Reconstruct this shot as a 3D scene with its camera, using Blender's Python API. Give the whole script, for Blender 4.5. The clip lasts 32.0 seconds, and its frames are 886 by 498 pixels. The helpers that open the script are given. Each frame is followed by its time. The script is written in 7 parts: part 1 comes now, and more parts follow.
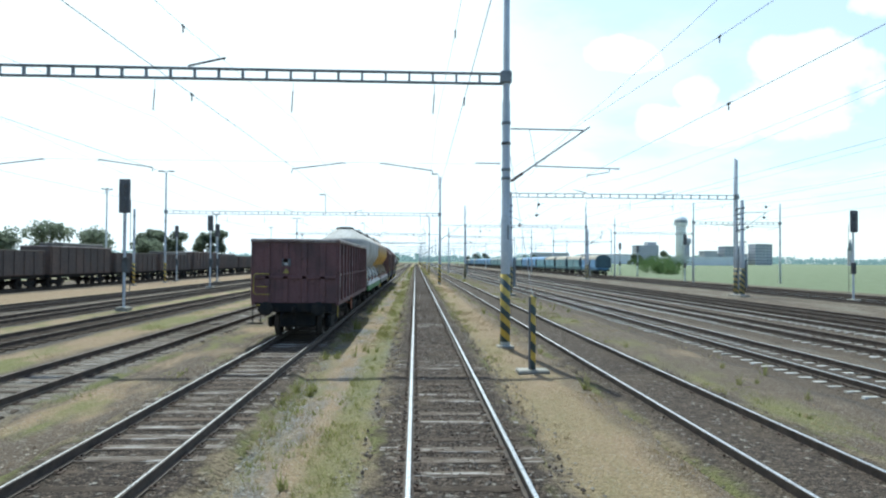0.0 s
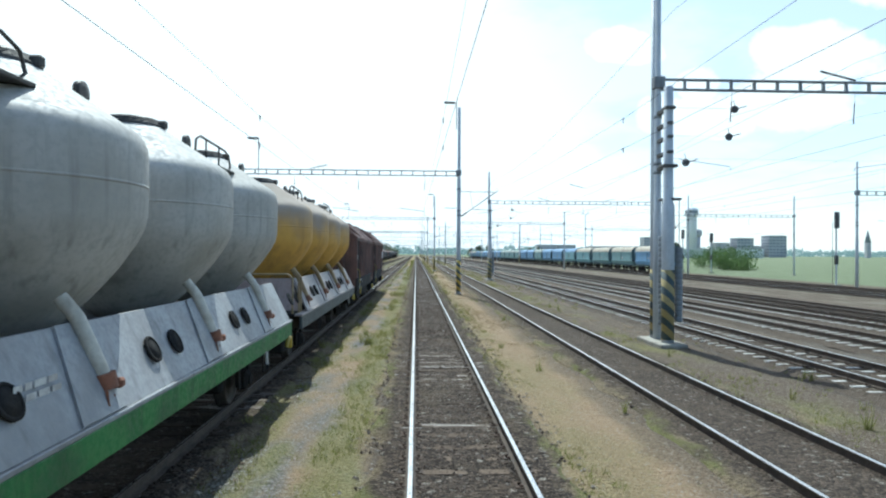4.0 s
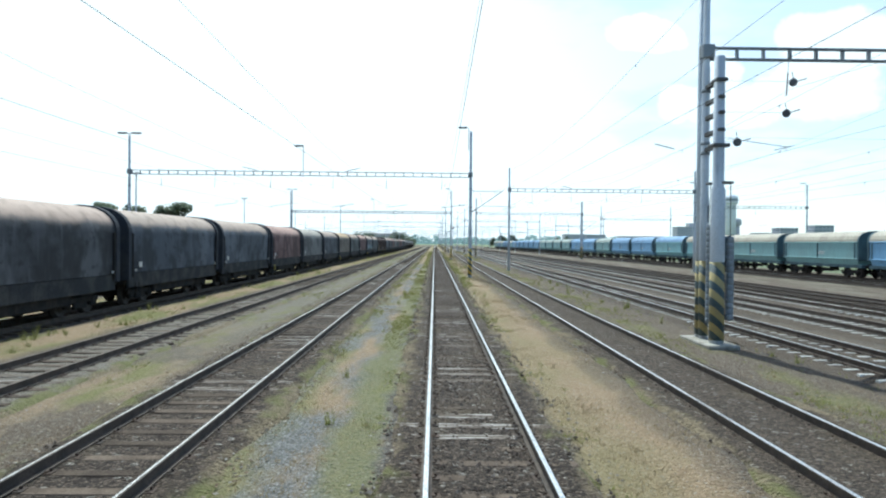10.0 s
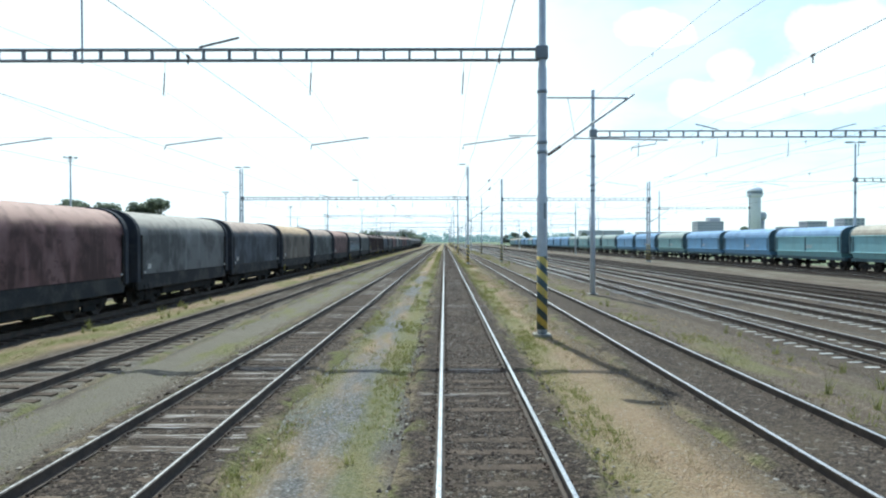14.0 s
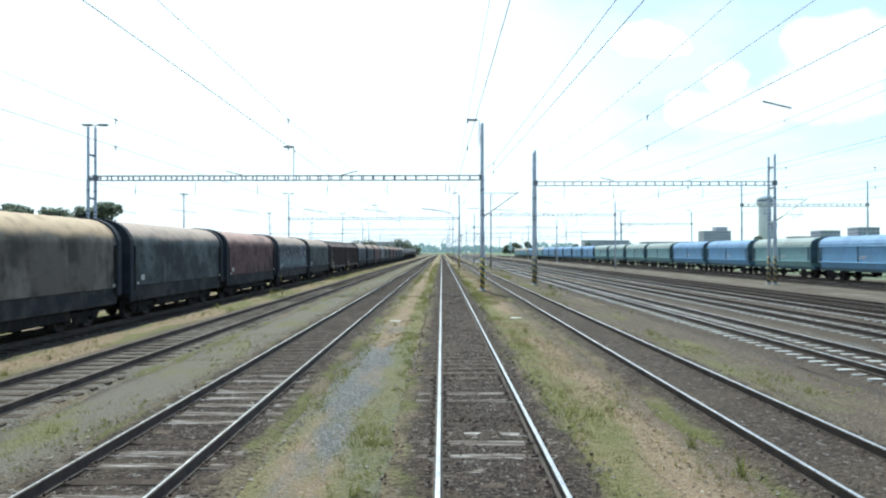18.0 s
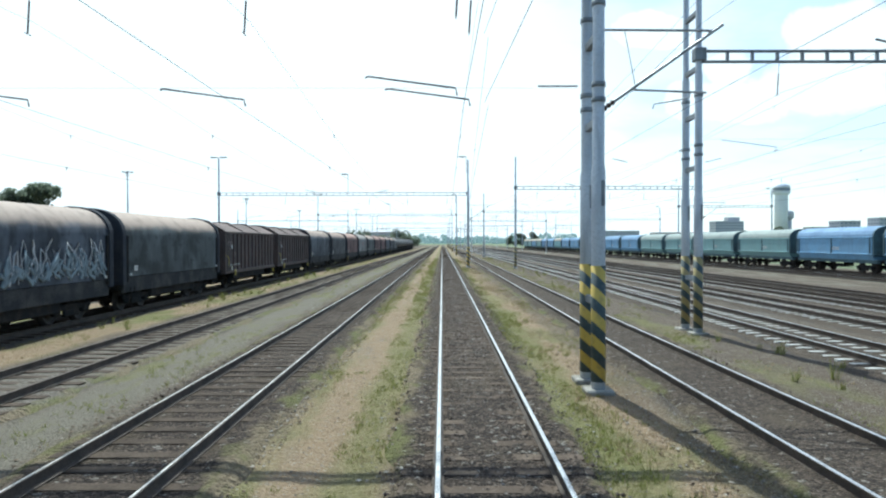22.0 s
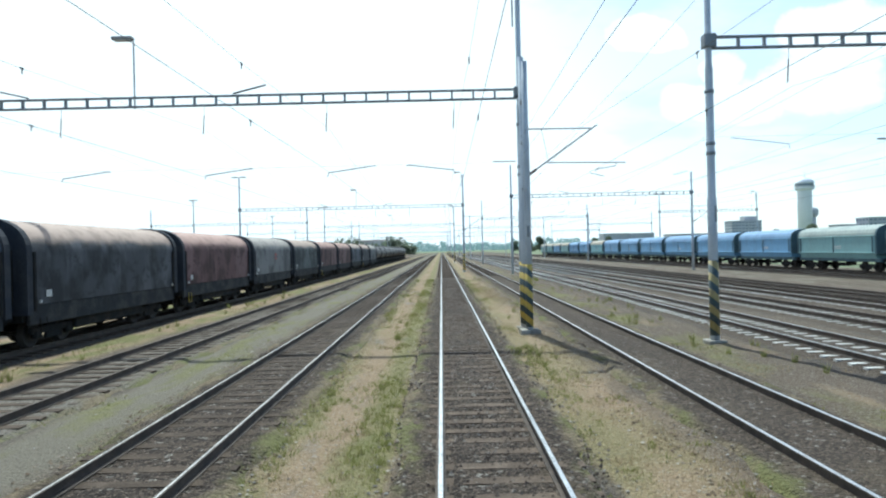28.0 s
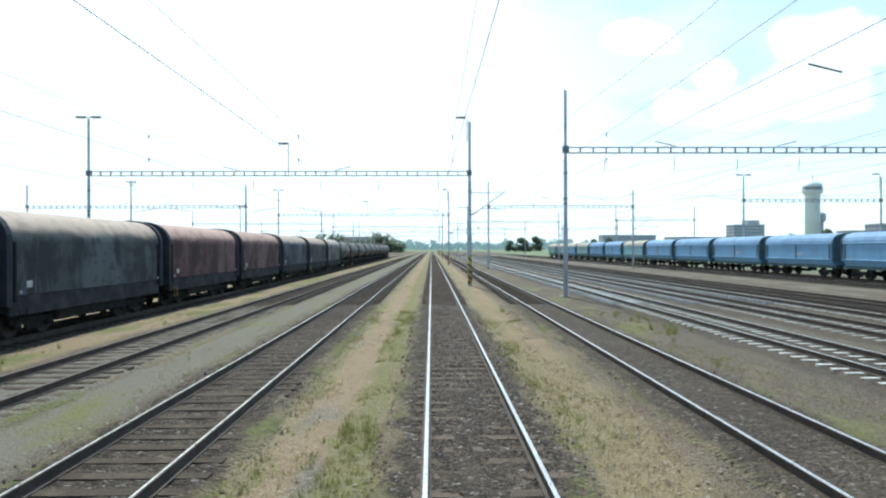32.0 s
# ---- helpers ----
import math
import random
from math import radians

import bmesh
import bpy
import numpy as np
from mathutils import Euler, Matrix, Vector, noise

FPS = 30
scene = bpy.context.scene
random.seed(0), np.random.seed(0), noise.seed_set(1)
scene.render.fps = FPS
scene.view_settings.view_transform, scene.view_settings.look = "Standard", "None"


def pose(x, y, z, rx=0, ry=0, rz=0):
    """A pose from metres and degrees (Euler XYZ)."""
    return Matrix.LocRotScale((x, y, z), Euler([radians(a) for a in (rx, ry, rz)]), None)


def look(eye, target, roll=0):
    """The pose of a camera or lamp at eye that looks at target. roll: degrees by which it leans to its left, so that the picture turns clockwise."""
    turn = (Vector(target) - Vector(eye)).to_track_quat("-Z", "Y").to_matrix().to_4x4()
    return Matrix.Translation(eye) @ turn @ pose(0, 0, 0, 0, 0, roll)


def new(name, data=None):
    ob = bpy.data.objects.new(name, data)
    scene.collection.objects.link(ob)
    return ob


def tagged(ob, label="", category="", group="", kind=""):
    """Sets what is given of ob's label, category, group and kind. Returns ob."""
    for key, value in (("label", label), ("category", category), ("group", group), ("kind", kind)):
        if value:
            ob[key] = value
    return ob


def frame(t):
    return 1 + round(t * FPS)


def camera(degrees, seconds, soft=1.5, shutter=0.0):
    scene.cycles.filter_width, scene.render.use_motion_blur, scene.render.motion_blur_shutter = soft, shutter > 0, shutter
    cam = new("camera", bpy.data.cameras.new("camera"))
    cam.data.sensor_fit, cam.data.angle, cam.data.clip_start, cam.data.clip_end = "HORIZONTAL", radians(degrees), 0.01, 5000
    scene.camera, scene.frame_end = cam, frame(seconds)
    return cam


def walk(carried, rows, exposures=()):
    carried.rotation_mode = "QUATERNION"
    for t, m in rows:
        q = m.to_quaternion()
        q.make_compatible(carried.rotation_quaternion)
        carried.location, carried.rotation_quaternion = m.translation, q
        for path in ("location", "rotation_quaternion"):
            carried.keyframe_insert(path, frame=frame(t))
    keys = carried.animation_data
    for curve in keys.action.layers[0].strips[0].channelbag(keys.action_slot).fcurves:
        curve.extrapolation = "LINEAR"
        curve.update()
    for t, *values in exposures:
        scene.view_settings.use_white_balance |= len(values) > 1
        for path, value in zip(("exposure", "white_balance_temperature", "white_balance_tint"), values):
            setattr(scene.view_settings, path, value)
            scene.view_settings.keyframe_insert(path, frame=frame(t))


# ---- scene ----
# ------------------------------------------------------------ camera
cam = camera(67.2, 32.0, soft=2.2)
# seconds, eye across, along and above the track, pitch, roll, yaw
PATH = [
    (0.0, -0.683, 2.61, 2.753, 1.03, -0.39, -2.37),
    (0.5, -0.691, 7.16, 2.761, 1.07, -0.46, -2.30),
    (1.0, -0.703, 11.86, 2.749, 0.76, -0.20, -2.33),
    (1.5, -0.691, 16.23, 2.771, 0.75, -0.15, -2.47),
    (2.0, -0.681, 21.14, 2.779, 0.61, -0.48, -2.34),
    (2.5, -0.668, 25.56, 2.795, 0.51, -0.33, -2.40),
    (4.5, -0.703, 43.49, 2.795, 0.37, -0.33, -2.28),
    (5.0, -0.698, 48.31, 2.798, 0.53, 0.13, -2.19),
    (5.5, -0.686, 52.71, 2.798, 0.69, -0.20, -1.71),
    (6.0, -0.674, 57.29, 2.800, 0.42, -0.56, -1.51),
    (6.5, -0.677, 61.88, 2.796, 0.33, -0.43, -1.41),
    (7.0, -0.679, 66.48, 2.793, 0.06, -0.35, -1.21),
    (7.5, -0.678, 71.34, 2.793, -0.03, -0.13, -1.00),
    (8.0, -0.676, 76.01, 2.791, -0.17, 0.02, -0.89),
    (8.5, -0.681, 80.39, 2.792, -0.18, 0.05, -0.56),
    (9.0, -0.686, 85.05, 2.790, -0.31, -0.02, -0.55),
    (9.5, -0.681, 89.43, 2.786, -0.53, -0.38, -0.70),
    (10.0, -0.677, 94.07, 2.777, -0.50, -0.54, -0.72),
    (10.5, -0.679, 98.50, 2.780, -0.43, -0.47, -0.73),
    (11.0, -0.678, 103.28, 2.772, -0.79, -0.54, -0.59),
    (11.5, -0.674, 107.56, 2.785, -0.73, -0.32, -0.44),
    (12.0, -0.666, 112.34, 2.792, -0.78, -0.18, -0.31),
    (12.5, -0.677, 116.89, 2.794, -0.70, -0.31, -0.37),
    (13.0, -0.685, 121.74, 2.794, -0.63, -0.10, -0.18),
    (13.5, -0.684, 126.21, 2.797, -0.76, 0.15, -0.19),
    (14.0, -0.684, 130.88, 2.800, -0.67, 0.08, 0.13),
    (14.5, -0.689, 135.33, 2.793, -0.65, 0.40, 0.28),
    (16.5, -0.688, 153.56, 2.804, -0.08, -0.25, -0.31),
    (17.0, -0.673, 158.36, 2.808, 0.04, -0.12, -0.25),
    (17.5, -0.685, 163.13, 2.804, 0.26, -0.25, -0.25),
    (18.0, -0.700, 167.70, 2.804, 0.22, 0.11, -0.11),
    (18.5, -0.692, 172.50, 2.804, 0.25, -0.13, -0.08),
    (19.0, -0.686, 177.06, 2.808, -0.01, -0.16, -0.06),
    (19.5, -0.692, 181.48, 2.804, 0.10, 0.30, -0.02),
    (20.0, -0.699, 186.23, 2.805, 0.06, -0.02, 0.05),
    (20.5, -0.696, 190.59, 2.799, -0.13, 0.42, 0.05),
    (21.0, -0.695, 195.48, 2.795, -0.19, -0.06, 0.09),
    (21.5, -0.694, 199.92, 2.789, -0.33, 0.34, -0.20),
    (22.0, -0.697, 204.87, 2.780, -0.55, 0.07, -0.06),
    (22.5, -0.691, 209.58, 2.785, -0.71, 0.27, 0.06),
    (23.0, -0.687, 214.18, 2.784, -0.78, 0.50, 0.12),
    (23.5, -0.683, 218.77, 2.791, -0.69, 0.34, 0.21),
    (24.0, -0.678, 223.37, 2.793, -0.52, 0.22, 0.30),
    (24.5, -0.683, 228.02, 2.818, 0.19, 0.53, -0.01),
    (25.0, -0.681, 232.72, 2.816, 0.55, 1.53, 0.03),
    (25.5, -0.670, 237.25, 2.818, 0.13, 0.78, 0.05),
    (27.5, -0.689, 255.87, 2.815, 0.07, 1.24, 0.54),
    (28.0, -0.678, 260.55, 2.829, 0.09, 1.35, -0.14),
    (28.5, -0.678, 264.93, 2.818, -0.08, 1.10, -0.23),
    (29.0, -0.678, 269.58, 2.819, -0.06, 0.70, -0.08),
    (29.5, -0.671, 274.14, 2.811, -0.04, 0.68, -0.04),
    (30.0, -0.662, 279.06, 2.811, -0.37, -0.51, 0.18),
    (30.5, -0.668, 283.60, 2.809, -0.06, 0.17, 0.00),
    (31.0, -0.671, 288.28, 2.813, -0.19, 0.11, -0.30),
    (31.5, -0.672, 292.90, 2.814, -0.09, 0.10, -0.68),
    (32.0, -0.670, 297.64, 2.825, -0.03, 0.15, -0.98),
]
walk(cam, [(t, pose(x, y, z, 90 + pitch, roll, yaw)) for t, x, y, z, pitch, roll, yaw in PATH],
     exposures=((0.0, 0.25, 5620, -3), (32.0, 0.25, 5620, -3)))

# ------------------------------------------------------------ sky and sun
SUN_DIR = Vector((-0.92, 5.85, 8.8)).normalized()
sun_el = math.asin(SUN_DIR.z)
sun_az = math.atan2(SUN_DIR.x, SUN_DIR.y)
world = bpy.data.worlds.new("sky")
scene.world = world
world.use_nodes = True
wn, wl = world.node_tree.nodes, world.node_tree.links
wn.clear()
sky = wn.new("ShaderNodeTexSky")
sky.sky_type, sky.sun_disc = "NISHITA", False
sky.sun_elevation, sky.sun_rotation = sun_el, sun_az
sky.air_density, sky.dust_density = 1.0, 0.8
bg_sky = wn.new("ShaderNodeBackground")
bg_sky.inputs["Strength"].default_value = 0.15
wl.new(sky.outputs[0], bg_sky.inputs["Color"])
bg_cloud = wn.new("ShaderNodeBackground")
bg_cloud.inputs["Color"].default_value = (0.97, 0.985, 1.0, 1)
bg_cloud.inputs["Strength"].default_value = 1.05
wco = wn.new("ShaderNodeTexCoord")
wsep = wn.new("ShaderNodeSeparateXYZ")
wl.new(wco.outputs["Generated"], wsep.inputs[0])
# clouds lie on a flat layer: divide the direction by its height
wdiv = wn.new("ShaderNodeVectorMath")
wdiv.operation = "DIVIDE"
wadd = wn.new("ShaderNodeMath")
wadd.operation, wadd.use_clamp = "ADD", False
wadd.inputs[1].default_value = 0.16
wl.new(wsep.outputs["Z"], wadd.inputs[0])
wcomb = wn.new("ShaderNodeCombineXYZ")
for k in range(3):
    wl.new(wadd.outputs[0], wcomb.inputs[k])
wl.new(wco.outputs["Generated"], wdiv.inputs[0])
wl.new(wcomb.outputs[0], wdiv.inputs[1])
cn = wn.new("ShaderNodeTexNoise")
cn.inputs["Scale"].default_value, cn.inputs["Detail"].default_value = 1.9, 7
cn.inputs["Roughness"].default_value = 0.52
wl.new(wdiv.outputs[0], cn.inputs["Vector"])
# the cover is thicker towards the sun's side and near the horizon
cx = wn.new("ShaderNodeMath")
cx.operation = "MULTIPLY_ADD"
cx.inputs[1].default_value, cx.inputs[2].default_value = -0.50, 0.01
wl.new(wsep.outputs["X"], cx.inputs[0])
cz = wn.new("ShaderNodeMath")
cz.operation = "MULTIPLY_ADD"
cz.inputs[1].default_value = -0.80
wl.new(wsep.outputs["Z"], cz.inputs[0])
wl.new(cx.outputs[0], cz.inputs[2])
cy = wn.new("ShaderNodeMath")
cy.operation = "MULTIPLY_ADD"
cy.inputs[1].default_value = 0.42
wl.new(wsep.outputs["Y"], cy.inputs[0])
wl.new(cz.outputs[0], cy.inputs[2])
csum = wn.new("ShaderNodeMath")
csum.operation = "ADD"
wl.new(cn.outputs[0], csum.inputs[0])
wl.new(cy.outputs[0], csum.inputs[1])
cr = wn.new("ShaderNodeMapRange")
cr.interpolation_type = "SMOOTHSTEP"
cr.inputs["From Min"].default_value, cr.inputs["From Max"].default_value = 0.42, 0.60
cr.inputs["To Min"].default_value, cr.inputs["To Max"].default_value = 0.0, 1.0
wl.new(csum.outputs[0], cr.inputs["Value"])
# thin haze that brightens towards the sun's quarter
hz = wn.new("ShaderNodeMapRange")
hz.inputs["From Min"].default_value, hz.inputs["From Max"].default_value = -0.3, 0.8
hz.inputs["To Min"].default_value, hz.inputs["To Max"].default_value = 0.04, 0.60
wl.new(wsep.outputs["Y"], hz.inputs["Value"])
hinv = wn.new("ShaderNodeMath")
hinv.operation = "SUBTRACT"
hinv.inputs[0].default_value = 1.0
wl.new(hz.outputs[0], hinv.inputs[1])
cover = wn.new("ShaderNodeMath")
cover.operation = "MULTIPLY_ADD"
wl.new(cr.outputs[0], cover.inputs[0])
wl.new(hinv.outputs[0], cover.inputs[1])
wl.new(hz.outputs[0], cover.inputs[2])
# heaped clouds ahead: across and up the sky, half width and half height
def wmath(op, a, b=None, c=None):
    n = wn.new("ShaderNodeMath")
    n.operation = op
    for k, v in enumerate((a, b, c)):
        if isinstance(v, (int, float)):
            n.inputs[k].default_value = v
        elif v is not None:
            wl.new(v, n.inputs[k])
    return n.outputs[0]


ahead = wmath("MAXIMUM", wsep.outputs["Y"], 0.2)
su, sv = wmath("DIVIDE", wsep.outputs["X"], ahead), wmath("DIVIDE", wsep.outputs["Z"], ahead)
pn = wn.new("ShaderNodeTexNoise")
pn.inputs["Scale"].default_value, pn.inputs["Detail"].default_value, pn.inputs["Roughness"].default_value = 13.0, 6, 0.5
wl.new(wco.outputs["Generated"], pn.inputs["Vector"])
heap = None
for cu, cv, hu, hv in ((0.31, 0.317, 0.075, 0.032), (0.62, 0.297, 0.115, 0.075), (0.55, 0.232, 0.12, 0.060), (0.435, 0.264, 0.042, 0.034),
                       (0.357, 0.212, 0.042, 0.032), (0.46, 0.205, 0.10, 0.04), (0.78, 0.42, 0.12, 0.06)):
    du, dv = wmath("DIVIDE", wmath("SUBTRACT", su, cu), hu), wmath("DIVIDE", wmath("SUBTRACT", sv, cv), hv)
    q = wmath("SUBTRACT", 1.0, wmath("ADD", wmath("MULTIPLY", du, du), wmath("MULTIPLY", dv, dv)))
    heap = q if heap is None else wmath("MAXIMUM", heap, q)
heap = wmath("MULTIPLY_ADD", wmath("SUBTRACT", pn.outputs[0], 0.5), 2.6, heap)
puff = wn.new("ShaderNodeMapRange")
puff.interpolation_type = "SMOOTHSTEP"
puff.inputs["From Min"].default_value, puff.inputs["From Max"].default_value = -0.05, 0.45
wl.new(heap, puff.inputs["Value"])
gap = wn.new("ShaderNodeMapRange")
gap.interpolation_type = "SMOOTHSTEP"
gap.inputs["From Min"].default_value, gap.inputs["From Max"].default_value = 0.12, 0.34
gap.inputs["To Max"].default_value = 0.28
wl.new(wmath("ADD", su, wmath("MULTIPLY_ADD", sv, 0.6, -0.16)), gap.inputs["Value"])
full = wmath("MAXIMUM", wmath("MULTIPLY", cover.outputs[0], wmath("SUBTRACT", 1.0, wmath("MULTIPLY", gap.outputs[0], wmath("GREATER_THAN", wsep.outputs["Y"], 0.2)))), wmath("MULTIPLY", puff.outputs[0], 0.97))
wmix = wn.new("ShaderNodeMixShader")
wl.new(full, wmix.inputs[0])
wl.new(bg_sky.outputs[0], wmix.inputs[1])
wl.new(bg_cloud.outputs[0], wmix.inputs[2])
wout = wn.new("ShaderNodeOutputWorld")
wl.new(wmix.outputs[0], wout.inputs[0])

sun = new("sun", bpy.data.lights.new("sun", "SUN"))
sun.data.energy, sun.data.angle, sun.data.color = 4.9, radians(0.6), (1.0, 0.95, 0.86)
sun.matrix_world = look(SUN_DIR * 100, (0, 0, 0))


# ------------------------------------------------------------ materials
def ramp_mix(nt, fac, a, b):
    m = nt.nodes.new("ShaderNodeMix")
    m.data_type = "RGBA"
    for sock, v in ((m.inputs["A"], a), (m.inputs["B"], b)):
        if isinstance(v, tuple):
            sock.default_value = (*v, 1)
        else:
            nt.links.new(v, sock)
    if isinstance(fac, float):
        m.inputs["Factor"].default_value = fac
    else:
        nt.links.new(fac, m.inputs["Factor"])
    return m.outputs["Result"]


def noise_node(nt, vec, scale, detail=4.0, rough=0.55):
    n = nt.nodes.new("ShaderNodeTexNoise")
    n.inputs["Scale"].default_value, n.inputs["Detail"].default_value = scale, detail
    n.inputs["Roughness"].default_value = rough
    nt.links.new(vec, n.inputs["Vector"])
    return n.outputs[0]


def cells(nt, vec, scale):
    """Stones: a random value for each, and the distance from its middle."""
    v = nt.nodes.new("ShaderNodeTexVoronoi")
    v.inputs["Scale"].default_value = scale
    nt.links.new(vec, v.inputs["Vector"])
    s = nt.nodes.new("ShaderNodeSeparateColor")
    nt.links.new(v.outputs["Color"], s.inputs[0])
    return s.outputs[0], v.outputs["Distance"]


def span(nt, val, lo, hi, to0=0.0, to1=1.0):
    r = nt.nodes.new("ShaderNodeMapRange")
    r.interpolation_type = "SMOOTHSTEP"
    r.inputs["From Min"].default_value, r.inputs["From Max"].default_value = lo, hi
    r.inputs["To Min"].default_value, r.inputs["To Max"].default_value = to0, to1
    nt.links.new(val, r.inputs["Value"])
    return r.outputs[0]


def mth(nt, op, a, b=None):
    m = nt.nodes.new("ShaderNodeMath")
    m.operation = op
    for k, v in enumerate((a, b)):
        if v is None:
            continue
        if isinstance(v, (int, float)):
            m.inputs[k].default_value = v
        else:
            nt.links.new(v, m.inputs[k])
    return m.outputs[0]


def stretched(nt, vec, sx, sy, sz):
    m = nt.nodes.new("ShaderNodeMapping")
    m.inputs["Scale"].default_value = (sx, sy, sz)
    nt.links.new(vec, m.inputs["Vector"])
    return m.outputs[0]


def start_mat(name, rough, metal=0.0, spec=0.5):
    mat = bpy.data.materials.new(name)
    mat.use_nodes = True
    nt = mat.node_tree
    b = nt.nodes["Principled BSDF"]
    b.inputs["Roughness"].default_value, b.inputs["Metallic"].default_value = rough, metal
    b.inputs["Specular IOR Level"].default_value = spec
    return mat, nt, b


def bump(nt, b, height, strength, dist=0.02):
    n = nt.nodes.new("ShaderNodeBump")
    n.inputs["Strength"].default_value, n.inputs["Distance"].default_value = strength, dist
    nt.links.new(height, n.inputs["Height"])
    nt.links.new(n.outputs[0], b.inputs["Normal"])


def worn(name, base, second, rough=0.6, metal=0.0, scale=1.2, grain=25.0, lo=0.4, hi=0.65, speck=None,
         streak=True, vary=0.0, spec=0.4, bump_s=0.15):
    """Paint or metal with stains at large scale, fine grain, and streaks that run down."""
    mat, nt, b = start_mat(name, rough, metal, spec)
    co = nt.nodes.new("ShaderNodeNewGeometry").outputs["Position"]
    big = noise_node(nt, co, scale, 6)
    col = ramp_mix(nt, span(nt, big, lo, hi), base, second)
    if streak:
        st = noise_node(nt, stretched(nt, co, 4.0, 4.0, 0.35), 1.6, 5)
        col = ramp_mix(nt, span(nt, st, 0.5, 0.75, 0.0, 0.65), col, tuple(c * 0.55 for c in second))
    fine = noise_node(nt, co, grain, 3)
    dark = tuple(c * 0.72 for c in base)
    col = ramp_mix(nt, span(nt, fine, 0.42, 0.72, 0.0, 0.55), col, dark)
    if speck:
        sp = noise_node(nt, co, 5.5, 8, 0.7)
        col = ramp_mix(nt, span(nt, sp, 0.60, 0.68), col, speck)
    if vary:
        oi = nt.nodes.new("ShaderNodeObjectInfo").outputs["Random"]
        hs = nt.nodes.new("ShaderNodeHueSaturation")
        nt.links.new(mth(nt, "MULTIPLY_ADD", oi, vary), hs.inputs["Value"])
        hs.inputs["Value"].links[0].from_node.inputs[2].default_value = 1 - vary / 2
        nt.links.new(col, hs.inputs["Color"])
        col = hs.outputs[0]
    nt.links.new(col, b.inputs["Base Color"])
    nt.links.new(span(nt, fine, 0.3, 0.7, max(0.05, rough - 0.12), min(1, rough + 0.15)), b.inputs["Roughness"])
    bump(nt, b, fine, bump_s)
    return mat


M = {}
M["rail_side"] = worn("rusty_rail_side", (0.085, 0.064, 0.050), (0.052, 0.041, 0.034), 0.85, 0.0, 3, 40, streak=False)
M["rail_top"] = worn("polished_rail_top", (0.62, 0.62, 0.63), (0.50, 0.50, 0.51), 0.26, 1.0, 2, 30, streak=False, bump_s=0.02)
M["rail_worn"] = worn("little_used_rail_top", (0.60, 0.585, 0.57), (0.48, 0.455, 0.435), 0.30, 1.0, 2, 30, streak=False, bump_s=0.03)
M["rail_dull"] = worn("dull_rail_top", (0.16, 0.12, 0.095), (0.10, 0.08, 0.065), 0.5, 0.6, 2, 30, streak=False)
M["sleeper_wood"] = worn("old_tarred_sleeper_wood", (0.072, 0.054, 0.041), (0.112, 0.085, 0.064), 0.95, 0, 2.6, 30, 0.40, 0.66,
                         streak=False, vary=0.9, bump_s=0.6, spec=0.12)


def bleached_wood():
    """Dark sleeper wood with bleached, split streaks along the grain."""
    mat, nt, b = start_mat("bleached_sleeper_wood", 0.95, 0, 0.12)
    co = nt.nodes.new("ShaderNodeNewGeometry").outputs["Position"]
    dark = ramp_mix(nt, span(nt, noise_node(nt, stretched(nt, co, 1, 8, 1), 3.0, 5), 0.35, 0.65), (0.072, 0.055, 0.042), (0.135, 0.108, 0.086))
    st = noise_node(nt, stretched(nt, co, 0.5, 9, 4), 2.2, 6, 0.6)
    col = ramp_mix(nt, span(nt, st, 0.52, 0.60), dark, ramp_mix(nt, noise_node(nt, co, 9, 4), (0.22, 0.195, 0.17), (0.48, 0.45, 0.42)))
    nt.links.new(col, b.inputs["Base Color"])
    bump(nt, b, st, 0.6)
    return mat


M["sleeper_pale"] = bleached_wood()
M["sleeper_concrete"] = worn("weathered_sleeper_concrete", (0.58, 0.565, 0.53), (0.40, 0.385, 0.35), 0.9, 0, 2.5, 25,
                             streak=False, vary=0.35, bump_s=0.4)
M["tie_plate"] = worn("rusty_tie_plate", (0.07, 0.045, 0.032), (0.045, 0.035, 0.03), 0.85, 0.2, 5, 40, streak=False)
M["steel_grey"] = worn("grey_mast_paint", (0.57, 0.61, 0.66), (0.47, 0.505, 0.55), 0.55, 0.1, 0.8, 18, spec=0.35)
# darker than the mast grey: the beams' backlit look is mixed into this paint
M["steel_beam"] = worn("weathered_backlit_paint", (0.26, 0.285, 0.31), (0.19, 0.205, 0.22), 0.6, 0.1, 0.8, 18, spec=0.3)
M["steel_dark"] = worn("dark_bracket_steel", (0.12, 0.125, 0.13), (0.075, 0.07, 0.066), 0.6, 0.3, 2, 25)
M["galv"] = worn("galvanised_tube", (0.42, 0.43, 0.44), (0.28, 0.28, 0.28), 0.45, 0.7, 2, 25)
M["insulator"] = worn("brown_glazed_insulator", (0.07, 0.035, 0.025), (0.05, 0.03, 0.02), 0.25, 0, 4, 30, streak=False)
M["wire"] = worn("weathered_copper_wire", (0.06, 0.06, 0.058), (0.04, 0.038, 0.035), 0.65, 0.3, 2, 20, streak=False)
M["concrete"] = worn("stained_concrete", (0.33, 0.31, 0.27), (0.21, 0.19, 0.155), 0.92, 0, 2, 22, bump_s=0.4)
M["lamp_head"] = worn("grey_lamp_housing", (0.30, 0.31, 0.32), (0.20, 0.20, 0.21), 0.5, 0.2, 4, 20)
M["lamp_glass"] = worn("frosted_lamp_cover", (0.62, 0.63, 0.63), (0.5, 0.5, 0.48), 0.3, 0, 4, 20, streak=False)
M["under"] = worn("sooty_underframe", (0.022, 0.023, 0.025), (0.038, 0.034, 0.031), 0.95, 0.0, 2.5, 25, spec=0.08)
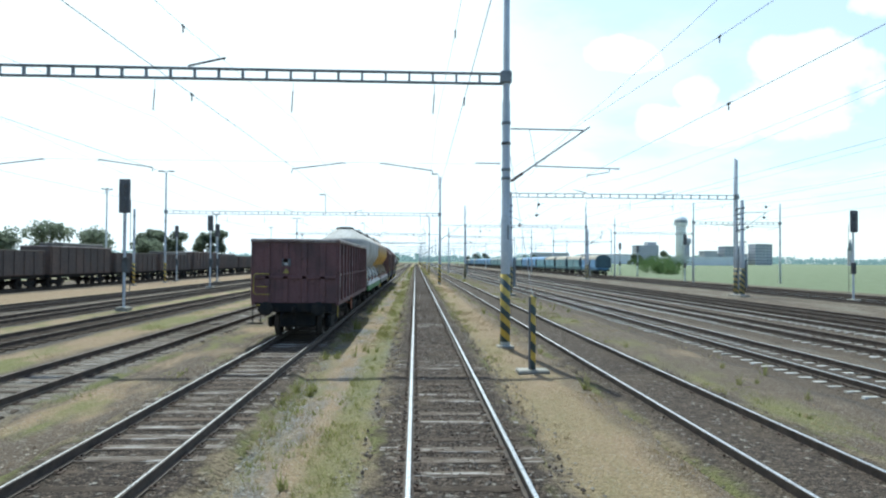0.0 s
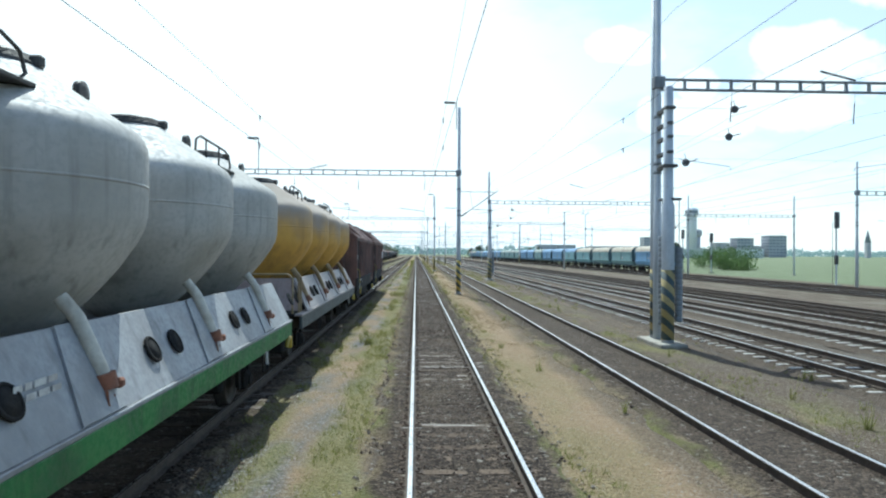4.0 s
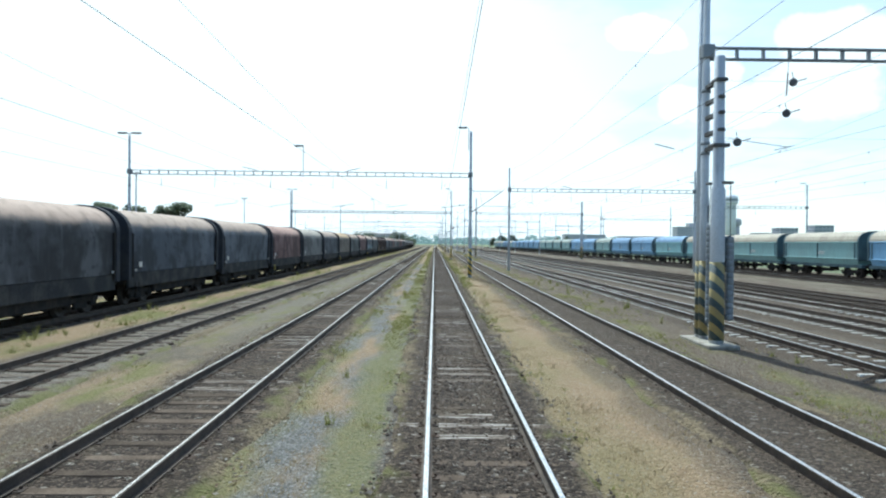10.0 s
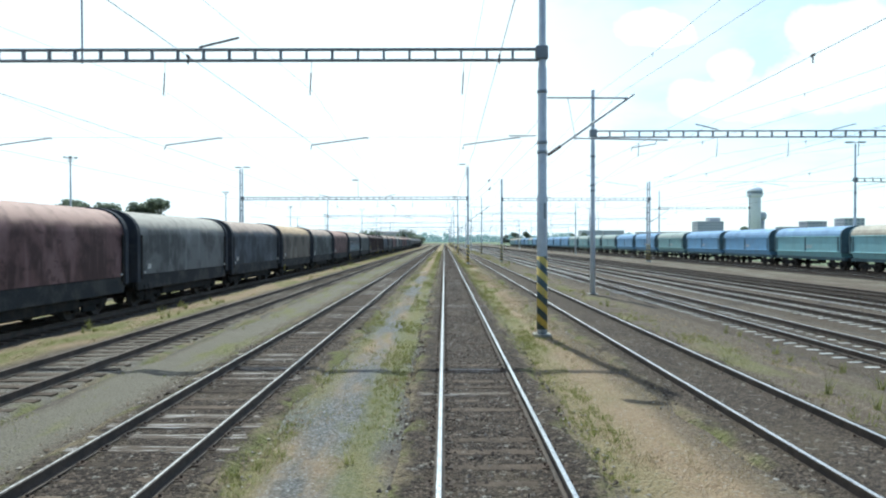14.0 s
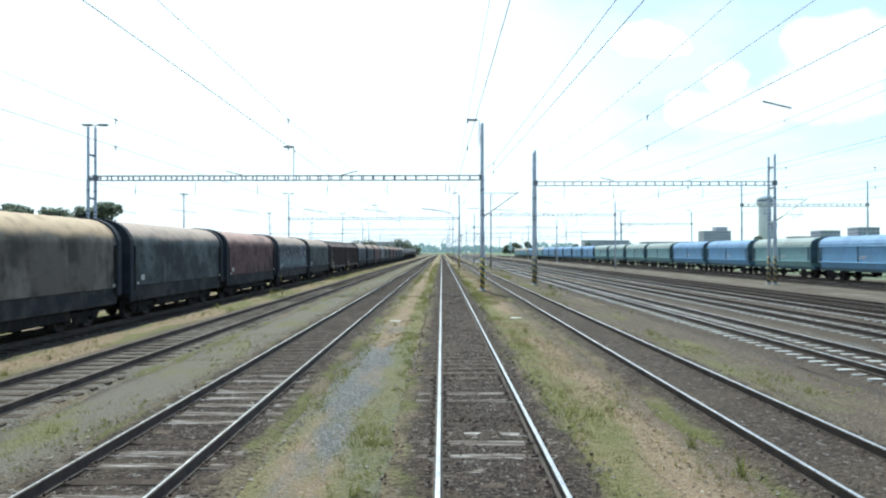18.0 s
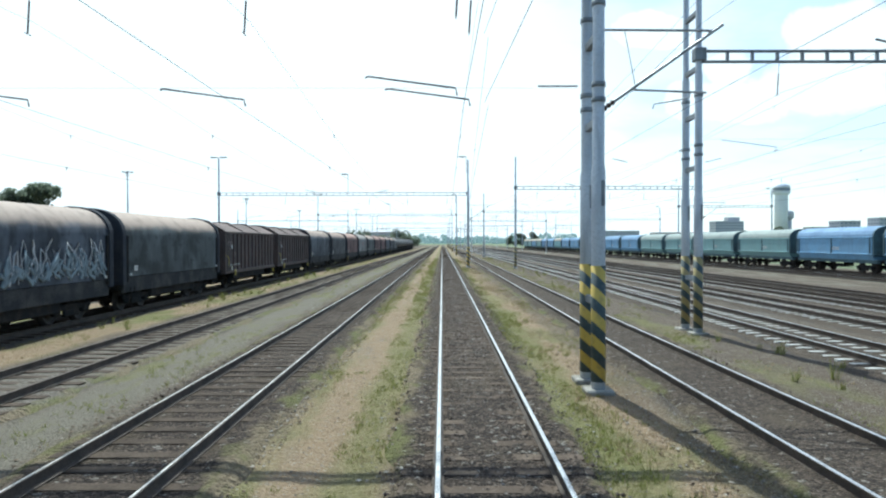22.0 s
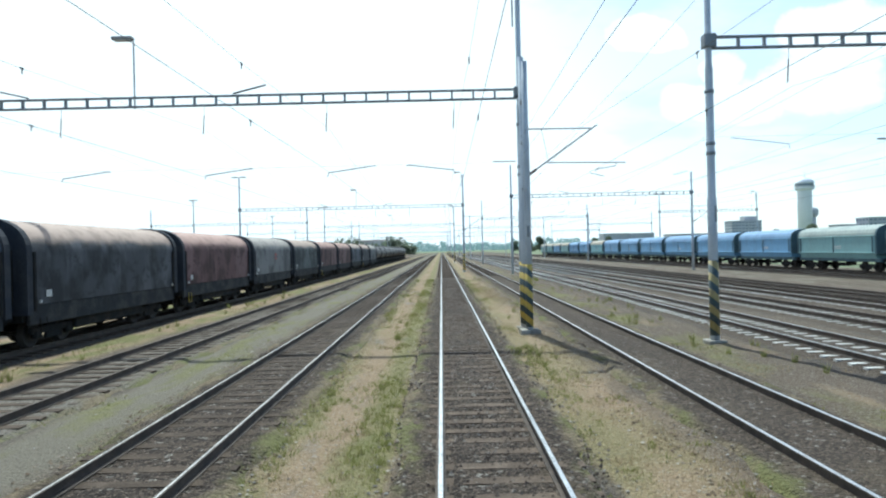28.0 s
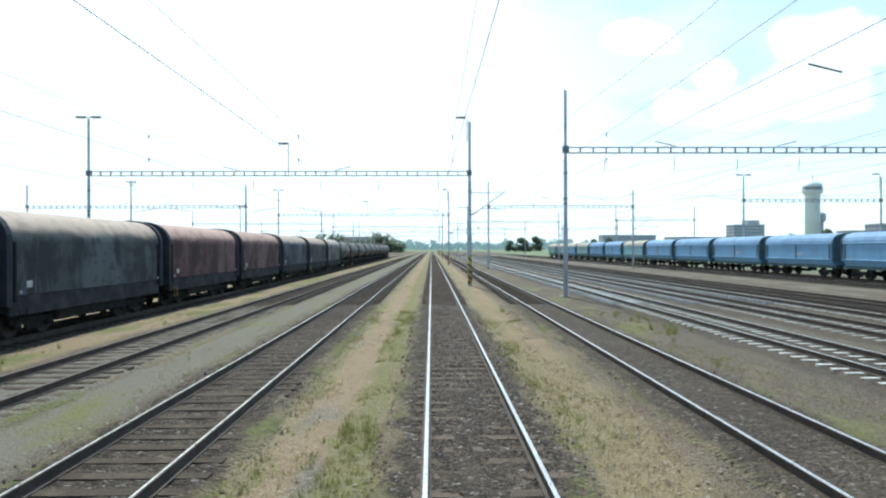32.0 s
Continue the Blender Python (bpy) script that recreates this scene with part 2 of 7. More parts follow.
M["grimy_sill"] = worn("dusty_grimy_sill_paint", (0.034, 0.036, 0.040), (0.070, 0.066, 0.064), 0.85, 0, 1.4, 22, spec=0.12)
M["wheel"] = worn("brake_dusted_wheel", (0.055, 0.046, 0.040), (0.035, 0.032, 0.03), 0.75, 0.4, 4, 30, streak=False)
M["maroon"] = worn("weathered_oxide_red_steel", (0.155, 0.076, 0.078), (0.092, 0.056, 0.058), 0.7, 0, 0.9, 20, speck=(0.045, 0.03, 0.026))
M["maroon_rim"] = worn("worn_top_rail_paint", (0.30, 0.26, 0.25), (0.14, 0.09, 0.085), 0.55, 0.1, 1.3, 20)
M["hopper_brown"] = worn("rust_brown_hopper_steel", (0.185, 0.102, 0.086), (0.075, 0.058, 0.055), 0.8, 0, 0.9, 18, speck=(0.035, 0.026, 0.022))
M["hopper_dark"] = worn("sooty_brown_hopper_steel", (0.106, 0.074, 0.066), (0.070, 0.055, 0.051), 0.8, 0, 0.8, 18)
M["roof_dark"] = worn("sooty_brown_roof", (0.180, 0.122, 0.106), (0.115, 0.084, 0.077), 0.75, 0, 0.9, 18)
M["rust_chord"] = worn("rust_red_lower_chord", (0.145, 0.070, 0.056), (0.085, 0.05, 0.043), 0.8, 0, 1.2, 20)
# rust brown raised in tone, with the sky's reflection on the ribs painted in
M["roof_brown"] = worn("rust_brown_corrugated_roof", (0.34, 0.235, 0.20), (0.20, 0.135, 0.115), 0.6, 0.1, 0.9, 18, speck=(0.06, 0.04, 0.03))
M["cream"] = worn("grimy_cream_tank_paint", (0.50, 0.48, 0.45), (0.39, 0.365, 0.325), 0.65, 0, 0.8, 16, spec=0.3, bump_s=0.05)
M["silo_grey"] = worn("pale_grey_frame_panel", (0.34, 0.345, 0.36), (0.25, 0.245, 0.25), 0.5, 0, 1.0, 18)
M["spray_blue"] = worn("faded_blue_grey_spray_paint", (0.20, 0.25, 0.28), (0.11, 0.135, 0.15), 0.75, 0, 2.2, 25, streak=False)
M["sheet_rose"] = worn("grimy_rose_grey_sheet", (0.36, 0.285, 0.27), (0.26, 0.20, 0.19), 0.6, 0, 1.0, 18)
M["rose_panel"] = worn("grimy_rose_grey_panel", (0.31, 0.278, 0.275), (0.225, 0.198, 0.195), 0.5, 0, 1.0, 18)
M["tank_dark"] = worn("sooty_tank_paint", (0.045, 0.043, 0.045), (0.07, 0.06, 0.056), 0.5, 0, 0.8, 16)
M["green_sill"] = worn("green_sole_bar_paint", (0.045, 0.20, 0.055), (0.035, 0.12, 0.045), 0.5, 0, 1.5, 20)
M["grey_sill"] = worn("dark_grey_sole_bar_paint", (0.075, 0.09, 0.095), (0.055, 0.06, 0.062), 0.55, 0, 1.5, 20)
M["hatch"] = worn("dark_hatch_steel", (0.09, 0.085, 0.08), (0.055, 0.05, 0.046), 0.6, 0.3, 3, 25)
M["pipe_ochre"] = worn("ochre_stained_pipe", (0.36, 0.27, 0.15), (0.24, 0.17, 0.09), 0.55, 0, 3, 25)
M["pipe_white"] = worn("cream_discharge_pipe", (0.60, 0.57, 0.50), (0.42, 0.38, 0.31), 0.5, 0, 3, 25)
M["valve_red"] = worn("faded_red_valve", (0.27, 0.11, 0.065), (0.16, 0.075, 0.05), 0.6, 0.1, 5, 25)
M["yellow"] = worn("safety_yellow_paint", (0.48, 0.36, 0.05), (0.26, 0.20, 0.06), 0.5, 0, 3, 25)
M["white_mark"] = worn("chalky_white_lettering", (0.62, 0.60, 0.57), (0.40, 0.37, 0.35), 0.8, 0, 5, 30, streak=False)
M["faded_mark"] = worn("faded_stencil_paint", (0.26, 0.20, 0.18), (0.14, 0.09, 0.08), 0.8, 0, 5, 30, streak=False)
M["stencil"] = worn("dusty_stencil_paint", (0.36, 0.32, 0.31), (0.20, 0.15, 0.145), 0.85, 0, 6, 30, streak=False)
M["red_mark"] = worn("red_emblem_paint", (0.42, 0.08, 0.06), (0.3, 0.07, 0.05), 0.6, 0, 4, 30)
M["paper"] = worn("crumpled_cream_paper", (0.62, 0.59, 0.50), (0.42, 0.39, 0.32), 0.85, 0, 5, 25, streak=False)
M["hoop_black"] = worn("sooty_black_end_hoop", (0.040, 0.044, 0.055), (0.058, 0.058, 0.064), 0.85, 0, 2, 25, spec=0.12)
M["signal_black"] = worn("matt_black_signal_board", (0.115, 0.118, 0.128), (0.145, 0.145, 0.152), 0.7, 0, 2, 25)
M["signal_lens"] = worn("dark_signal_lens", (0.02, 0.03, 0.03), (0.03, 0.03, 0.03), 0.12, 0, 4, 20, streak=False)


def yellow_tank():
    """Ochre-dusted lower tank that turns cream at the shoulder."""
    mat, nt, b = start_mat("ochre_dusted_cream_tank", 0.72, 0, 0.25)
    co = nt.nodes.new("ShaderNodeNewGeometry").outputs["Position"]
    sep = nt.nodes.new("ShaderNodeSeparateXYZ")
    nt.links.new(co, sep.inputs[0])
    n1 = noise_node(nt, co, 1.3, 6)
    z = mth(nt, "ADD", sep.outputs["Z"], mth(nt, "MULTIPLY", n1, 1.1))
    edge = span(nt, z, 3.60, 4.60)
    ochre = ramp_mix(nt, span(nt, noise_node(nt, co, 2.4, 7), 0.4, 0.65), (0.63, 0.365, 0.085), (0.52, 0.305, 0.08))
    dusty = ramp_mix(nt, span(nt, noise_node(nt, stretched(nt, co, 3, 3, 0.3), 1.5, 5), 0.48, 0.72, 0, 0.6), ochre, (0.37, 0.22, 0.07))
    cream = ramp_mix(nt, span(nt, noise_node(nt, co, 1.0, 6), 0.4, 0.7), (0.40, 0.34, 0.29), (0.31, 0.26, 0.215))
    nt.links.new(ramp_mix(nt, edge, dusty, cream), b.inputs["Base Color"])
    bump(nt, b, noise_node(nt, co, 22, 3), 0.08)
    return mat


M["ochre_tank"] = yellow_tank()


def tarp(name, base, roof):
    """Ribbed tarpaulin: dusty on its upper curve, streaked on its sides."""
    mat, nt, b = start_mat(name, 0.72, 0, 0.2)
    geo = nt.nodes.new("ShaderNodeNewGeometry")
    co = geo.outputs["Position"]
    sep = nt.nodes.new("ShaderNodeSeparateXYZ")
    nt.links.new(geo.outputs["Normal"], sep.inputs[0])
    n1 = noise_node(nt, co, 0.7, 7)
    pos = nt.nodes.new("ShaderNodeSeparateXYZ")
    nt.links.new(co, pos.inputs[0])
    dust = span(nt, mth(nt, "ADD", pos.outputs["Z"], mth(nt, "MULTIPLY", n1, 0.5)), 3.52, 3.86)
    side = ramp_mix(nt, span(nt, n1, 0.42, 0.60), base, tuple(c * 0.48 for c in base))
    side = ramp_mix(nt, span(nt, noise_node(nt, stretched(nt, co, 1, 0.8, 0.55), 0.55, 4), 0.52, 0.62, 0, 0.75), side, tuple(c * 1.45 + 0.022 if c < 0.16 else c * 1.12 for c in base))
    blot = noise_node(nt, stretched(nt, co, 1, 1, 1.6), 1.7, 7, 0.65)
    side = ramp_mix(nt, span(nt, blot, 0.54, 0.64, 0, 0.65), side, tuple(c * (0.36 if max(base) < 0.13 else 0.74) for c in base))
    st = noise_node(nt, stretched(nt, co, 3, 1.6, 0.25), 1.5, 6)
    side = ramp_mix(nt, span(nt, st, 0.52, 0.8, 0, 0.7), side, tuple(c * 1.6 + 0.02 if c < 0.16 else c * 1.2 for c in base))
    rust = ramp_mix(nt, span(nt, noise_node(nt, co, 1.8, 6), 0.45, 0.7), roof, tuple(c * 0.72 for c in roof))
    nt.links.new(ramp_mix(nt, dust, side, rust), b.inputs["Base Color"])
    bump(nt, b, noise_node(nt, stretched(nt, co, 1, 2.2, 1), 1.5, 3), 0.35, 0.05)
    return mat


for key, base, roof in (("tarp_black", (0.066, 0.066, 0.073), (0.40, 0.30, 0.245)),
                        ("tarp_navy", (0.068, 0.076, 0.094), (0.39, 0.305, 0.25)),
                        ("tarp_green", (0.072, 0.080, 0.083), (0.40, 0.31, 0.25)),
                        ("tarp_maroon", (0.125, 0.068, 0.066), (0.40, 0.265, 0.22)),
                        ("tarp_olive", (0.135, 0.114, 0.094), (0.47, 0.34, 0.215)),
                        ("tarp_slate", (0.145, 0.145, 0.145), (0.37, 0.335, 0.29)),
                        ("tarp_pale", (0.195, 0.188, 0.184), (0.34, 0.305, 0.27))):
    M[key] = tarp(key + "_canvas", base, roof)
for key, base in (("hop_blue", (0.19, 0.37, 0.58)), ("hop_teal", (0.235, 0.44, 0.48)), ("hop_green", (0.23, 0.39, 0.40)),
                  ("hop_deep", (0.16, 0.31, 0.52))):
    M[key] = worn(key + "_paint", base, tuple(c * 0.8 + 0.03 for c in base), 0.6, 0, 0.7, 14)
M["hop_frame"] = worn("grimy_blue_hopper_frame", (0.095, 0.150, 0.175), (0.07, 0.10, 0.115), 0.75, 0, 0.9, 16, spec=0.2)
M["hop_roof_cream"] = worn("dusty_tan_hopper_roof", (0.42, 0.375, 0.305), (0.33, 0.29, 0.235), 0.75, 0, 0.7, 14)
M["hop_roof_green"] = worn("dusty_grey_green_hopper_roof", (0.33, 0.37, 0.345), (0.26, 0.30, 0.285), 0.75, 0, 0.7, 14)
M["hop_roof_blue"] = worn("chalky_blue_hopper_roof", (0.21, 0.33, 0.50), (0.155, 0.25, 0.40), 0.75, 0, 0.7, 14)
M["old_wagon"] = worn("sooty_brown_wagon_side", (0.085, 0.072, 0.068), (0.125, 0.09, 0.076), 0.8, 0, 0.35, 12, speck=(0.15, 0.125, 0.11))


def hazard(dull=False):
    """Diagonal yellow and black bands, chipped and faded."""
    mat, nt, b = start_mat("hazard_striped_paint" + ("_dull" if dull else ""), 0.6)
    tc = nt.nodes.new("ShaderNodeTexCoord").outputs["Object"]
    sep = nt.nodes.new("ShaderNodeSeparateXYZ")
    nt.links.new(tc, sep.inputs[0])
    v = mth(nt, "ADD", mth(nt, "MULTIPLY", sep.outputs["Z"], 2.05), mth(nt, "MULTIPLY", sep.outputs["X"], 1.9))
    fr = mth(nt, "FRACT", v)
    band = span(nt, mth(nt, "ABSOLUTE", mth(nt, "SUBTRACT", fr, 0.5)), 0.24, 0.26)
    geo = nt.nodes.new("ShaderNodeNewGeometry").outputs["Position"]
    dirt = noise_node(nt, geo, 6, 6)
    yel = ramp_mix(nt, span(nt, dirt, 0.45, 0.75), (0.58, 0.41, 0.080), (0.40, 0.29, 0.080))
    blk = ramp_mix(nt, span(nt, dirt, 0.45, 0.75), (0.042, 0.064, 0.070), (0.075, 0.09, 0.09))
    if dull:
        yel = ramp_mix(nt, 0.55, yel, (0.16, 0.16, 0.13))
    col = ramp_mix(nt, band, yel, blk)
    col = ramp_mix(nt, span(nt, noise_node(nt, geo, 14, 5, 0.7), 0.62, 0.70), col, (0.22, 0.20, 0.17))
    nt.links.new(col, b.inputs["Base Color"])
    bump(nt, b, dirt, 0.1)
    return mat


M["hazard"] = hazard()
M["hazard_dull"] = hazard(True)


def stone_mat(name, cols, rough=0.95, leaf=0.0):
    mat, nt, b = start_mat(name, rough, 0, 0.2)
    geo = nt.nodes.new("ShaderNodeNewGeometry")
    r = geo.outputs["Random Per Island"]
    c = ramp_mix(nt, span(nt, r, 0.1, 0.5), cols[0], cols[1])
    c = ramp_mix(nt, span(nt, r, 0.7, 1.0), c, cols[2])
    c = ramp_mix(nt, span(nt, noise_node(nt, geo.outputs["Position"], 30, 3), 0.45, 0.7, 0, 0.5), c, tuple(v * 0.6 for v in cols[0]))
    nt.links.new(c, b.inputs["Base Color"])
    if leaf:
        tr = nt.nodes.new("ShaderNodeBsdfTranslucent")
        nt.links.new(c, tr.inputs["Color"])
        mx = nt.nodes.new("ShaderNodeMixShader")
        mx.inputs[0].default_value = leaf
        nt.links.new(b.outputs[0], mx.inputs[1])
        nt.links.new(tr.outputs[0], mx.inputs[2])
        nt.links.new(mx.outputs[0], nt.nodes["Material Output"].inputs["Surface"])
    return mat


M["ballast"] = stone_mat("weathered_ballast_stone", ((0.075, 0.056, 0.045), (0.125, 0.096, 0.076), (0.25, 0.215, 0.18)))
M["pale_stone"] = stone_mat("pale_broken_stone", ((0.14, 0.12, 0.10), (0.21, 0.185, 0.155), (0.34, 0.315, 0.28)))
M["leaf_chip"] = stone_mat("dry_brown_leaf", ((0.13, 0.092, 0.062), (0.19, 0.14, 0.095), (0.42, 0.38, 0.31)))
M["grass_green"] = stone_mat("green_grass_blade", ((0.165, 0.178, 0.052), (0.22, 0.222, 0.078), (0.32, 0.285, 0.135)), leaf=0.55)
M["grass_dry"] = stone_mat("dry_grass_blade", ((0.29, 0.222, 0.132), (0.35, 0.275, 0.175), (0.23, 0.205, 0.10)), leaf=0.55)
# far leaves paler than real foliage: distance haze is put into their colour
M["leaf_far"] = stone_mat("haze_lightened_leaf", ((0.145, 0.175, 0.125), (0.18, 0.21, 0.155), (0.22, 0.25, 0.185)), leaf=0.72)
M["leaf_bush"] = stone_mat("bush_leaf", ((0.075, 0.125, 0.045), (0.105, 0.165, 0.06), (0.15, 0.20, 0.08)), leaf=0.55)
# far belts glow a faint blue grey; the emission stands in for haze
M["backdrop"], bd_nt, bd_b = start_mat("haze_glow_distance", 1.0, 0, 0.0)
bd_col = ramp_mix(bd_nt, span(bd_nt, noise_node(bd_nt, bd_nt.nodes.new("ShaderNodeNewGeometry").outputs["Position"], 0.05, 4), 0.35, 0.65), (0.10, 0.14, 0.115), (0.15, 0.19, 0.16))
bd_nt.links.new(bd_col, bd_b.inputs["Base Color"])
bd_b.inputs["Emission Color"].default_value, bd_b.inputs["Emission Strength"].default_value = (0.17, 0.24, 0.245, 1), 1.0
M["bark"] = worn("tree_bark", (0.085, 0.07, 0.058), (0.06, 0.05, 0.04), 0.9, 0, 2, 20)
M["wall_white"] = worn("pale_render_wall", (0.80, 0.82, 0.86), (0.72, 0.74, 0.78), 0.8, 0, 0.06, 2)
M["wall_grey"] = worn("grey_panel_wall", (0.53, 0.53, 0.56), (0.45, 0.455, 0.49), 0.8, 0, 0.06, 2)
M["wall_dark"] = worn("dim_window_glass", (0.24, 0.28, 0.32), (0.20, 0.24, 0.28), 0.25, 0, 0.2, 2, streak=False)
M["roof_red"] = worn("faded_red_roof", (0.30, 0.20, 0.17), (0.24, 0.17, 0.15), 0.8, 0, 0.08, 2)


def ground_mat():
    """Yard floor: gravel beds under the tracks, dry turf, gravel and worn paths between them, meadow beyond."""
    mat, nt, b = start_mat("yard_ground", 0.97, 0, 0.15)
    co = nt.nodes.new("ShaderNodeNewGeometry").outputs["Position"]
    sep = nt.nodes.new("ShaderNodeSeparateXYZ")
    nt.links.new(co, sep.inputs[0])
    wob = noise_node(nt, stretched(nt, co, 1, 0.45, 1), 1.1, 6, 0.6)
    x = mth(nt, "ADD", sep.outputs["X"], mth(nt, "MULTIPLY", mth(nt, "SUBTRACT", wob, 0.5), 1.1))
    y = sep.outputs["Y"]
    patch = noise_node(nt, stretched(nt, co, 1, 0.38, 1), 0.55, 6, 0.6)
    patch2 = noise_node(nt, stretched(nt, co, 1, 0.3, 1), 0.9, 5, 0.6)
    fine = noise_node(nt, co, 16, 6, 0.7)
    speck = noise_node(nt, co, 42, 3, 0.6)

    def within(lo, hi, soft=0.25, v=x):
        return mth(nt, "MULTIPLY", span(nt, v, lo - soft, lo + soft), span(nt, v, hi - soft, hi + soft, 1.0, 0.0))

    green = ramp_mix(nt, span(nt, fine, 0.32, 0.68), (0.120, 0.122, 0.042), (0.215, 0.198, 0.090))
    r1, d1 = cells(nt, co, 20)
    r2, d2 = cells(nt, co, 36)
    mott = noise_node(nt, co, 4.5, 5, 0.7)
    gravel = ramp_mix(nt, r1, (0.115, 0.112, 0.108), (0.245, 0.242, 0.236))
    gravel = ramp_mix(nt, span(nt, r2, 0.80, 0.95), gravel, (0.36, 0.355, 0.34))
    # painted shade in the gaps of the gravel, darker towards each cell's rim
    gravel = ramp_mix(nt, span(nt, d1, 0.35, 0.65, 0, 0.6), gravel, (0.075, 0.068, 0.058))
    tan = ramp_mix(nt, span(nt, fine, 0.30, 0.70), (0.215, 0.150, 0.090), (0.335, 0.250, 0.162))
    tan = ramp_mix(nt, span(nt, mott, 0.50, 0.68, 0, 0.55), tan, (0.20, 0.130, 0.078))
    tan = ramp_mix(nt, span(nt, mott, 0.30, 0.44, 0.5, 0.0), tan, (0.20, 0.185, 0.085))
    tan = ramp_mix(nt, span(nt, r2, 0.92, 0.97, 0, 0.7), tan, (0.34, 0.31, 0.26))
    dirt = ramp_mix(nt, span(nt, fine, 0.32, 0.68), (0.078, 0.058, 0.042), (0.150, 0.118, 0.088))
    dirt = ramp_mix(nt, span(nt, r2, 0.86, 0.96, 0, 0.7), dirt, (0.30, 0.27, 0.23))
    bed = ramp_mix(nt, span(nt, fine, 0.38, 0.65), (0.050, 0.042, 0.036), (0.115, 0.098, 0.084))
    paved = ramp_mix(nt, span(nt, fine, 0.3, 0.7), (0.155, 0.136, 0.104), (0.198, 0.176, 0.138))
    meadow = ramp_mix(nt, span(nt, patch, 0.35, 0.65), (0.145, 0.175, 0.10), (0.185, 0.215, 0.13))
    col = dirt
    # strip right of the running line: dry turf with green tongues
    lush = mth(nt, "MULTIPLY", span(nt, y, 135, 165, 0.30, 1.0), span(nt, y, 222, 255, 1.0, 0.40))
    rt = ramp_mix(nt, mth(nt, "MULTIPLY", span(nt, patch, 0.44, 0.60, 0, 0.85), lush), tan, green)
    rt = ramp_mix(nt, mth(nt, "MULTIPLY", within(1.2, 2.1, 0.3), mth(nt, "MULTIPLY", span(nt, patch2, 0.30, 0.55, 0.25, 0.9), lush)), rt, green)
    rt = ramp_mix(nt, mth(nt, "MULTIPLY", within(2.9, 3.6, 0.25), 0.7), rt, dirt)
    col = ramp_mix(nt, within(1.25, 3.5, 0.3), col, rt)
    # strip left of it: gravel, green and tan in turn
    stony = mth(nt, "SUBTRACT", patch2, mth(nt, "MULTIPLY", within(98, 190, 12, y), 0.10))
    stony = mth(nt, "ADD", stony, span(nt, y, 188, 204, 0.0, 0.13))
    lt = ramp_mix(nt, span(nt, stony, 0.34, 0.58), gravel, tan)
    lt = ramp_mix(nt, span(nt, patch, 0.56, 0.68, 0, 0.8), lt, green)
    lt = ramp_mix(nt, mth(nt, "MULTIPLY", within(-2.15, -1.45, 0.22), 0.75), lt, green)
    lt = ramp_mix(nt, mth(nt, "MULTIPLY", within(-3.7, -2.95, 0.25), span(nt, patch2, 0.40, 0.60, 0.2, 0.75)), lt, green)
    col = ramp_mix(nt, within(-3.55, -1.25, 0.25), col, lt)
    # between the next two tracks: bare tan first, a worn grey path later
    walked = ramp_mix(nt, span(nt, y, 100, 125), ramp_mix(nt, span(nt, patch, 0.45, 0.6), dirt, tan), paved)
    walked = ramp_mix(nt, span(nt, patch2, 0.50, 0.68, 0, 0.9), walked, green)
    col = ramp_mix(nt, within(-8.0, -6.4, 0.35), col, walked)
    far_l = ramp_mix(nt, span(nt, patch, 0.44, 0.6), tan, green)
    col = ramp_mix(nt, within(-13.0, -11.3, 0.35), col, far_l)
    col = ramp_mix(nt, within(-18.2, -16.4, 0.35), col, far_l)
    col = ramp_mix(nt, within(-33.0, -26.5, 0.6), col, tan)
    # right of the first neighbour: bare brown earth with some weeds
    rb = ramp_mix(nt, span(nt, patch2, 0.54, 0.74, 0, 0.6), dirt, tan)
    rb = ramp_mix(nt, mth(nt, "MULTIPLY", within(6.0, 7.6, 0.4), span(nt, patch, 0.46, 0.66, 0, 0.8)), rb, green)
    col = ramp_mix(nt, within(6.3, 8.9, 0.35), col, rb)
    col = ramp_mix(nt, within(11.7, 13.0, 0.35), col, ramp_mix(nt, span(nt, patch, 0.5, 0.7, 0, 0.5), dirt, gravel))
    col = ramp_mix(nt, within(26.0, 31.8, 0.4), col, ramp_mix(nt, span(nt, patch, 0.45, 0.6), dirt, paved))
    for c in TRACKS:
        col = ramp_mix(nt, within(c - (1.32 if abs(c) < 10 else 1.7), c + (1.32 if abs(c) < 10 else 1.7), 0.28), col, bed)
    col = ramp_mix(nt, span(nt, x, 43, 46), col, meadow)
    col = ramp_mix(nt, span(nt, x, -48, -44, 1.0, 0.0), col, ramp_mix(nt, span(nt, patch, 0.4, 0.6), tan, meadow))
    col = ramp_mix(nt, span(nt, y, 900, 1000), col, meadow)
    col = ramp_mix(nt, span(nt, speck, 0.58, 0.70, 0, 0.5), col, (0.30, 0.27, 0.22))
    col = ramp_mix(nt, span(nt, speck, 0.28, 0.42, 0.45, 0.0), col, (0.075, 0.06, 0.042))
    nt.links.new(col, b.inputs["Base Color"])
    bump(nt, b, mth(nt, "SUBTRACT", mth(nt, "ADD", fine, mott), mth(nt, "MULTIPLY", d1, 0.7)), 0.9, 0.06)
    return mat


TRACKS = (0.0, -4.8, -9.42, -14.8, -19.6, -24.2, 4.82, 10.2, 14.55, 18.5, 22.4, 33.3, 37.9, -36.5)
M["ground"] = ground_mat()


def xpos(nt, co):
    s = nt.nodes.new("ShaderNodeSeparateXYZ")
    nt.links.new(co, s.inputs[0])
    return s.outputs["X"]


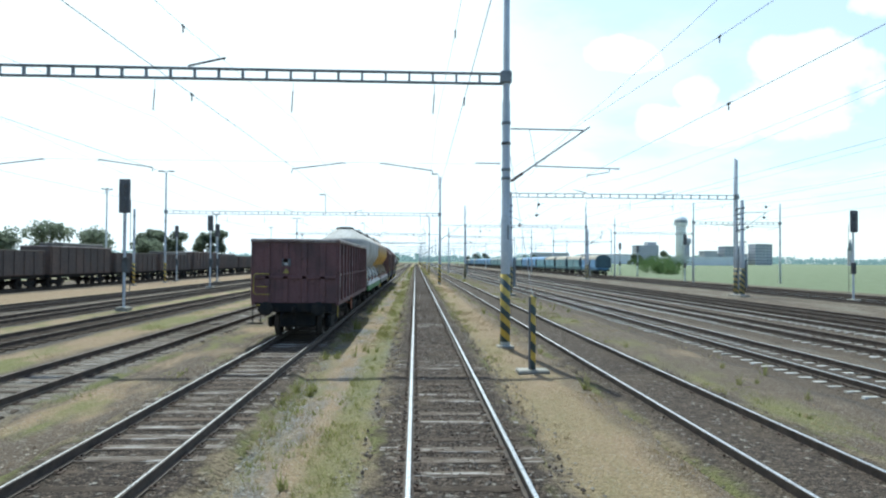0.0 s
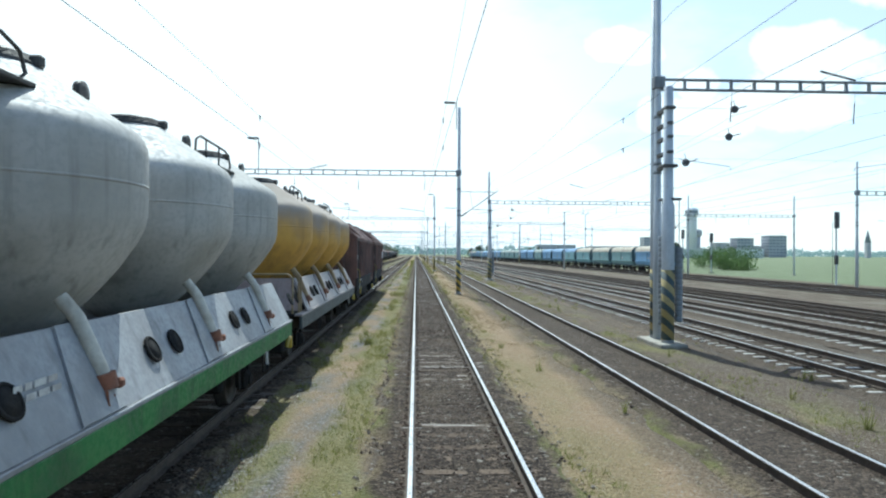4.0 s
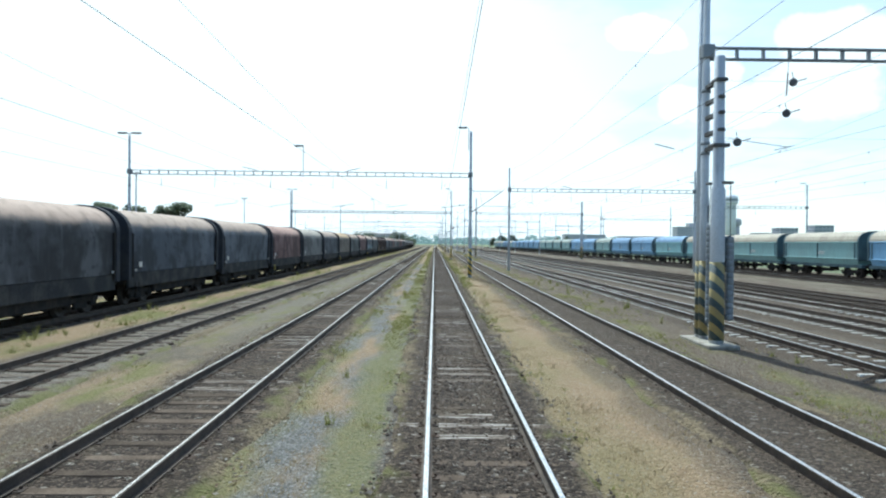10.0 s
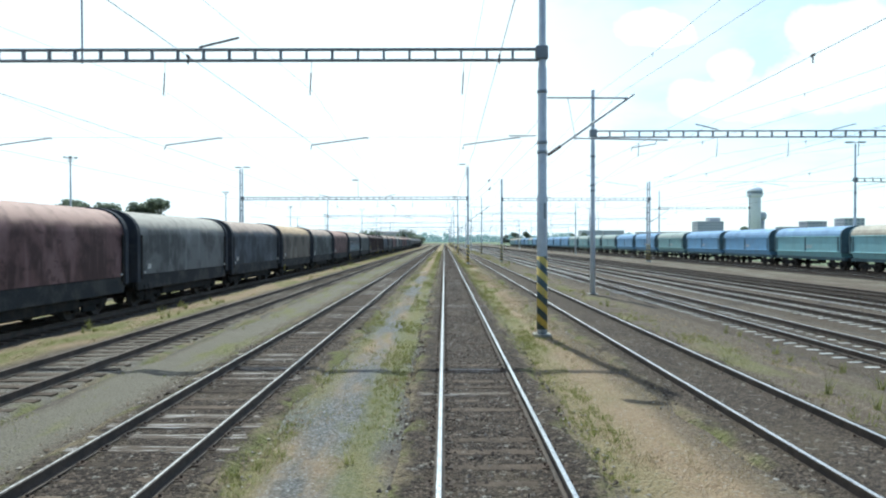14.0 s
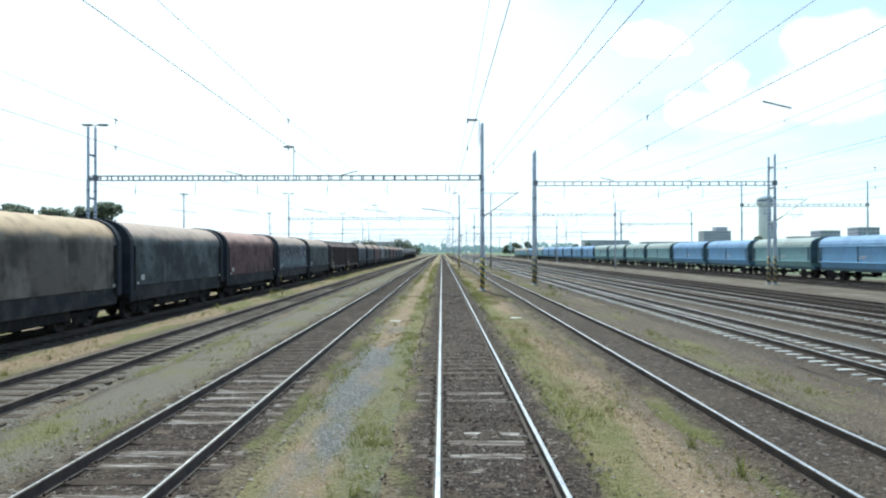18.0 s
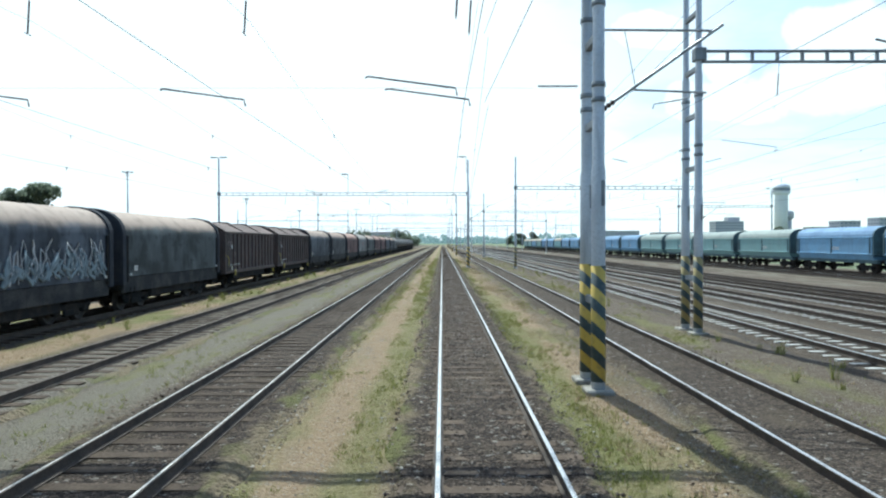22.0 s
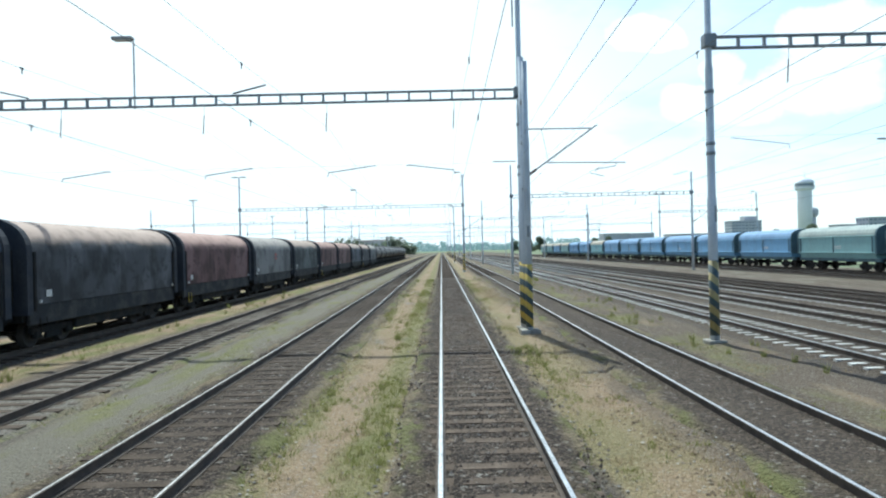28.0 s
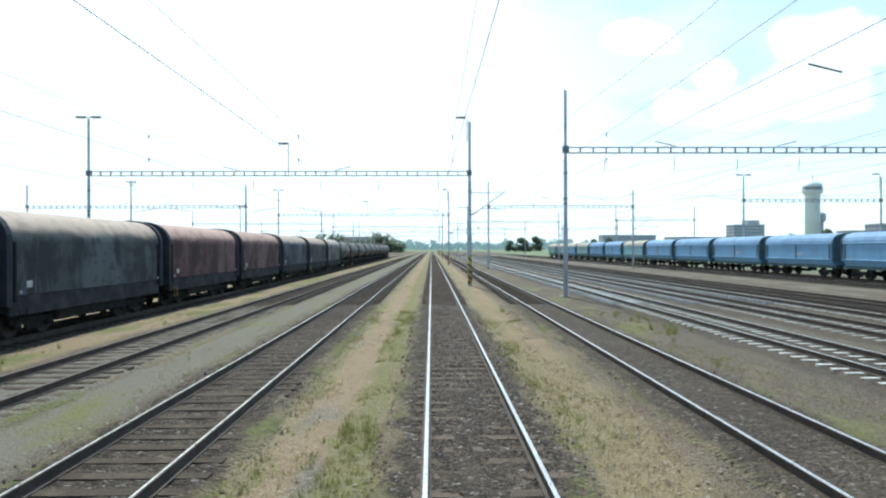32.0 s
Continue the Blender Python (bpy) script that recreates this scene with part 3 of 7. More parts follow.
def bed_mat():
    mat, nt, b = start_mat("dirty_ballast_bed", 0.97, 0, 0.15)
    co = nt.nodes.new("ShaderNodeNewGeometry").outputs["Position"]
    fine = noise_node(nt, co, 15, 6, 0.7)
    patch = noise_node(nt, stretched(nt, co, 1, 0.5, 1), 0.8, 5, 0.6)
    r1, d1 = cells(nt, co, 13)
    r2, d2 = cells(nt, co, 27)
    col = ramp_mix(nt, span(nt, r1, 0.1, 0.9), (0.042, 0.032, 0.026), (0.125, 0.094, 0.074))
    col = ramp_mix(nt, span(nt, r2, 0.70, 0.95, 0, 0.85), col, (0.205, 0.160, 0.126))
    col = ramp_mix(nt, span(nt, r1, 0.93, 0.97), col, (0.32, 0.29, 0.25))
    # crevices between stones: their shade is painted in by distance from each middle
    col = ramp_mix(nt, span(nt, d2, 0.30, 0.62, 0, 0.75), col, (0.028, 0.023, 0.019))
    col = ramp_mix(nt, span(nt, patch, 0.50, 0.72, 0, 0.5), col, (0.125, 0.098, 0.066))
    col = ramp_mix(nt, span(nt, xpos(nt, co), 2.8, 3.3, 0.0, 0.2), col, ramp_mix(nt, span(nt, fine, 0.34, 0.66), (0.075, 0.058, 0.044), (0.17, 0.138, 0.106)))
    col = ramp_mix(nt, span(nt, xpos(nt, co), -7.9, -7.5, 0.8, 0.0), col, ramp_mix(nt, span(nt, fine, 0.34, 0.66), (0.14, 0.122, 0.10), (0.26, 0.232, 0.195)))
    # weeds and straw creep in from the edges of each bed
    xx = nt.nodes.new("ShaderNodeSeparateXYZ")
    nt.links.new(co, xx.inputs[0])
    d = None
    for c in (0.0, -4.8, -9.42, 4.82, 10.2, 14.55, 18.5):
        q = mth(nt, "ABSOLUTE", mth(nt, "SUBTRACT", xx.outputs["X"], c))
        d = q if d is None else mth(nt, "MINIMUM", d, q)
    rag = mth(nt, "ADD", d, mth(nt, "MULTIPLY", mth(nt, "SUBTRACT", noise_node(nt, stretched(nt, co, 1, 0.6, 1), 2.2, 6, 0.65), 0.5), 1.3))
    straw = ramp_mix(nt, span(nt, fine, 0.35, 0.65), (0.13, 0.100, 0.062), (0.25, 0.20, 0.13))
    straw = ramp_mix(nt, span(nt, patch, 0.46, 0.58), straw, (0.145, 0.142, 0.056))
    straw = ramp_mix(nt, span(nt, xx.outputs["X"], 8.2, 8.6), straw, ramp_mix(nt, fine, (0.075, 0.058, 0.045), (0.15, 0.122, 0.096)))
    col = ramp_mix(nt, span(nt, rag, 1.05, 1.45, 0, 0.9), col, straw)
    nt.links.new(col, b.inputs["Base Color"])
    bump(nt, b, mth(nt, "SUBTRACT", mth(nt, "MULTIPLY", fine, 0.8), mth(nt, "ADD", d1, mth(nt, "MULTIPLY", d2, 0.5))), 0.9, 0.07)
    return mat


M["bed"] = bed_mat()


# ------------------------------------------------------------ mesh building
class Build:
    """Collects vertices and faces of one mesh."""

    def __init__(self):
        self.v, self.f, self.m, self.s = [], [], [], []

    def add(self, verts, faces, mat=0, smooth=False):
        o = len(self.v)
        self.v += [tuple(p) for p in verts]
        self.f += [tuple(o + i for i in f) for f in faces]
        self.m += [mat] * len(faces)
        self.s += [smooth] * len(faces)
        return self

    def box(self, c, size, ch=0.0, mat=0, turn=None):
        """A box round c; ch cuts its edges."""
        hx, hy, hz = (s / 2 for s in size)
        if ch <= 0:
            vs = [(x, y, z) for x in (-hx, hx) for y in (-hy, hy) for z in (-hz, hz)]
            fs = [(0, 1, 3, 2), (4, 6, 7, 5), (0, 4, 5, 1), (2, 3, 7, 6), (0, 2, 6, 4), (1, 5, 7, 3)]
        else:
            ch = min(ch, hx * 0.49, hy * 0.49, hz * 0.49)
            vs, fs, idx = [], [], {}
            for sx in (-1, 1):
                for sy in (-1, 1):
                    for sz in (-1, 1):
                        for ax in range(3):
                            p = [sx * (hx - ch), sy * (hy - ch), sz * (hz - ch)]
                            p[ax] += (sx, sy, sz)[ax] * ch
                            idx[sx, sy, sz, ax] = len(vs)
                            vs.append(tuple(p))
            for ax in range(3):
                o1, o2 = [a for a in range(3) if a != ax]
                for s in (-1, 1):
                    ring = []
                    for s1, s2 in ((-1, -1), (1, -1), (1, 1), (-1, 1)):
                        k = [0, 0, 0]
                        k[ax], k[o1], k[o2] = s, s1, s2
                        ring.append(idx[k[0], k[1], k[2], ax])
                    fs.append(tuple(ring))
                for s1 in (-1, 1):
                    for s2 in (-1, 1):
                        ring = []
                        for s, a in ((-1, o1), (-1, o2), (1, o2), (1, o1)):
                            k = [0, 0, 0]
                            k[ax], k[o1], k[o2] = s, s1, s2
                            ring.append(idx[k[0], k[1], k[2], a])
                        fs.append(tuple(ring))
            for sx in (-1, 1):
                for sy in (-1, 1):
                    for sz in (-1, 1):
                        fs.append(tuple(idx[sx, sy, sz, a] for a in range(3)))
        if turn is not None:
            vs = [turn @ Vector(p) for p in vs]
        return self.add([(p[0] + c[0], p[1] + c[1], p[2] + c[2]) for p in vs], fs, mat)

    def beam(self, a, b, w, h, mat=0, ch=0.0):
        """A bar of w by h from a to b."""
        a, b = Vector(a), Vector(b)
        q = (b - a).to_track_quat("Y", "Z").to_matrix()
        return self.box((a + b) / 2, (w, (b - a).length, h), ch, mat, q)

    def rod(self, a, b, r, r2=None, n=8, mat=0, caps=True):
        a, b = Vector(a), Vector(b)
        r2 = r if r2 is None else r2
        q = (b - a).to_track_quat("Z", "Y").to_matrix()
        ring = [Vector((math.cos(2 * math.pi * k / n), math.sin(2 * math.pi * k / n), 0)) for k in range(n)]
        vs = [a + q @ (p * r) for p in ring] + [b + q @ (p * r2) for p in ring]
        self.add(vs, [(k, (k + 1) % n, n + (k + 1) % n, n + k) for k in range(n)], mat, True)
        if caps:
            self.add(vs, [tuple(range(n - 1, -1, -1)), tuple(range(n, 2 * n))], mat)
        return self

    def path(self, pts, r, n=6, mat=0):
        """One tube along the points."""
        pts = [Vector(p) for p in pts]
        if (pts[0] - pts[-1]).length < 1e-6:
            pts[-1] = pts[0] + (pts[-1] - pts[-2]) * 1e-4
        vs, up = [], None
        for k, p in enumerate(pts):
            d = (pts[min(k + 1, len(pts) - 1)] - pts[max(k - 1, 0)]).normalized()
            if up is None:
                up = d.orthogonal().normalized()
            side = d.cross(up)
            side = side.normalized() if side.length > 1e-4 else d.orthogonal().normalized()
            up = side.cross(d).normalized()
            for a in range(n):
                w = 2 * math.pi * a / n
                vs.append(p + (up * math.cos(w) + side * math.sin(w)) * r)
        m = len(pts)
        fs = [(k * n + a, k * n + (a + 1) % n, (k + 1) * n + (a + 1) % n, (k + 1) * n + a) for k in range(m - 1) for a in range(n)]
        self.add(vs, fs, mat, True)
        return self.add(vs, [tuple(range(n)), tuple(range((m - 1) * n, m * n))], mat)

    def lathe(self, prof, c=(0, 0, 0), axis="z", n=24, mat=0, smooth=True):
        """prof: (radius, height) from one end to the other, turned round the axis through c."""
        vs, fs = [], []
        for r, h in prof:
            for k in range(n):
                a = 2 * math.pi * k / n
                p = (r * math.cos(a), r * math.sin(a), h)
                if axis == "x":
                    p = (p[2], p[0], p[1])
                elif axis == "y":
                    p = (p[0], p[2], p[1])
                vs.append((p[0] + c[0], p[1] + c[1], p[2] + c[2]))
        for i in range(len(prof) - 1):
            for k in range(n):
                fs.append((i * n + k, i * n + (k + 1) % n, (i + 1) * n + (k + 1) % n, (i + 1) * n + k))
        fs += [tuple(range(n)), tuple(range((len(prof) - 1) * n, len(prof) * n))]
        return self.add(vs, fs, mat, smooth)

    def extrude(self, prof, y0, y1, mat=0, closed=True, caps=True, smooth=False, mats=None):
        """prof: (x, z) points, run from y0 to y1."""
        n = len(prof)
        vs = [(x, y0, z) for x, z in prof] + [(x, y1, z) for x, z in prof]
        fs = [(k, (k + 1) % n, n + (k + 1) % n, n + k) for k in range(n if closed else n - 1)]
        o = len(self.f)
        self.add(vs, fs, mat, smooth)
        if mats:
            for k, m in mats.items():
                self.m[o + k] = m
        if caps and closed:
            self.add(vs, [tuple(range(n)), tuple(range(n, 2 * n))], mat)
        return self

    def mesh(self, name, *mats):
        me = bpy.data.meshes.new(name)
        me.from_pydata(self.v, [], self.f)
        bm = bmesh.new()
        bm.from_mesh(me)
        bmesh.ops.recalc_face_normals(bm, faces=bm.faces)
        bm.to_mesh(me)
        bm.free()
        me.polygons.foreach_set("material_index", self.m)
        me.polygons.foreach_set("use_smooth", self.s)
        for m in mats:
            me.materials.append(m)
        me.update()
        return me


def part(name, built, mats, parent, label="", at=(0, 0, 0)):
    """Links a built mesh (or a mesh that is shared) as one object under a thing or a part."""
    me = built if isinstance(built, bpy.types.Mesh) else built.mesh(name, *(mats if isinstance(mats, tuple) else (mats,)))
    ob = new(name, me)
    ob.location = at
    ob.parent = parent
    return tagged(ob, label)


def thing(name, at, label, category, group="", kind=""):
    return tagged(shifted(new(name), at), label, category, group, kind)


def shifted(ob, at):
    ob.location = at
    return ob


def raw_mesh(name, verts, faces, *mats):
    me = bpy.data.meshes.new(name)
    me.from_pydata(np.asarray(verts).tolist(), [], np.asarray(faces).tolist())
    for m in mats:
        me.materials.append(m)
    me.update()
    return me


Y0, Y1 = -14.0, 900.0
GROUND_Z = -0.20

# ------------------------------------------------------------ ground
def ground_sheet():
    xs = np.concatenate([[-2600, -900, -300, -120, -60], np.arange(-40, 45.1, 0.6), [60, 120, 300, 900, 2600]])
    ys = np.concatenate([[-1500, -300, -60], np.arange(-14, 380.1, 1.0), np.arange(390, 900, 30), [1000, 1400, 2200, 4600]])
    gx, gy = np.meshgrid(xs, ys)
    rng = np.random.default_rng(3)
    near = (np.abs(gx) < 42) & (gy > -14) & (gy < 380)
    d = np.min(np.abs(gx[..., None] - np.array(TRACKS)), axis=-1)
    gz = np.full(gx.shape, GROUND_Z)
    gz += np.where(near & (d > 1.5), rng.normal(0, 0.018, gx.shape) + 0.02 * np.sin(gx * 1.3 + gy * 0.21), 0)
    gz += np.where(near & (d <= 1.5), -0.012 + rng.normal(0, 0.006, gx.shape), 0)
    nx = len(xs)
    v = np.stack([gx, gy, gz], -1).reshape(-1, 3)
    i = (np.arange(len(ys) - 1)[:, None] * nx + np.arange(nx - 1)[None]).ravel()
    me = raw_mesh("ground", v, np.stack([i, i + 1, i + nx + 1, i + nx], 1), M["ground"])
    me.polygons.foreach_set("use_smooth", [True] * len(me.polygons))
    return tagged(new("ground", me), "yard ground of gravel beds, dry turf and worn paths", "ground", kind="structure")


ground_sheet()

# ------------------------------------------------------------ tracks
RAIL = [(-0.070, -0.165), (0.070, -0.165), (0.070, -0.152), (0.012, -0.138), (0.010, -0.045), (0.034, -0.036), (0.035, -0.008),
        (0.029, -0.001), (0.013, 0.0), (-0.013, 0.0), (-0.029, -0.001), (-0.035, -0.008), (-0.034, -0.036), (-0.010, -0.045), (-0.012, -0.138), (-0.070, -0.152)]


def rail_mesh(dull, end, busy, wide):
    b = Build().extrude(RAIL, Y0, end, mats={7: 1, 8: 1, 9: 1} if wide else {8: 1})
    return b.mesh("rail", M["rail_side"], M["rail_dull"] if dull else M["rail_top"] if busy else M["rail_worn"])


def sleeper_mesh(kind, seed):
    r = random.Random(seed)
    b = Build()
    if kind == "concrete":
        b.extrude([(-0.11, -0.36), (0.11, -0.36), (0.052, -0.172), (-0.052, -0.172)], -1.25, 1.25)
        b.v = [(p[1], p[0], p[2]) for p in b.v]
    else:
        b.box((r.uniform(-.03, .03), 0, -0.262), (2.46 + r.uniform(-.06, .06), 0.235, 0.19), 0.018)
        b.v = [(x, y + r.uniform(-.012, .012), z + r.uniform(-.006, .006)) for x, y, z in b.v]
    for s in (-1, 1):
        b.box((s * 0.753, 0, -0.160), (0.34, 0.16, 0.014), 0.004, mat=1)
        for q in (-0.115, 0.115):
            b.box((s * 0.753 + q, 0.03, -0.137), (0.036, 0.036, 0.045), 0.006, mat=1)
            b.box((s * 0.753 + q * 0.78, 0, -0.146), (0.05, 0.09, 0.018), 0.005, mat=1)
    return b


def sleepers(track, c, kind, pitch, first, count, end, seed, pale=0.12):
    """The nearest ones are parts of their own, the rest one joined mesh."""
    rr = random.Random(seed)
    if kind == "concrete":
        variants = [sleeper_mesh(kind, 0).mesh("sleeper", M["sleeper_concrete"], M["tie_plate"])]
        pales = variants
    else:
        variants = [sleeper_mesh(kind, k).mesh("sleeper", M["sleeper_wood"], M["tie_plate"]) for k in range(4)]
        pales = [sleeper_mesh(kind, k + 9).mesh("sleeper", M["sleeper_pale"], M["tie_plate"]) for k in range(2)]
    rest = Build()
    low = sleeper_mesh(kind, 1)
    n = 0
    y = first
    run = 0
    while y < end:
        if run <= 0 and rr.random() < pale * 0.6:
            run = rr.randint(1, 3)
        is_pale = run > 0
        run -= 1
        jit, turn = rr.uniform(-.035, .035), rr.uniform(-.012, .012)
        if n < count:
            ob = new("sleeper", rr.choice(pales if is_pale else variants))
            ob.parent = track
            ob.location, ob.rotation_euler = (c, y + jit, rr.uniform(-.010, .004) + (0.012 if is_pale else 0)), (0, 0, turn)
        else:
            rest.box((c, y + jit, -0.262), (2.46, 0.235, 0.19) if kind == "wood" else (2.46, 0.15, 0.18))
        n += 1
        y += pitch
    if rest.v:
        me = raw_mesh("far_sleepers", rest.v, rest.f, M["sleeper_concrete"] if kind == "concrete" else M["sleeper_wood"])
        ob = new("far_sleepers", me)
        ob.parent = track
        tagged(ob, kind="stuff")


# centre, shiny, sleeper kind, pitch, counted sleepers, end
TRACK_LIST = (
    ("running_track", 0.0, False, "wood", 0.60, 300, 640, "polished rails on dark tarred wooden sleepers sunk in ballast"),
    ("siding_track", -4.8, False, "wood", 0.60, 300, 640, "polished rails on worn brown wooden sleepers"),
    ("siding_track", -9.42, True, "wood", 0.61, 220, 560, "rusty rails on half buried wooden sleepers"),
    ("siding_track", -14.8, True, "wood", 0.61, 0, 560, "rusty rails under the line of covered wagons"),
    ("siding_track", -19.6, True, "wood", 0.62, 0, 400, "rusty rails on grimy wooden sleepers"),
    ("siding_track", -24.2, True, "wood", 0.62, 0, 400, "rusty rails on grimy wooden sleepers"),
    ("siding_track", -36.5, True, "wood", 0.62, 0, 400, "rusty rails under the old wagons"),
    ("siding_track", 4.82, False, "wood", 0.60, 300, 640, "bright rails on dark wooden sleepers deep in dirt"),
    ("main_track", 10.2, False, "concrete", 0.60, 300, 640, "brown rails on pale concrete sleepers"),
    ("main_track", 14.55, True, "concrete", 0.60, 50, 640, "brown rails on pale concrete sleepers"),
    ("main_track", 18.5, True, "concrete", 0.60, 0, 560, "rusty rails on grey concrete sleepers"),
    ("siding_track", 22.4, True, "wood", 0.62, 0, 560, "rusty rails on dark sleepers"),
    ("siding_track", 33.3, False, "wood", 0.62, 0, 560, "bright rails on dark sleepers"),
    ("siding_track", 37.9, True, "wood", 0.62, 0, 640, "rusty rails under the blue hopper wagons"),
)
track_roots = []
for name, c, dull, kind, pitch, count, end, label in TRACK_LIST:
    root = tagged(new(name), label, "railway track", kind="structure")
    root.location.z = {-4.8: 0.05, -9.42: 0.04, 10.2: 0.08, 14.55: 0.08, 18.5: 0.08}.get(c, 0.0)
    track_roots.append((root, c, kind, pitch, count, end))
    me = rail_mesh(dull, end, c == 0.0, c >= 0)
    for s in (-1, 1):
        part("rail", me, None, root, "", (c + s * 0.753, 0, 0))


def value_noise(x, y, seed):
    rng = np.random.default_rng(seed)
    g = rng.random((97, 97))
    xi, yi = np.floor(x).astype(int), np.floor(y).astype(int)
    fx, fy = x - xi, y - yi
    fx, fy = fx * fx * (3 - 2 * fx), fy * fy * (3 - 2 * fy)
    q = lambda a, b: g[a % 97, b % 97]
    return (q(xi, yi) * (1 - fx) + q(xi + 1, yi) * fx) * (1 - fy) + (q(xi, yi + 1) * (1 - fx) + q(xi + 1, yi + 1) * fx) * fy


def ballast_bed(root, c, level, amp, seed, out, dx=0.12, dy=0.13):
    """Uneven bed in which the sleepers lie, feathered out to the ground."""
    xs, ys = np.arange(-1.62, 1.63, dx), np.arange(1.0, 333.0, dy)
    gx, gy = np.meshgrid(xs, ys)
    k = value_noise(gx * 5 + 40, gy * 4.2, seed) * 0.55 + value_noise(gx * 1.1 + 9, gy * 0.5, seed + 1) * 0.45 - 0.5
    gz = level + amp * 2 * k + np.where(np.abs(gx) > 0.95, out, 0)
    if c > 8:
        gz = gz + np.where(np.abs(gx) < 0.34, 0.022, 0)
    edge = np.clip((np.abs(gx) - 1.12 - 0.35 * value_noise(gx * 1.5 + 30, gy * 0.9, seed + 2)) / 0.26, 0, 1)
    gz = gz * (1 - edge) + (GROUND_Z - 0.10) * edge
    rail = np.abs(np.abs(gx) - 0.753) < 0.12
    gz = np.where(rail, np.minimum(gz, -0.172 if c < 3 else -0.125), gz)
    nx = len(xs)
    v = np.stack([gx + c, gy, gz], -1).reshape(-1, 3)
    i = (np.arange(len(ys) - 1)[:, None] * nx + np.arange(nx - 1)[None]).ravel()
    me = raw_mesh("ballast_bed", v, np.stack([i, i + 1, i + nx + 1, i + nx], 1), M["bed"])
    me.polygons.foreach_set("use_smooth", [True] * len(me.polygons))
    ob = new("ballast_bed", me)
    ob.parent = root
    tagged(ob, "dark dirty ballast bed")


for (root, c, *_), level, amp, out in zip([track_roots[k] for k in (0, 1, 2, 7)], (-0.170, -0.176, -0.182, -0.135), (0.024, 0.022, 0.026, 0.016),
                                         (0.014, 0.012, 0.006, 0.0)):
    ballast_bed(root, c, level, amp, int(abs(c) * 10) + 3, out)
for k in (8, 9, 10):
    ballast_bed(track_roots[k][0], track_roots[k][1], -0.184, 0.010, 60 + k, 0.0, 0.18, 0.30)


# ------------------------------------------------------------ masts, gantries, wires
def mast(parent, x, y, top, striped=True, r=0.145):
    b = Build().lathe([(r, -0.12), (r, 4.2), (r * 0.86, 4.3), (r * 0.84, 8.2), (r * 0.70, 8.3), (r * 0.66, top), (r * 0.55, top + 0.03)], n=14)
    m = part("mast", b, M["steel_grey"], parent, "pale grey tubular steel mast", (x, y, 0))
    part("foundation", Build().box((0, 0, -0.20), (0.56, 0.56, 0.17), 0.03), M["concrete"], m)
    if striped:
        part("marker_frame", Build().box((0.06, -r * 0.9, 3.75), (0.07, 0.05, 0.5), 0.006), M["steel_beam"], m)
        part("hazard_band", Build().lathe([(r + 0.006, 0.02), (r + 0.006, 2.32)], n=14), M["hazard"] if x < 5 else M["hazard_dull"], m, "yellow and black diagonal stripes")
    for z in (5.6, 5.9, 7.5):
        part("collar", Build().lathe([(r * 0.86 + 0.02, z - 0.05), (r * 0.86 + 0.02, z + 0.05)], n=14), M["steel_beam"], m)
    return m


RUNGS = {}


def beam_truss(parent, x0, x1, y, z, split, depth=0.34):
    """Two chords on either face, joined by short uprights."""
    z -= 0.05
    bm = part("beam", Build().box(((x0 + x1) / 2, 0, z + depth / 2), (x1 - x0, 0.16, 0.062), 0.008), M["steel_beam"], parent,
              "ladder beam of grey steel channels", (0, y, 0))
    part("chord", Build().box(((x0 + x1) / 2, 0, z - depth / 2), (x1 - x0, 0.16, 0.062), 0.008), M["steel_beam"], bm)
    n = int((x1 - x0) / 0.8)
    if split:
        if depth not in RUNGS:
            RUNGS[depth] = Build().box((0, 0, 0), (0.07, 0.13, depth - 0.075), 0.006).mesh("rung", M["steel_beam"])
        for k in range(n + 1):
            part("rung", RUNGS[depth], None, bm, "", (x0 + (x1 - x0) * k / n, 0, z))
    else:
        b = Build()
        for k in range(n + 1):
            b.box((x0 + (x1 - x0) * k / n, 0, z), (0.07, 0.13, depth - 0.075))
        tagged(part("lattice", b, M["steel_beam"], bm), kind="stuff")
    return bm


def lamp(parent, base, tip, head_dir):
    """A short pole with an arm and a flat lamp head."""
    b = Build().path([base, (base[0], base[1], tip[2]), tip], 0.032, 8)
    p = part("lamp_pole", b, M["galv"], parent)
    hx = tip[0] + head_dir * 0.30
    part("lamp_head", Build().box((hx, tip[1], tip[2] + 0.02), (0.78, 0.30, 0.13), 0.05), M["lamp_head"], p, "flat grey lamp head")
    part("lamp_cover", Build().box((hx, tip[1], tip[2] - 0.055), (0.58, 0.22, 0.04), 0.012), M["lamp_glass"], p)


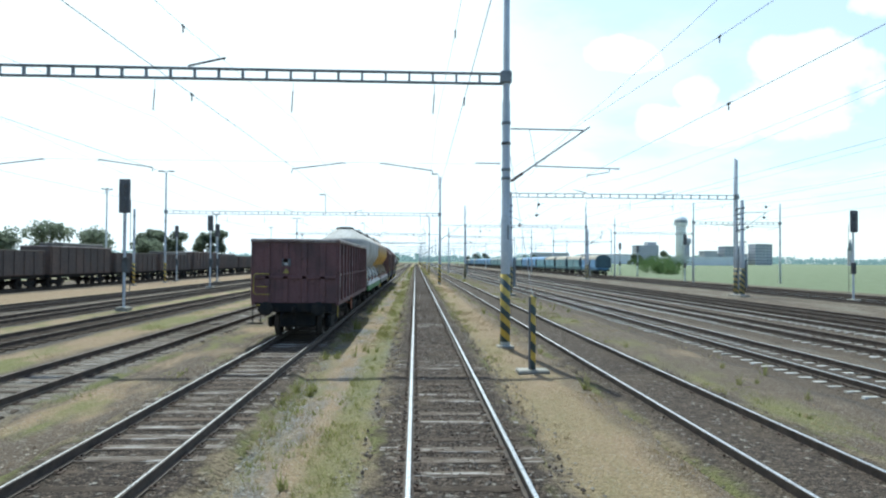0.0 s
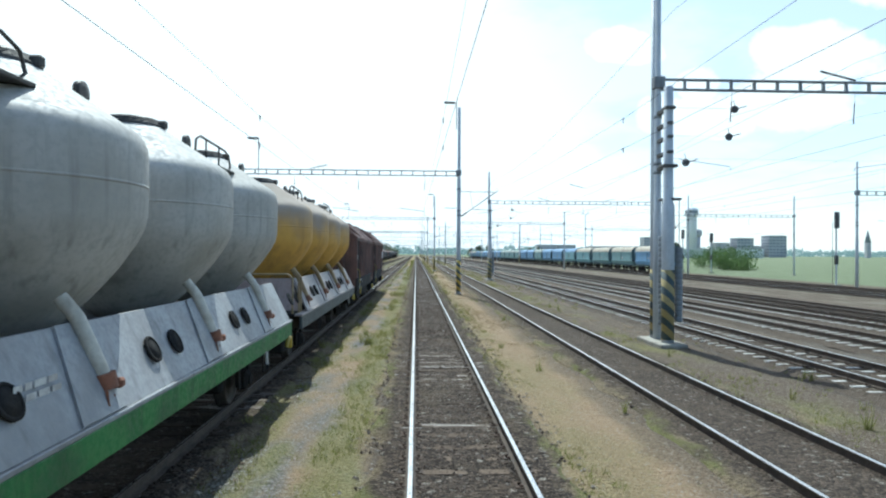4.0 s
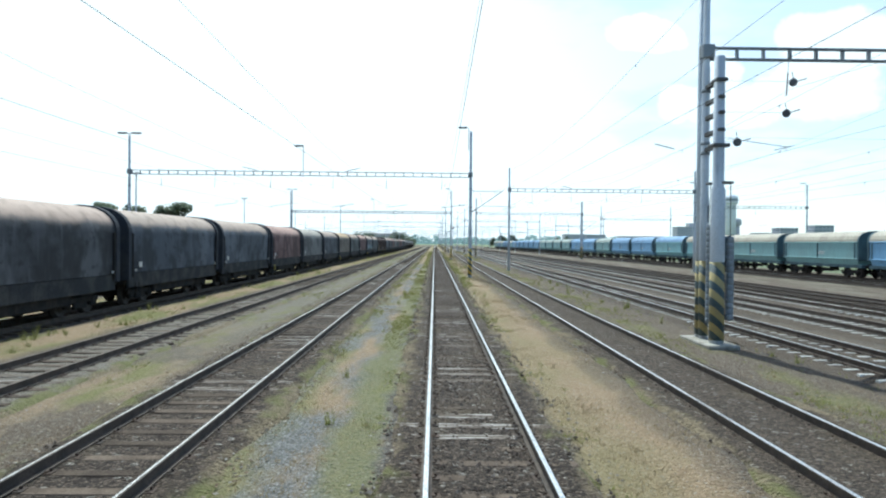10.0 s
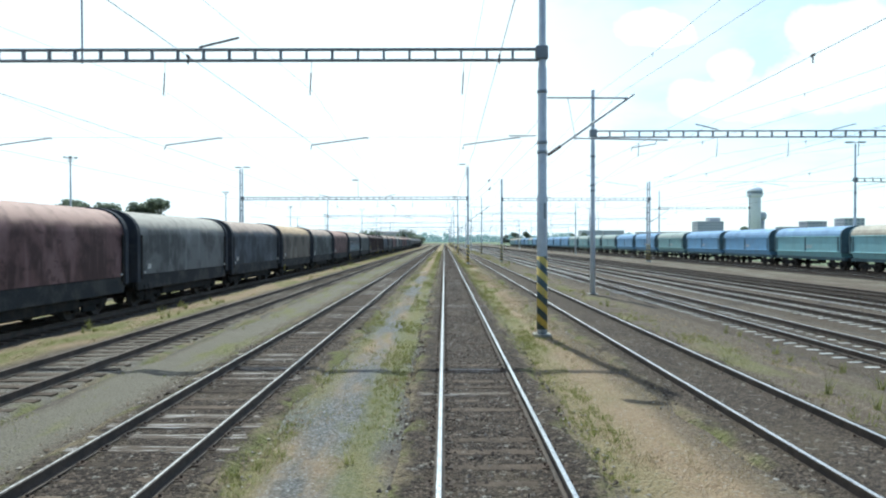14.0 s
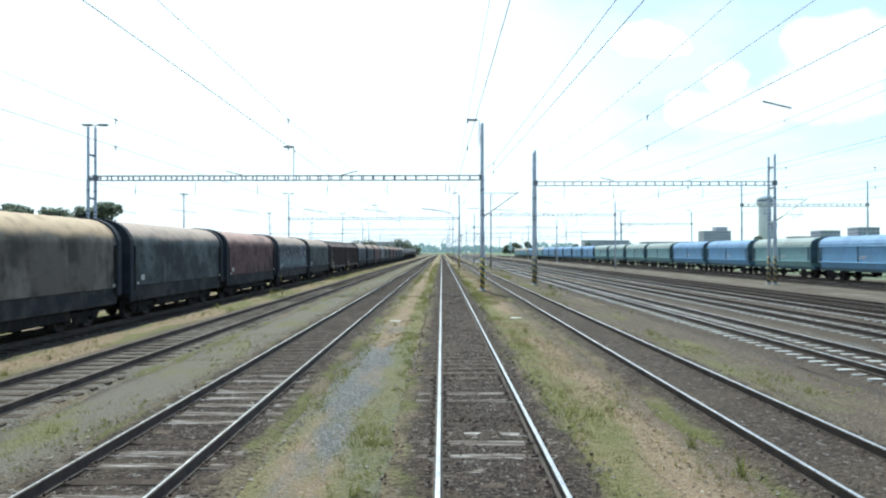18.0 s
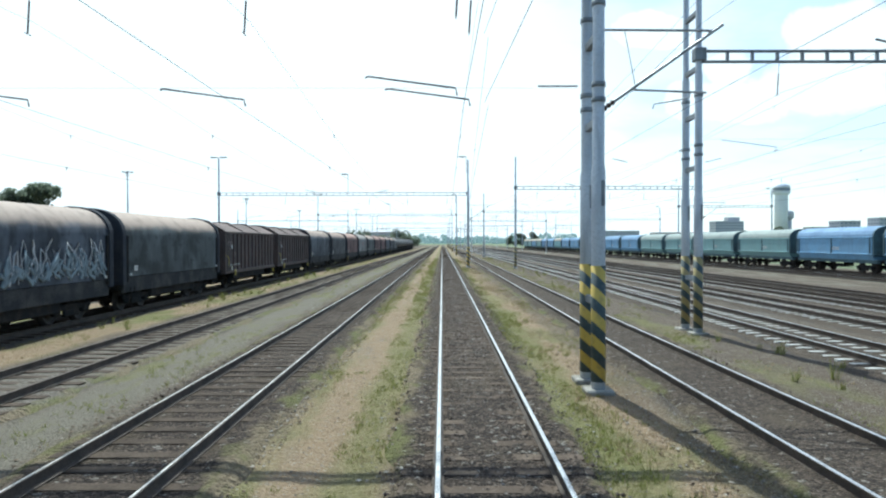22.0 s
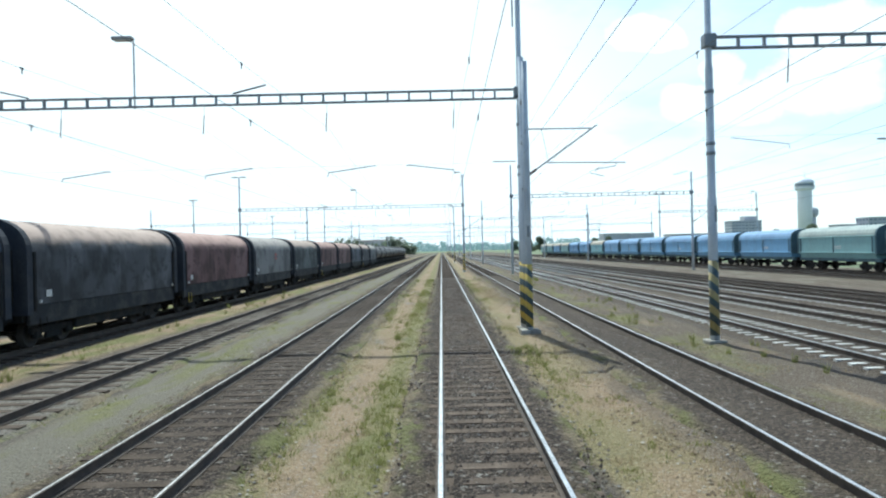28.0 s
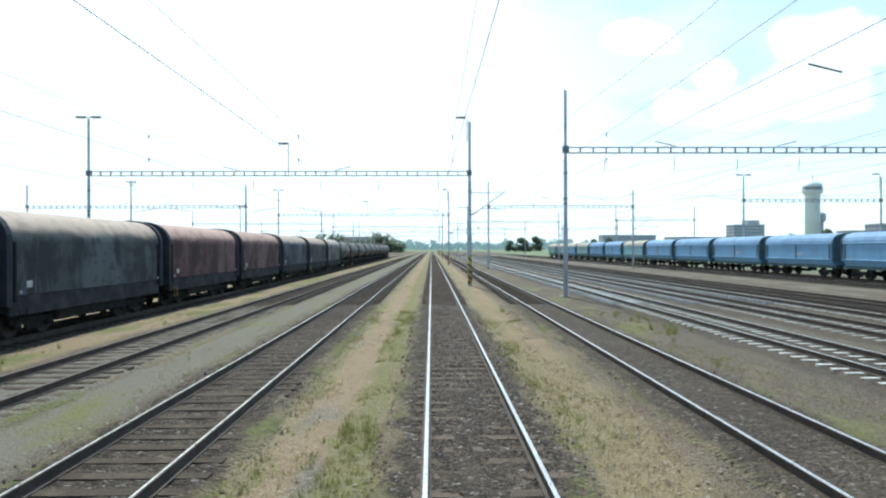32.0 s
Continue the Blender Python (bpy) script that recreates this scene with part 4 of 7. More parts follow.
def cantilever(parent, x, y, s, far):
    """Bracket that carries the wire over the next track; s: side, far: end of its lower tube."""
    c = part("cantilever", Build().rod((x + s * 0.16, y, 7.44), (x + s * 2.68, y, 7.42), 0.028), M["galv"], parent, "thin bracket of galvanised tubes", (0, 0, -0.12))
    part("strut", Build().rod((x + s * 0.16, y, 5.62), (x + s * 2.9, y, 7.55), 0.034), M["galv"], c)
    part("tie_rod", Build().rod((x + s * 0.8, y, 7.44), (x + s * 1.05, y, 6.14), 0.010), M["galv"], c)
    part("register_tube", Build().rod((x + s * 1.0, y, 6.16), (x + s * far, y, 6.10), 0.024), M["galv"], c)
    part("steady_arm", Build().path([(x + s * (far - 0.35), y, 6.09), (x + s * (far - 0.37), y, 5.98), (x + s * (far - 1.12), y, 5.86), (x + s * (far - 1.14), y, 5.76)], 0.018), M["galv"], c)
    part("insulator", Build().lathe([(0.03, -0.28), (0.07, -0.26), (0.03, -0.2), (0.07, -0.16), (0.03, -0.1), (0.07, -0.06), (0.03, 0),
                                     (0.07, 0.04), (0.03, 0.1), (0.07, 0.14), (0.03, 0.2)], n=10), M["insulator"], c,
         at=(x + s * 0.42, y, 5.80)).rotation_euler = (0, s * radians(55), 0)


def drop_arm(parent, c, y, z, s):
    """Hanger under a beam, with an insulator, and the steady arm that holds the contact wire beside the track's middle."""
    d = part("hanger", Build().path([(c - 0.06, y, z - 0.2), (c - 0.08, y, z - 0.62)], 0.007), M["wire"], parent)
    part("insulator", Build().rod((c - 0.08, y, z - 0.60), (c - 0.12, y, z - 1.28), 0.020), M["insulator"], d)
    part("clamp", Build().rod((c - 0.12, y - 0.10, z - 1.30), (c - 0.12, y + 0.10, z - 1.30), 0.010), M["steel_dark"], d)
    part("steady_arm", Build().path([(c - 0.1 - s * 1.82, y, 6.16), (c - 0.1 - s * 1.76, y, 6.19), (c - 0.1 - s * 0.03, y, 5.96), (c - 0.1, y, 5.82)], 0.019 if c < 5 else 0.013),
         M["steel_dark"] if c < 5 else M["galv"], parent, "", (0, 0, -0.12))


def cross_wires(parent, x0, x1, y):
    b = Build().rod((x0, y, 6.10), (x1, y, 6.08), 0.003, n=5, caps=False)
    part("cross_wire", b, M["wire"], parent)


def gantry(y, xr, xl, z, top_r, top_l, tracks, double=None, lamps=True, bracket=True, split=True, beam_lamp=None, striped_l=True, group="track gantries", striped_r=True, arm=0, k=0):
    g = thing("gantry", (0, 0, 0), "grey steel portal gantry over the sidings carrying overhead wires", "gantry", group)
    mast(g, xr, y, top_r, striped_r, 0.163 if xl < 0 and k not in (3, 4) else 0.145)
    mast(g, xl, y, top_l, striped_l, 0.14)
    if double:
        dx, dy = double
        mast(g, xr + dx, y + dy, top_r - 0.1, striped_r, 0.14)
        for zz in (1.6, 5.2, 6.9, 8.4, 10.2):
            for xx in (xr, xl):
                part("tie_plate", Build().box((xx, y + dy / 2, zz), (0.12, abs(dy), 0.16), 0.01), M["steel_beam"], g)
        mast(g, xl, y + dy, top_l - 0.1, striped_l, 0.14)
        if xl < 0:
            beam_truss(g, xl + 0.12, xr - 0.12, y + dy, z - 0.1, split)
            drop_arm(g, tracks[0] - 0.3, y + dy, z, 1)
    beam_truss(g, xl + 0.12, xr - 0.12, y, z, split)
    part("beam_shoe", Build().box((xr - 0.02, y, z), (0.38, 0.34, 0.42), 0.03), M["steel_beam"], g)
    part("beam_shoe", Build().box((xl + 0.02, y, z), (0.38, 0.34, 0.42), 0.03), M["steel_beam"], g)
    for j, c in enumerate(tracks):
        drop_arm(g, c, y, z, (arm or (1, -1, 1, -1, 1, -1))[j])
    cross_wires(g, xl + 0.2, xr - 0.2, y)
    # short strut on the beam for the feeder line
    for c, s in ((tracks[1] - 3.5, 1), (tracks[-3] - 1.4, -1)) if xl < 0 else ((14.4, -1), (21.0, 1)):
        part("feeder_strut", Build().beam((c - s * 0.1, y, z + 0.2), (c + s * 1.15, y, z + 0.50), 0.06, 0.05), M["steel_dark"], g)
    if lamps:
        lamp(g, (xr - 0.20, y, top_r - 1.6), (xr - 0.42, y, top_r + 0.35), -1)
        lamp(g, (xl + 0.05, y, top_l), (xl + 0.3, y, top_l + 0.25), 1)
        lamp(g, (xl - 0.05, y, top_l), (xl - 0.3, y, top_l + 0.25), -1)
    if beam_lamp is not None:
        lamp(g, (beam_lamp, y, z - 0.3), (beam_lamp - 0.1, y, z + 2.35), -1)
    if bracket:
        cantilever(g, xr, y, 1, 3.95 if k % 2 == 0 else 2.55)
        part("stub_arm", Build().rod((xr - 0.2, y, 6.12), (xr - 1.05, y, 6.12), 0.018), M["steel_dark"], g)
    return g


# along, left mast across, beam height, top of the right and of the left mast
M_LINE = ((25.35, -27.6, 9.08, 12.6, 12.5), (87.35, -31.95, 8.68, 13.45, 13.5), (151.95, -27.05, 8.72, 12.45, 11.75), (219.15, -27.4, 8.54, 12.6, 12.35),
          (285.70, -27.75, 8.71, 12.8, 12.85), (351.2, -27.95, 8.91, 13.0, 13.1))
M_ROW = tuple(r[0] for r in M_LINE) + (417.0, 483.0, 550.0, 616.0)
# along, left and right mast across, beam height, top of the left and of the right mast
P_LINE = ((61.25, 7.55, 28.1, 8.68, 12.0, 12.0), (114.45, 7.60, 28.2, 8.71, 11.55, 10.95), (168.0, 7.56, 28.25, 8.78, 11.15, 11.05), (226.35, 7.55, 28.65, 8.80, 11.7, 11.3),
          (281.0, 7.66, 28.8, 9.05, 12.55, 11.3), (338.9, 7.65, 28.9, 8.97, 12.6, 11.35))
P_ROW = tuple(r[0] for r in P_LINE) + (395.0, 452.0, 508.0, 566.0)
ARMS = {1: (1,) * 6, 2: (-1,) * 6, 3: (1,) * 6, 4: (1, -1, -1, -1, -1, -1)}
for k, y in enumerate(M_ROW):
    _, xl, z, top_r, top_l = M_LINE[min(k, 5)]
    gantry(y, 2.40, xl, z, top_r, top_l, (0.0, -4.8, -9.42, -14.8, -19.6, -24.2), double=(0.0, -1.05) if k == 3 else None,
           split=k < 6, lamps=k not in (0,) and k < 7, beam_lamp=-12.1 if 0 < k < 8 else None, bracket=k < 8, arm=ARMS.get(k, 0), k=k)
for k, y in enumerate(P_ROW):
    _, xl, xr, z, top_l, top_r = P_LINE[min(k, 5)]
    gantry(y, xr, xl, z, top_r, top_l, (10.2, 14.55, 18.5, 22.4), double=(0.0, 1.12) if k == 3 else None, split=k < 6,
           lamps=False, bracket=k < 8, group="main line gantries", striped_l=k in (1, 3, 4), striped_r=k in (0, 1, 3), k=k)
# tensioning posts: a thick short post before the mast, a slim one behind it, stacked weights and pulleys
WEIGHT = Build().lathe([(0.02, 0), (0.105, 0), (0.115, 0.01), (0.115, 0.16), (0.105, 0.17), (0.02, 0.17)], n=12).mesh("weight", M["steel_beam"])


def tension_set(x, y, weights=True):
    w = thing("tension_post", (x, y - 0.97, 0), "thick grey tensioning post with stacked weights beside a gantry mast", "post", "tensioning posts")
    part("mast", Build().lathe([(0.205, -0.12), (0.205, 4.4), (0.165, 4.5), (0.15, 8.3), (0.1, 8.33)], n=14), M["steel_grey"], w)
    part("hazard_band", Build().lathe([(0.211, 0.02), (0.211, 2.3)], n=14), M["hazard_dull"], w, "yellow and black diagonal stripes")
    part("foundation", Build().box((0, 0.55, -0.17), (0.9, 2.3, 0.2), 0.03), M["concrete"], w)
    part("slim_mast", Build().lathe([(0.105, -0.12), (0.10, 12.2)], (0, 1.36, 0), n=12), M["steel_grey"], w)
    part("slim_band", Build().lathe([(0.11, 0.02), (0.11, 2.3)], (0, 1.36, 0), n=12), M["hazard_dull"], w)
    for z, wd in ((5.7, 0.5), (6.15, 0.2), (6.65, 0.18), (7.1, 0.18), (7.6, 0.34)):
        p = part("cross_plate", Build().box((0, 0.48, z), (0.14, 0.95, 0.14), 0.02), M["steel_dark"], w)
        part("bracket", Build().box((0.0, 0, z), (wd, 0.45, 0.10), 0.02), M["steel_dark"], p)
    if weights:
        for dx, dy, z0, z1 in ((-0.02, 0.48, 0.45, 3.45), (0.36, -0.02, 0.6, 3.1)):
            q = part("weight_rod", Build().rod((dx, dy, z0 - 0.03), (dx, dy, 4.6), 0.014), M["steel_dark"], w, "thin rod strung with iron weights")
            z = z0
            while z < z1 - 0.1:
                part("weight", WEIGHT, None, q, "", (dx, dy, z))
                z += 0.175
            part("arm", Build().box((dx * 0.6, dy * 0.6, 4.62), (0.36, 0.3, 0.07), 0.01), M["steel_dark"], q)
    for dx, z in ((2.65, 7.8), (2.45, 6.85), (0.95, 5.95)):
        pl = part("pulley", Build().lathe([(0.075, -0.02), (0.125, -0.025), (0.105, 0), (0.125, 0.025), (0.075, 0.02)], (dx, 0.9, z), "y", 16), M["steel_dark"], w)
        part("pulley_rod", Build().rod((dx, 0.9, z), (dx + 0.42, 0.9, z + 0.12), 0.016).rod((dx, 0.9, z + 0.12), (dx - 0.04, 0.9, z + 0.32), 0.012), M["steel_dark"], pl)
        part("tension_wire", Build().rod((0.15, 0.9, z + 0.02), (dx, 0.9, z + 0.02), 0.004, n=5), M["wire"], pl)


for x, y in ((7.55, 61.25), (7.60, 114.45), (28.1, 61.25), (28.2, 114.45)):
    tension_set(x, y)
w = thing("tension_post", (2.42, 284.35, 0), "grey post close before a gantry mast", "post", "tensioning posts")
part("mast", Build().lathe([(0.125, -0.12), (0.125, 6.7), (0.11, 6.8), (0.10, 9.5)], n=14), M["steel_grey"], w)
part("hazard_band", Build().lathe([(0.131, 0.02), (0.131, 2.25)], n=14), M["hazard"], w, "yellow and black diagonal stripes")
part("foundation", Build().box((0, 0, -0.16), (0.7, 0.7, 0.2), 0.03), M["concrete"], w)
part("rear_post", Build().lathe([(0.135, -0.2), (0.135, 4.6), (0.115, 4.7), (0.11, 9.9)], (0, 0.92, 0), n=14), M["steel_grey"], w)
part("rear_band", Build().lathe([(0.141, 0.02), (0.141, 2.25)], (0, 0.92, 0), n=14), M["hazard"], w, "yellow and black diagonal stripes")
part("marker_frame", Build().box((0.0, -0.128, 3.42), (0.085, 0.03, 0.40), 0.008).box((0.0, -0.146, 3.42), (0.05, 0.012, 0.32), 0.004), M["steel_beam"], w, "narrow weathered marker plate")
for z in (5.0, 6.7, 8.2):
    part("cross_plate", Build().box((0, 0.45, z), (0.12, 0.85, 0.14), 0.02), M["steel_dark"], w)
# lone striped mast before the far end of a gantry
w = thing("striped_mast", (0, 0, 0), "short grey mast with yellow and black stripes beside old wagons", "mast")
mast(w, -31.8, 77.7, 8.2, True, 0.14)
# outer gantries: beyond the hopper train and far left
OUTER = ((98.9, 40.1, 53.1, 8.65, 11.5), (136.3, 39.7, 55.8, 8.7, 11.65), (196.6, 39.7, 56.9, 8.8, 12.2), (259.6, 40.7, 58.1, 9.15, 12.4),
         (322.0, 40.8, 57.2, 9.1, 11.9), (382.8, 39.5, 57.4, 8.95, 11.95), (444.0, 40.0, 57.4, 9.0, 12.0), (505.0, 40.0, 57.4, 9.0, 12.0))
for k, (y, xl, xr, z, top) in enumerate(OUTER):
    gantry(y, xr, xl, z, top, top, (44.0, 49.0), lamps=k in (2, 4, 5), bracket=False, split=False, group="outer gantries", striped_l=False, striped_r=False)
for y in (394.5, 461.0, 527.0, 594.0):
    gantry(y, -27.5, -58.8, 9.0, 12.1, 12.1, (-36.5, -42.0, -50.0), lamps=False, bracket=False, split=False, group="outer gantries", striped_l=False)


CLAMP = Build().box((0, 0, 0), (0.028, 0.12, 0.04), 0.007).rod((0, 0, -0.12), (0, 0, 0), 0.012, n=6).mesh("clamp", M["steel_dark"])


def wire_line(name, c, supports, z, sag, r, zig, label):
    """A wire over a track from support to support."""
    pts = []
    for k, (ya, yb) in enumerate(zip(supports[:-1], supports[1:])):
        for j in range(6):
            u = j / 6
            s = zig * ((1 if k % 2 else -1) * (1 - 2 * u))
            pts.append((c + s, ya + (yb - ya) * u, z - sag * 4 * u * (1 - u)))
    pts.append((c, supports[-1], z))
    b = Build()
    b.path(pts, r, 5)
    ob = tagged(new(name, b.mesh(name, M["wire"])), label, "overhead wire", "overhead wires")
    for a in pts[1::4][:10]:
        part("clamp", CLAMP, None, ob, "", a)
    return ob


m_sup = (-40.0,) + M_ROW
p_sup = (5.0,) + P_ROW
for c in (0.0, -4.8, -9.42, -14.8):
    wire_line("contact_wire", c, m_sup, 5.68, 0.05, 0.0055, 0.25, "thin dark contact wire hung over a siding")
    wire_line("catenary_wire", c, m_sup, 7.5, 1.15, 0.0035, 0.0, "thin dark sagging catenary wire over a siding")
wire_line("contact_wire", 4.82, m_sup, 5.68, 0.05, 0.0055, 0.25, "thin dark contact wire hung over a siding")
wire_line("catenary_wire", 4.82, m_sup, 7.43, 1.0, 0.005, 0.0, "thin dark sagging catenary wire over a siding")
for c in (10.2, 14.55, 18.5, 22.4):
    wire_line("contact_wire", c, p_sup, 5.68, 0.05, 0.0055, 0.25, "thin dark contact wire hung over a main track")
    wire_line("catenary_wire", c, p_sup, 7.6, 1.1, 0.005, 0.0, "thin dark sagging catenary wire over a main track")
for x, rowset, z in ((8.1, p_sup, 11.2), (14.5, p_sup, 9.5)):
    wire_line("feeder_wire", x, rowset, z, 0.9, 0.007, 0.0, "dark sagging feeder wire above the gantry beams")
# wire pairs led aside from the running line to an anchor on a mast, with long strain insulators
def anchored_wires(xs, rows):
    """Each row: the insulator's place along the track, the other points along it, the heights."""
    aside = thing("anchored_wire", (0, 0, 0), "tensioned wires led aside to a mast with dark insulators", "overhead wire", "overhead wires")
    for yi, (ya, *ys), zs in rows:
        pts = list(zip(xs, (ya, yi, *ys), zs))
        ln = part("wire", Build().path(pts, 0.0055, 5), M["wire"], aside)
        rib = [(0.015, -0.50)] + [(r, -0.46 + 0.08 * q) for q, r in enumerate((0.028, 0.05) * 6)] + [(0.015, 0.46)]
        b = Build().lathe(rib, pts[1], "y", 12)
        part("strain_insulator", b, M["insulator"], ln, "dark ribbed strain insulator")
        for q in (1, 2, 3):
            part("clamp", CLAMP, None, ln, "", pts[q])


anchored_wires((2.40, 1.92, 1.20, 0.62, 0.2), ((169.66, (152.0, 192.0, 207.0, 219.0), (6.75, 6.33, 6.05, 6.7, 7.2)),
                                               (169.28, (152.0, 192.0, 207.0, 219.0), (6.05, 5.82, 5.74, 5.73, 5.75))))
anchored_wires((2.40, 1.85, 1.15, 0.68, 0.3), ((268.9, (285.6, 248.0, 233.0, 219.3), (6.95, 6.55, 6.25, 6.7, 7.2)),
                                               (268.3, (285.6, 248.0, 233.0, 219.3), (6.25, 5.92, 5.78, 5.74, 5.75))))
# stay from the first mast down to the marker post
gw = thing("stay_wire", (0, 0, 0), "thin slanting stay wire from a mast to a striped post", "stay wire")
part("stay", Build().rod((2.43, 25.1, 6.8), (2.45, 20.3, 1.80), 0.009, n=6), M["galv"], gw)
part("clamp", Build().lathe([(0.16, -0.05), (0.16, 0.05)], (2.40, 25.35, 6.8), n=12), M["steel_dark"], gw)
part("eye", Build().lathe([(0.03, -0.02), (0.05, 0), (0.03, 0.02)], (2.45, 20.3, 1.82), "y", 10), M["steel_dark"], gw)


# ------------------------------------------------------------ wagons
WHEEL = Build().lathe([(0.10, -0.09), (0.13, -0.09), (0.16, -0.05), (0.38, -0.05), (0.40, -0.07), (0.46, -0.07), (0.462, 0.06), (0.495, 0.07),
                       (0.495, 0.10), (0.40, 0.10), (0.38, 0.03), (0.16, 0.03), (0.13, 0.07)], axis="x", n=20).mesh("wheel", M["wheel"])
AXLE = Build().rod((-0.75, 0, 0), (0.75, 0, 0), 0.08, n=10).mesh("axle", M["wheel"])
BOX_AXLE = Build().box((0, 0, 0), (0.22, 0.34, 0.32), 0.05).rod((-0.12, 0, 0), (0.14, 0, 0), 0.10, n=12).mesh("axle_box", M["under"])
SPRING = Build().box((0, 0, 0), (0.12, 1.15, 0.035), 0.01).box((0, 0, 0.04), (0.12, 0.85, 0.035), 0.01).box((0, 0, 0.08), (0.12, 0.55, 0.035), 0.01)\
    .box((0, 0, 0.06), (0.15, 0.12, 0.2), 0.02).mesh("leaf_spring", M["under"])
SIDE_FRAME = Build().box((0, 0, 0.56), (0.13, 2.5, 0.22), 0.04).box((0, 0, 0.36), (0.12, 0.9, 0.24), 0.04)\
    .box((0, -0.9, 0.48), (0.2, 0.4, 0.36), 0.05).box((0, 0.9, 0.48), (0.2, 0.4, 0.36), 0.05).mesh("side_frame", M["under"])
BOLSTER = Build().box((0, 0, 0.6), (2.1, 0.36, 0.24), 0.04).mesh("bolster", M["under"])
BUFFER = Build().lathe([(0.13, 0.0), (0.13, 0.30), (0.085, 0.32), (0.085, 0.52), (0.23, 0.53), (0.24, 0.56), (0.20, 0.585)], axis="y", n=16).mesh("buffer", M["under"])
HOOK = Build().box((0, 0.12, 0), (0.10, 0.3, 0.14), 0.03).path([(0, 0.25, 0), (0, 0.36, 0.06), (0, 0.40, -0.05), (0, 0.30, -0.12)], 0.035)\
    .path([(0.06, 0.3, -0.08), (0.08, 0.28, -0.42), (-0.08, 0.28, -0.42), (-0.06, 0.3, -0.08)], 0.02).mesh("coupling", M["under"])
HOSE = Build().path([(0, 0, 0), (0.02, 0.14, -0.06), (0.04, 0.2, -0.25), (0.0, 0.14, -0.42)], 0.022).mesh("brake_hose", M["under"])


def wheelset(w, y, parent=None):
    for s in (-1, 1):
        o = part("wheel", WHEEL, None, w, "", (s * 0.76, y, 0.46))
        if s > 0:
            o.rotation_euler = (0, 0, math.pi)
    part("axle", AXLE, None, w, "", (0, y, 0.46))


def bogie(w, y):
    g = part("bogie", BOLSTER, None, w, "", (0, y, 0))
    for s in (-1, 1):
        part("side_frame", SIDE_FRAME, None, g, "", (s * 1.02, 0, 0))
    for q in (-0.9, 0.9):
        wheelset(g, q)


def running_gear(w, length, bogies, sill, label="", tray=False):
    """Sole bars, end beams, buffers and couplings, and bogies or two axles."""
    h = length / 2
    for s in (-1, 1):
        part("sole_bar", Build().box((s * 1.22, 0, 1.06), (0.10, length - 0.1, 0.28), 0.015).box((s * 1.17, 0, 1.2), (0.1, length - 0.1, 0.03))
             , sill, w, label)
        part("end_beam", Build().box((0, s * (h - 0.05), 1.06), (2.55, 0.12, 0.34), 0.02), sill, w)
        for q in (-0.875, 0.875):
            o = part("buffer", BUFFER, None, w, "", (q, s * h, 1.05))
            o.rotation_euler = (0, 0, 0 if s > 0 else math.pi)
        o = part("coupling", HOOK, None, w, "", (0, s * h, 1.03))
        o.rotation_euler = (0, 0, 0 if s > 0 else math.pi)
        o = part("brake_hose", HOSE, None, w, "", (s * 0.4, s * h, 0.9))
        o.rotation_euler = (0, 0, 0 if s > 0 else math.pi)
    part("centre_sill", Build().box((0, 0, 1.02), (1.9, length - 0.3, 0.26), 0.02), M["under"], w)
    if tray:
        # brake gear and chutes between the wheels: one box added to block light
        part("gear_light_block", Build().box((0, 0, 0.62), (1.22, length - 0.9, 0.56), 0.06), M["under"], w)
    if not bogies:
        for s in (-1, 1):
            for q in (3.1, 1.55):
                part("brake_beam", Build().box((0, s * (h - q), 0.52), (1.8, 0.16, 0.30), 0.04), M["under"], w)
        part("air_reservoir", Build().rod((-0.75, -1.4, 0.62), (-0.75, 1.2, 0.62), 0.24, n=14).box((0.15, 0, 0.68), (0.9, 2.6, 0.42), 0.05), M["under"], w)
    if bogies:
        for s in (-1, 1):
            bogie(w, s * (h - 2.0))
        part("brake_rigging", Build().box((0.3, 0.2, 0.72), (0.5, 0.9, 0.4), 0.06).rod((-0.6, -1.0, 0.62), (-0.6, 0.6, 0.62), 0.16, n=14)
             .rod((0.9, -2.2, 0.5), (0.9, 2.2, 0.5), 0.025).rod((-0.9, -2.2, 0.5), (-0.9, 2.2, 0.5), 0.025), M["under"], w)
    else:
        for s in (-1, 1):
            y = s * (h - 2.3)
            wheelset(w, y)
            for q in (-1, 1):
                part("axle_box", BOX_AXLE, None, w, "", (q * 1.05, y, 0.46))
                part("leaf_spring", SPRING, None, w, "", (q * 1.05, y, 0.74))
                for e in (-1, 1):
                    part("axle_guard", Build().beam((q * 1.05, y + e * 0.28, 0.35), (q * 1.05, y + e * 0.42, 1.0), 0.04, 0.12), M["under"], w)
        part("brake_rigging", Build().rod((-0.4, -0.8, 0.66), (-0.4, 0.5, 0.66), 0.17, n=14).box((0.3, 0.6, 0.7), (0.4, 0.7, 0.36), 0.05), M["under"], w)


def bars(w, x, y, z, rows, cols, cw, ch, mat=None, name="lettering", label="faded white stencil marks"):
    """Unreadable stencilled lines as plain bars on a side."""
    b = Build()
    r = random.Random(int(abs(y * 31 + z * 7)))
    for i in range(rows):
        u = 0.0
        for j in range(cols):
            wd = cw * r.uniform(0.5, 1.15)
            b.box((0, u + wd / 2, -i * ch * 1.7), (0.004, wd, ch))
            u += wd + cw * 0.25
    part(name, b, mat or M["white_mark"], w, label, (x, y, z))


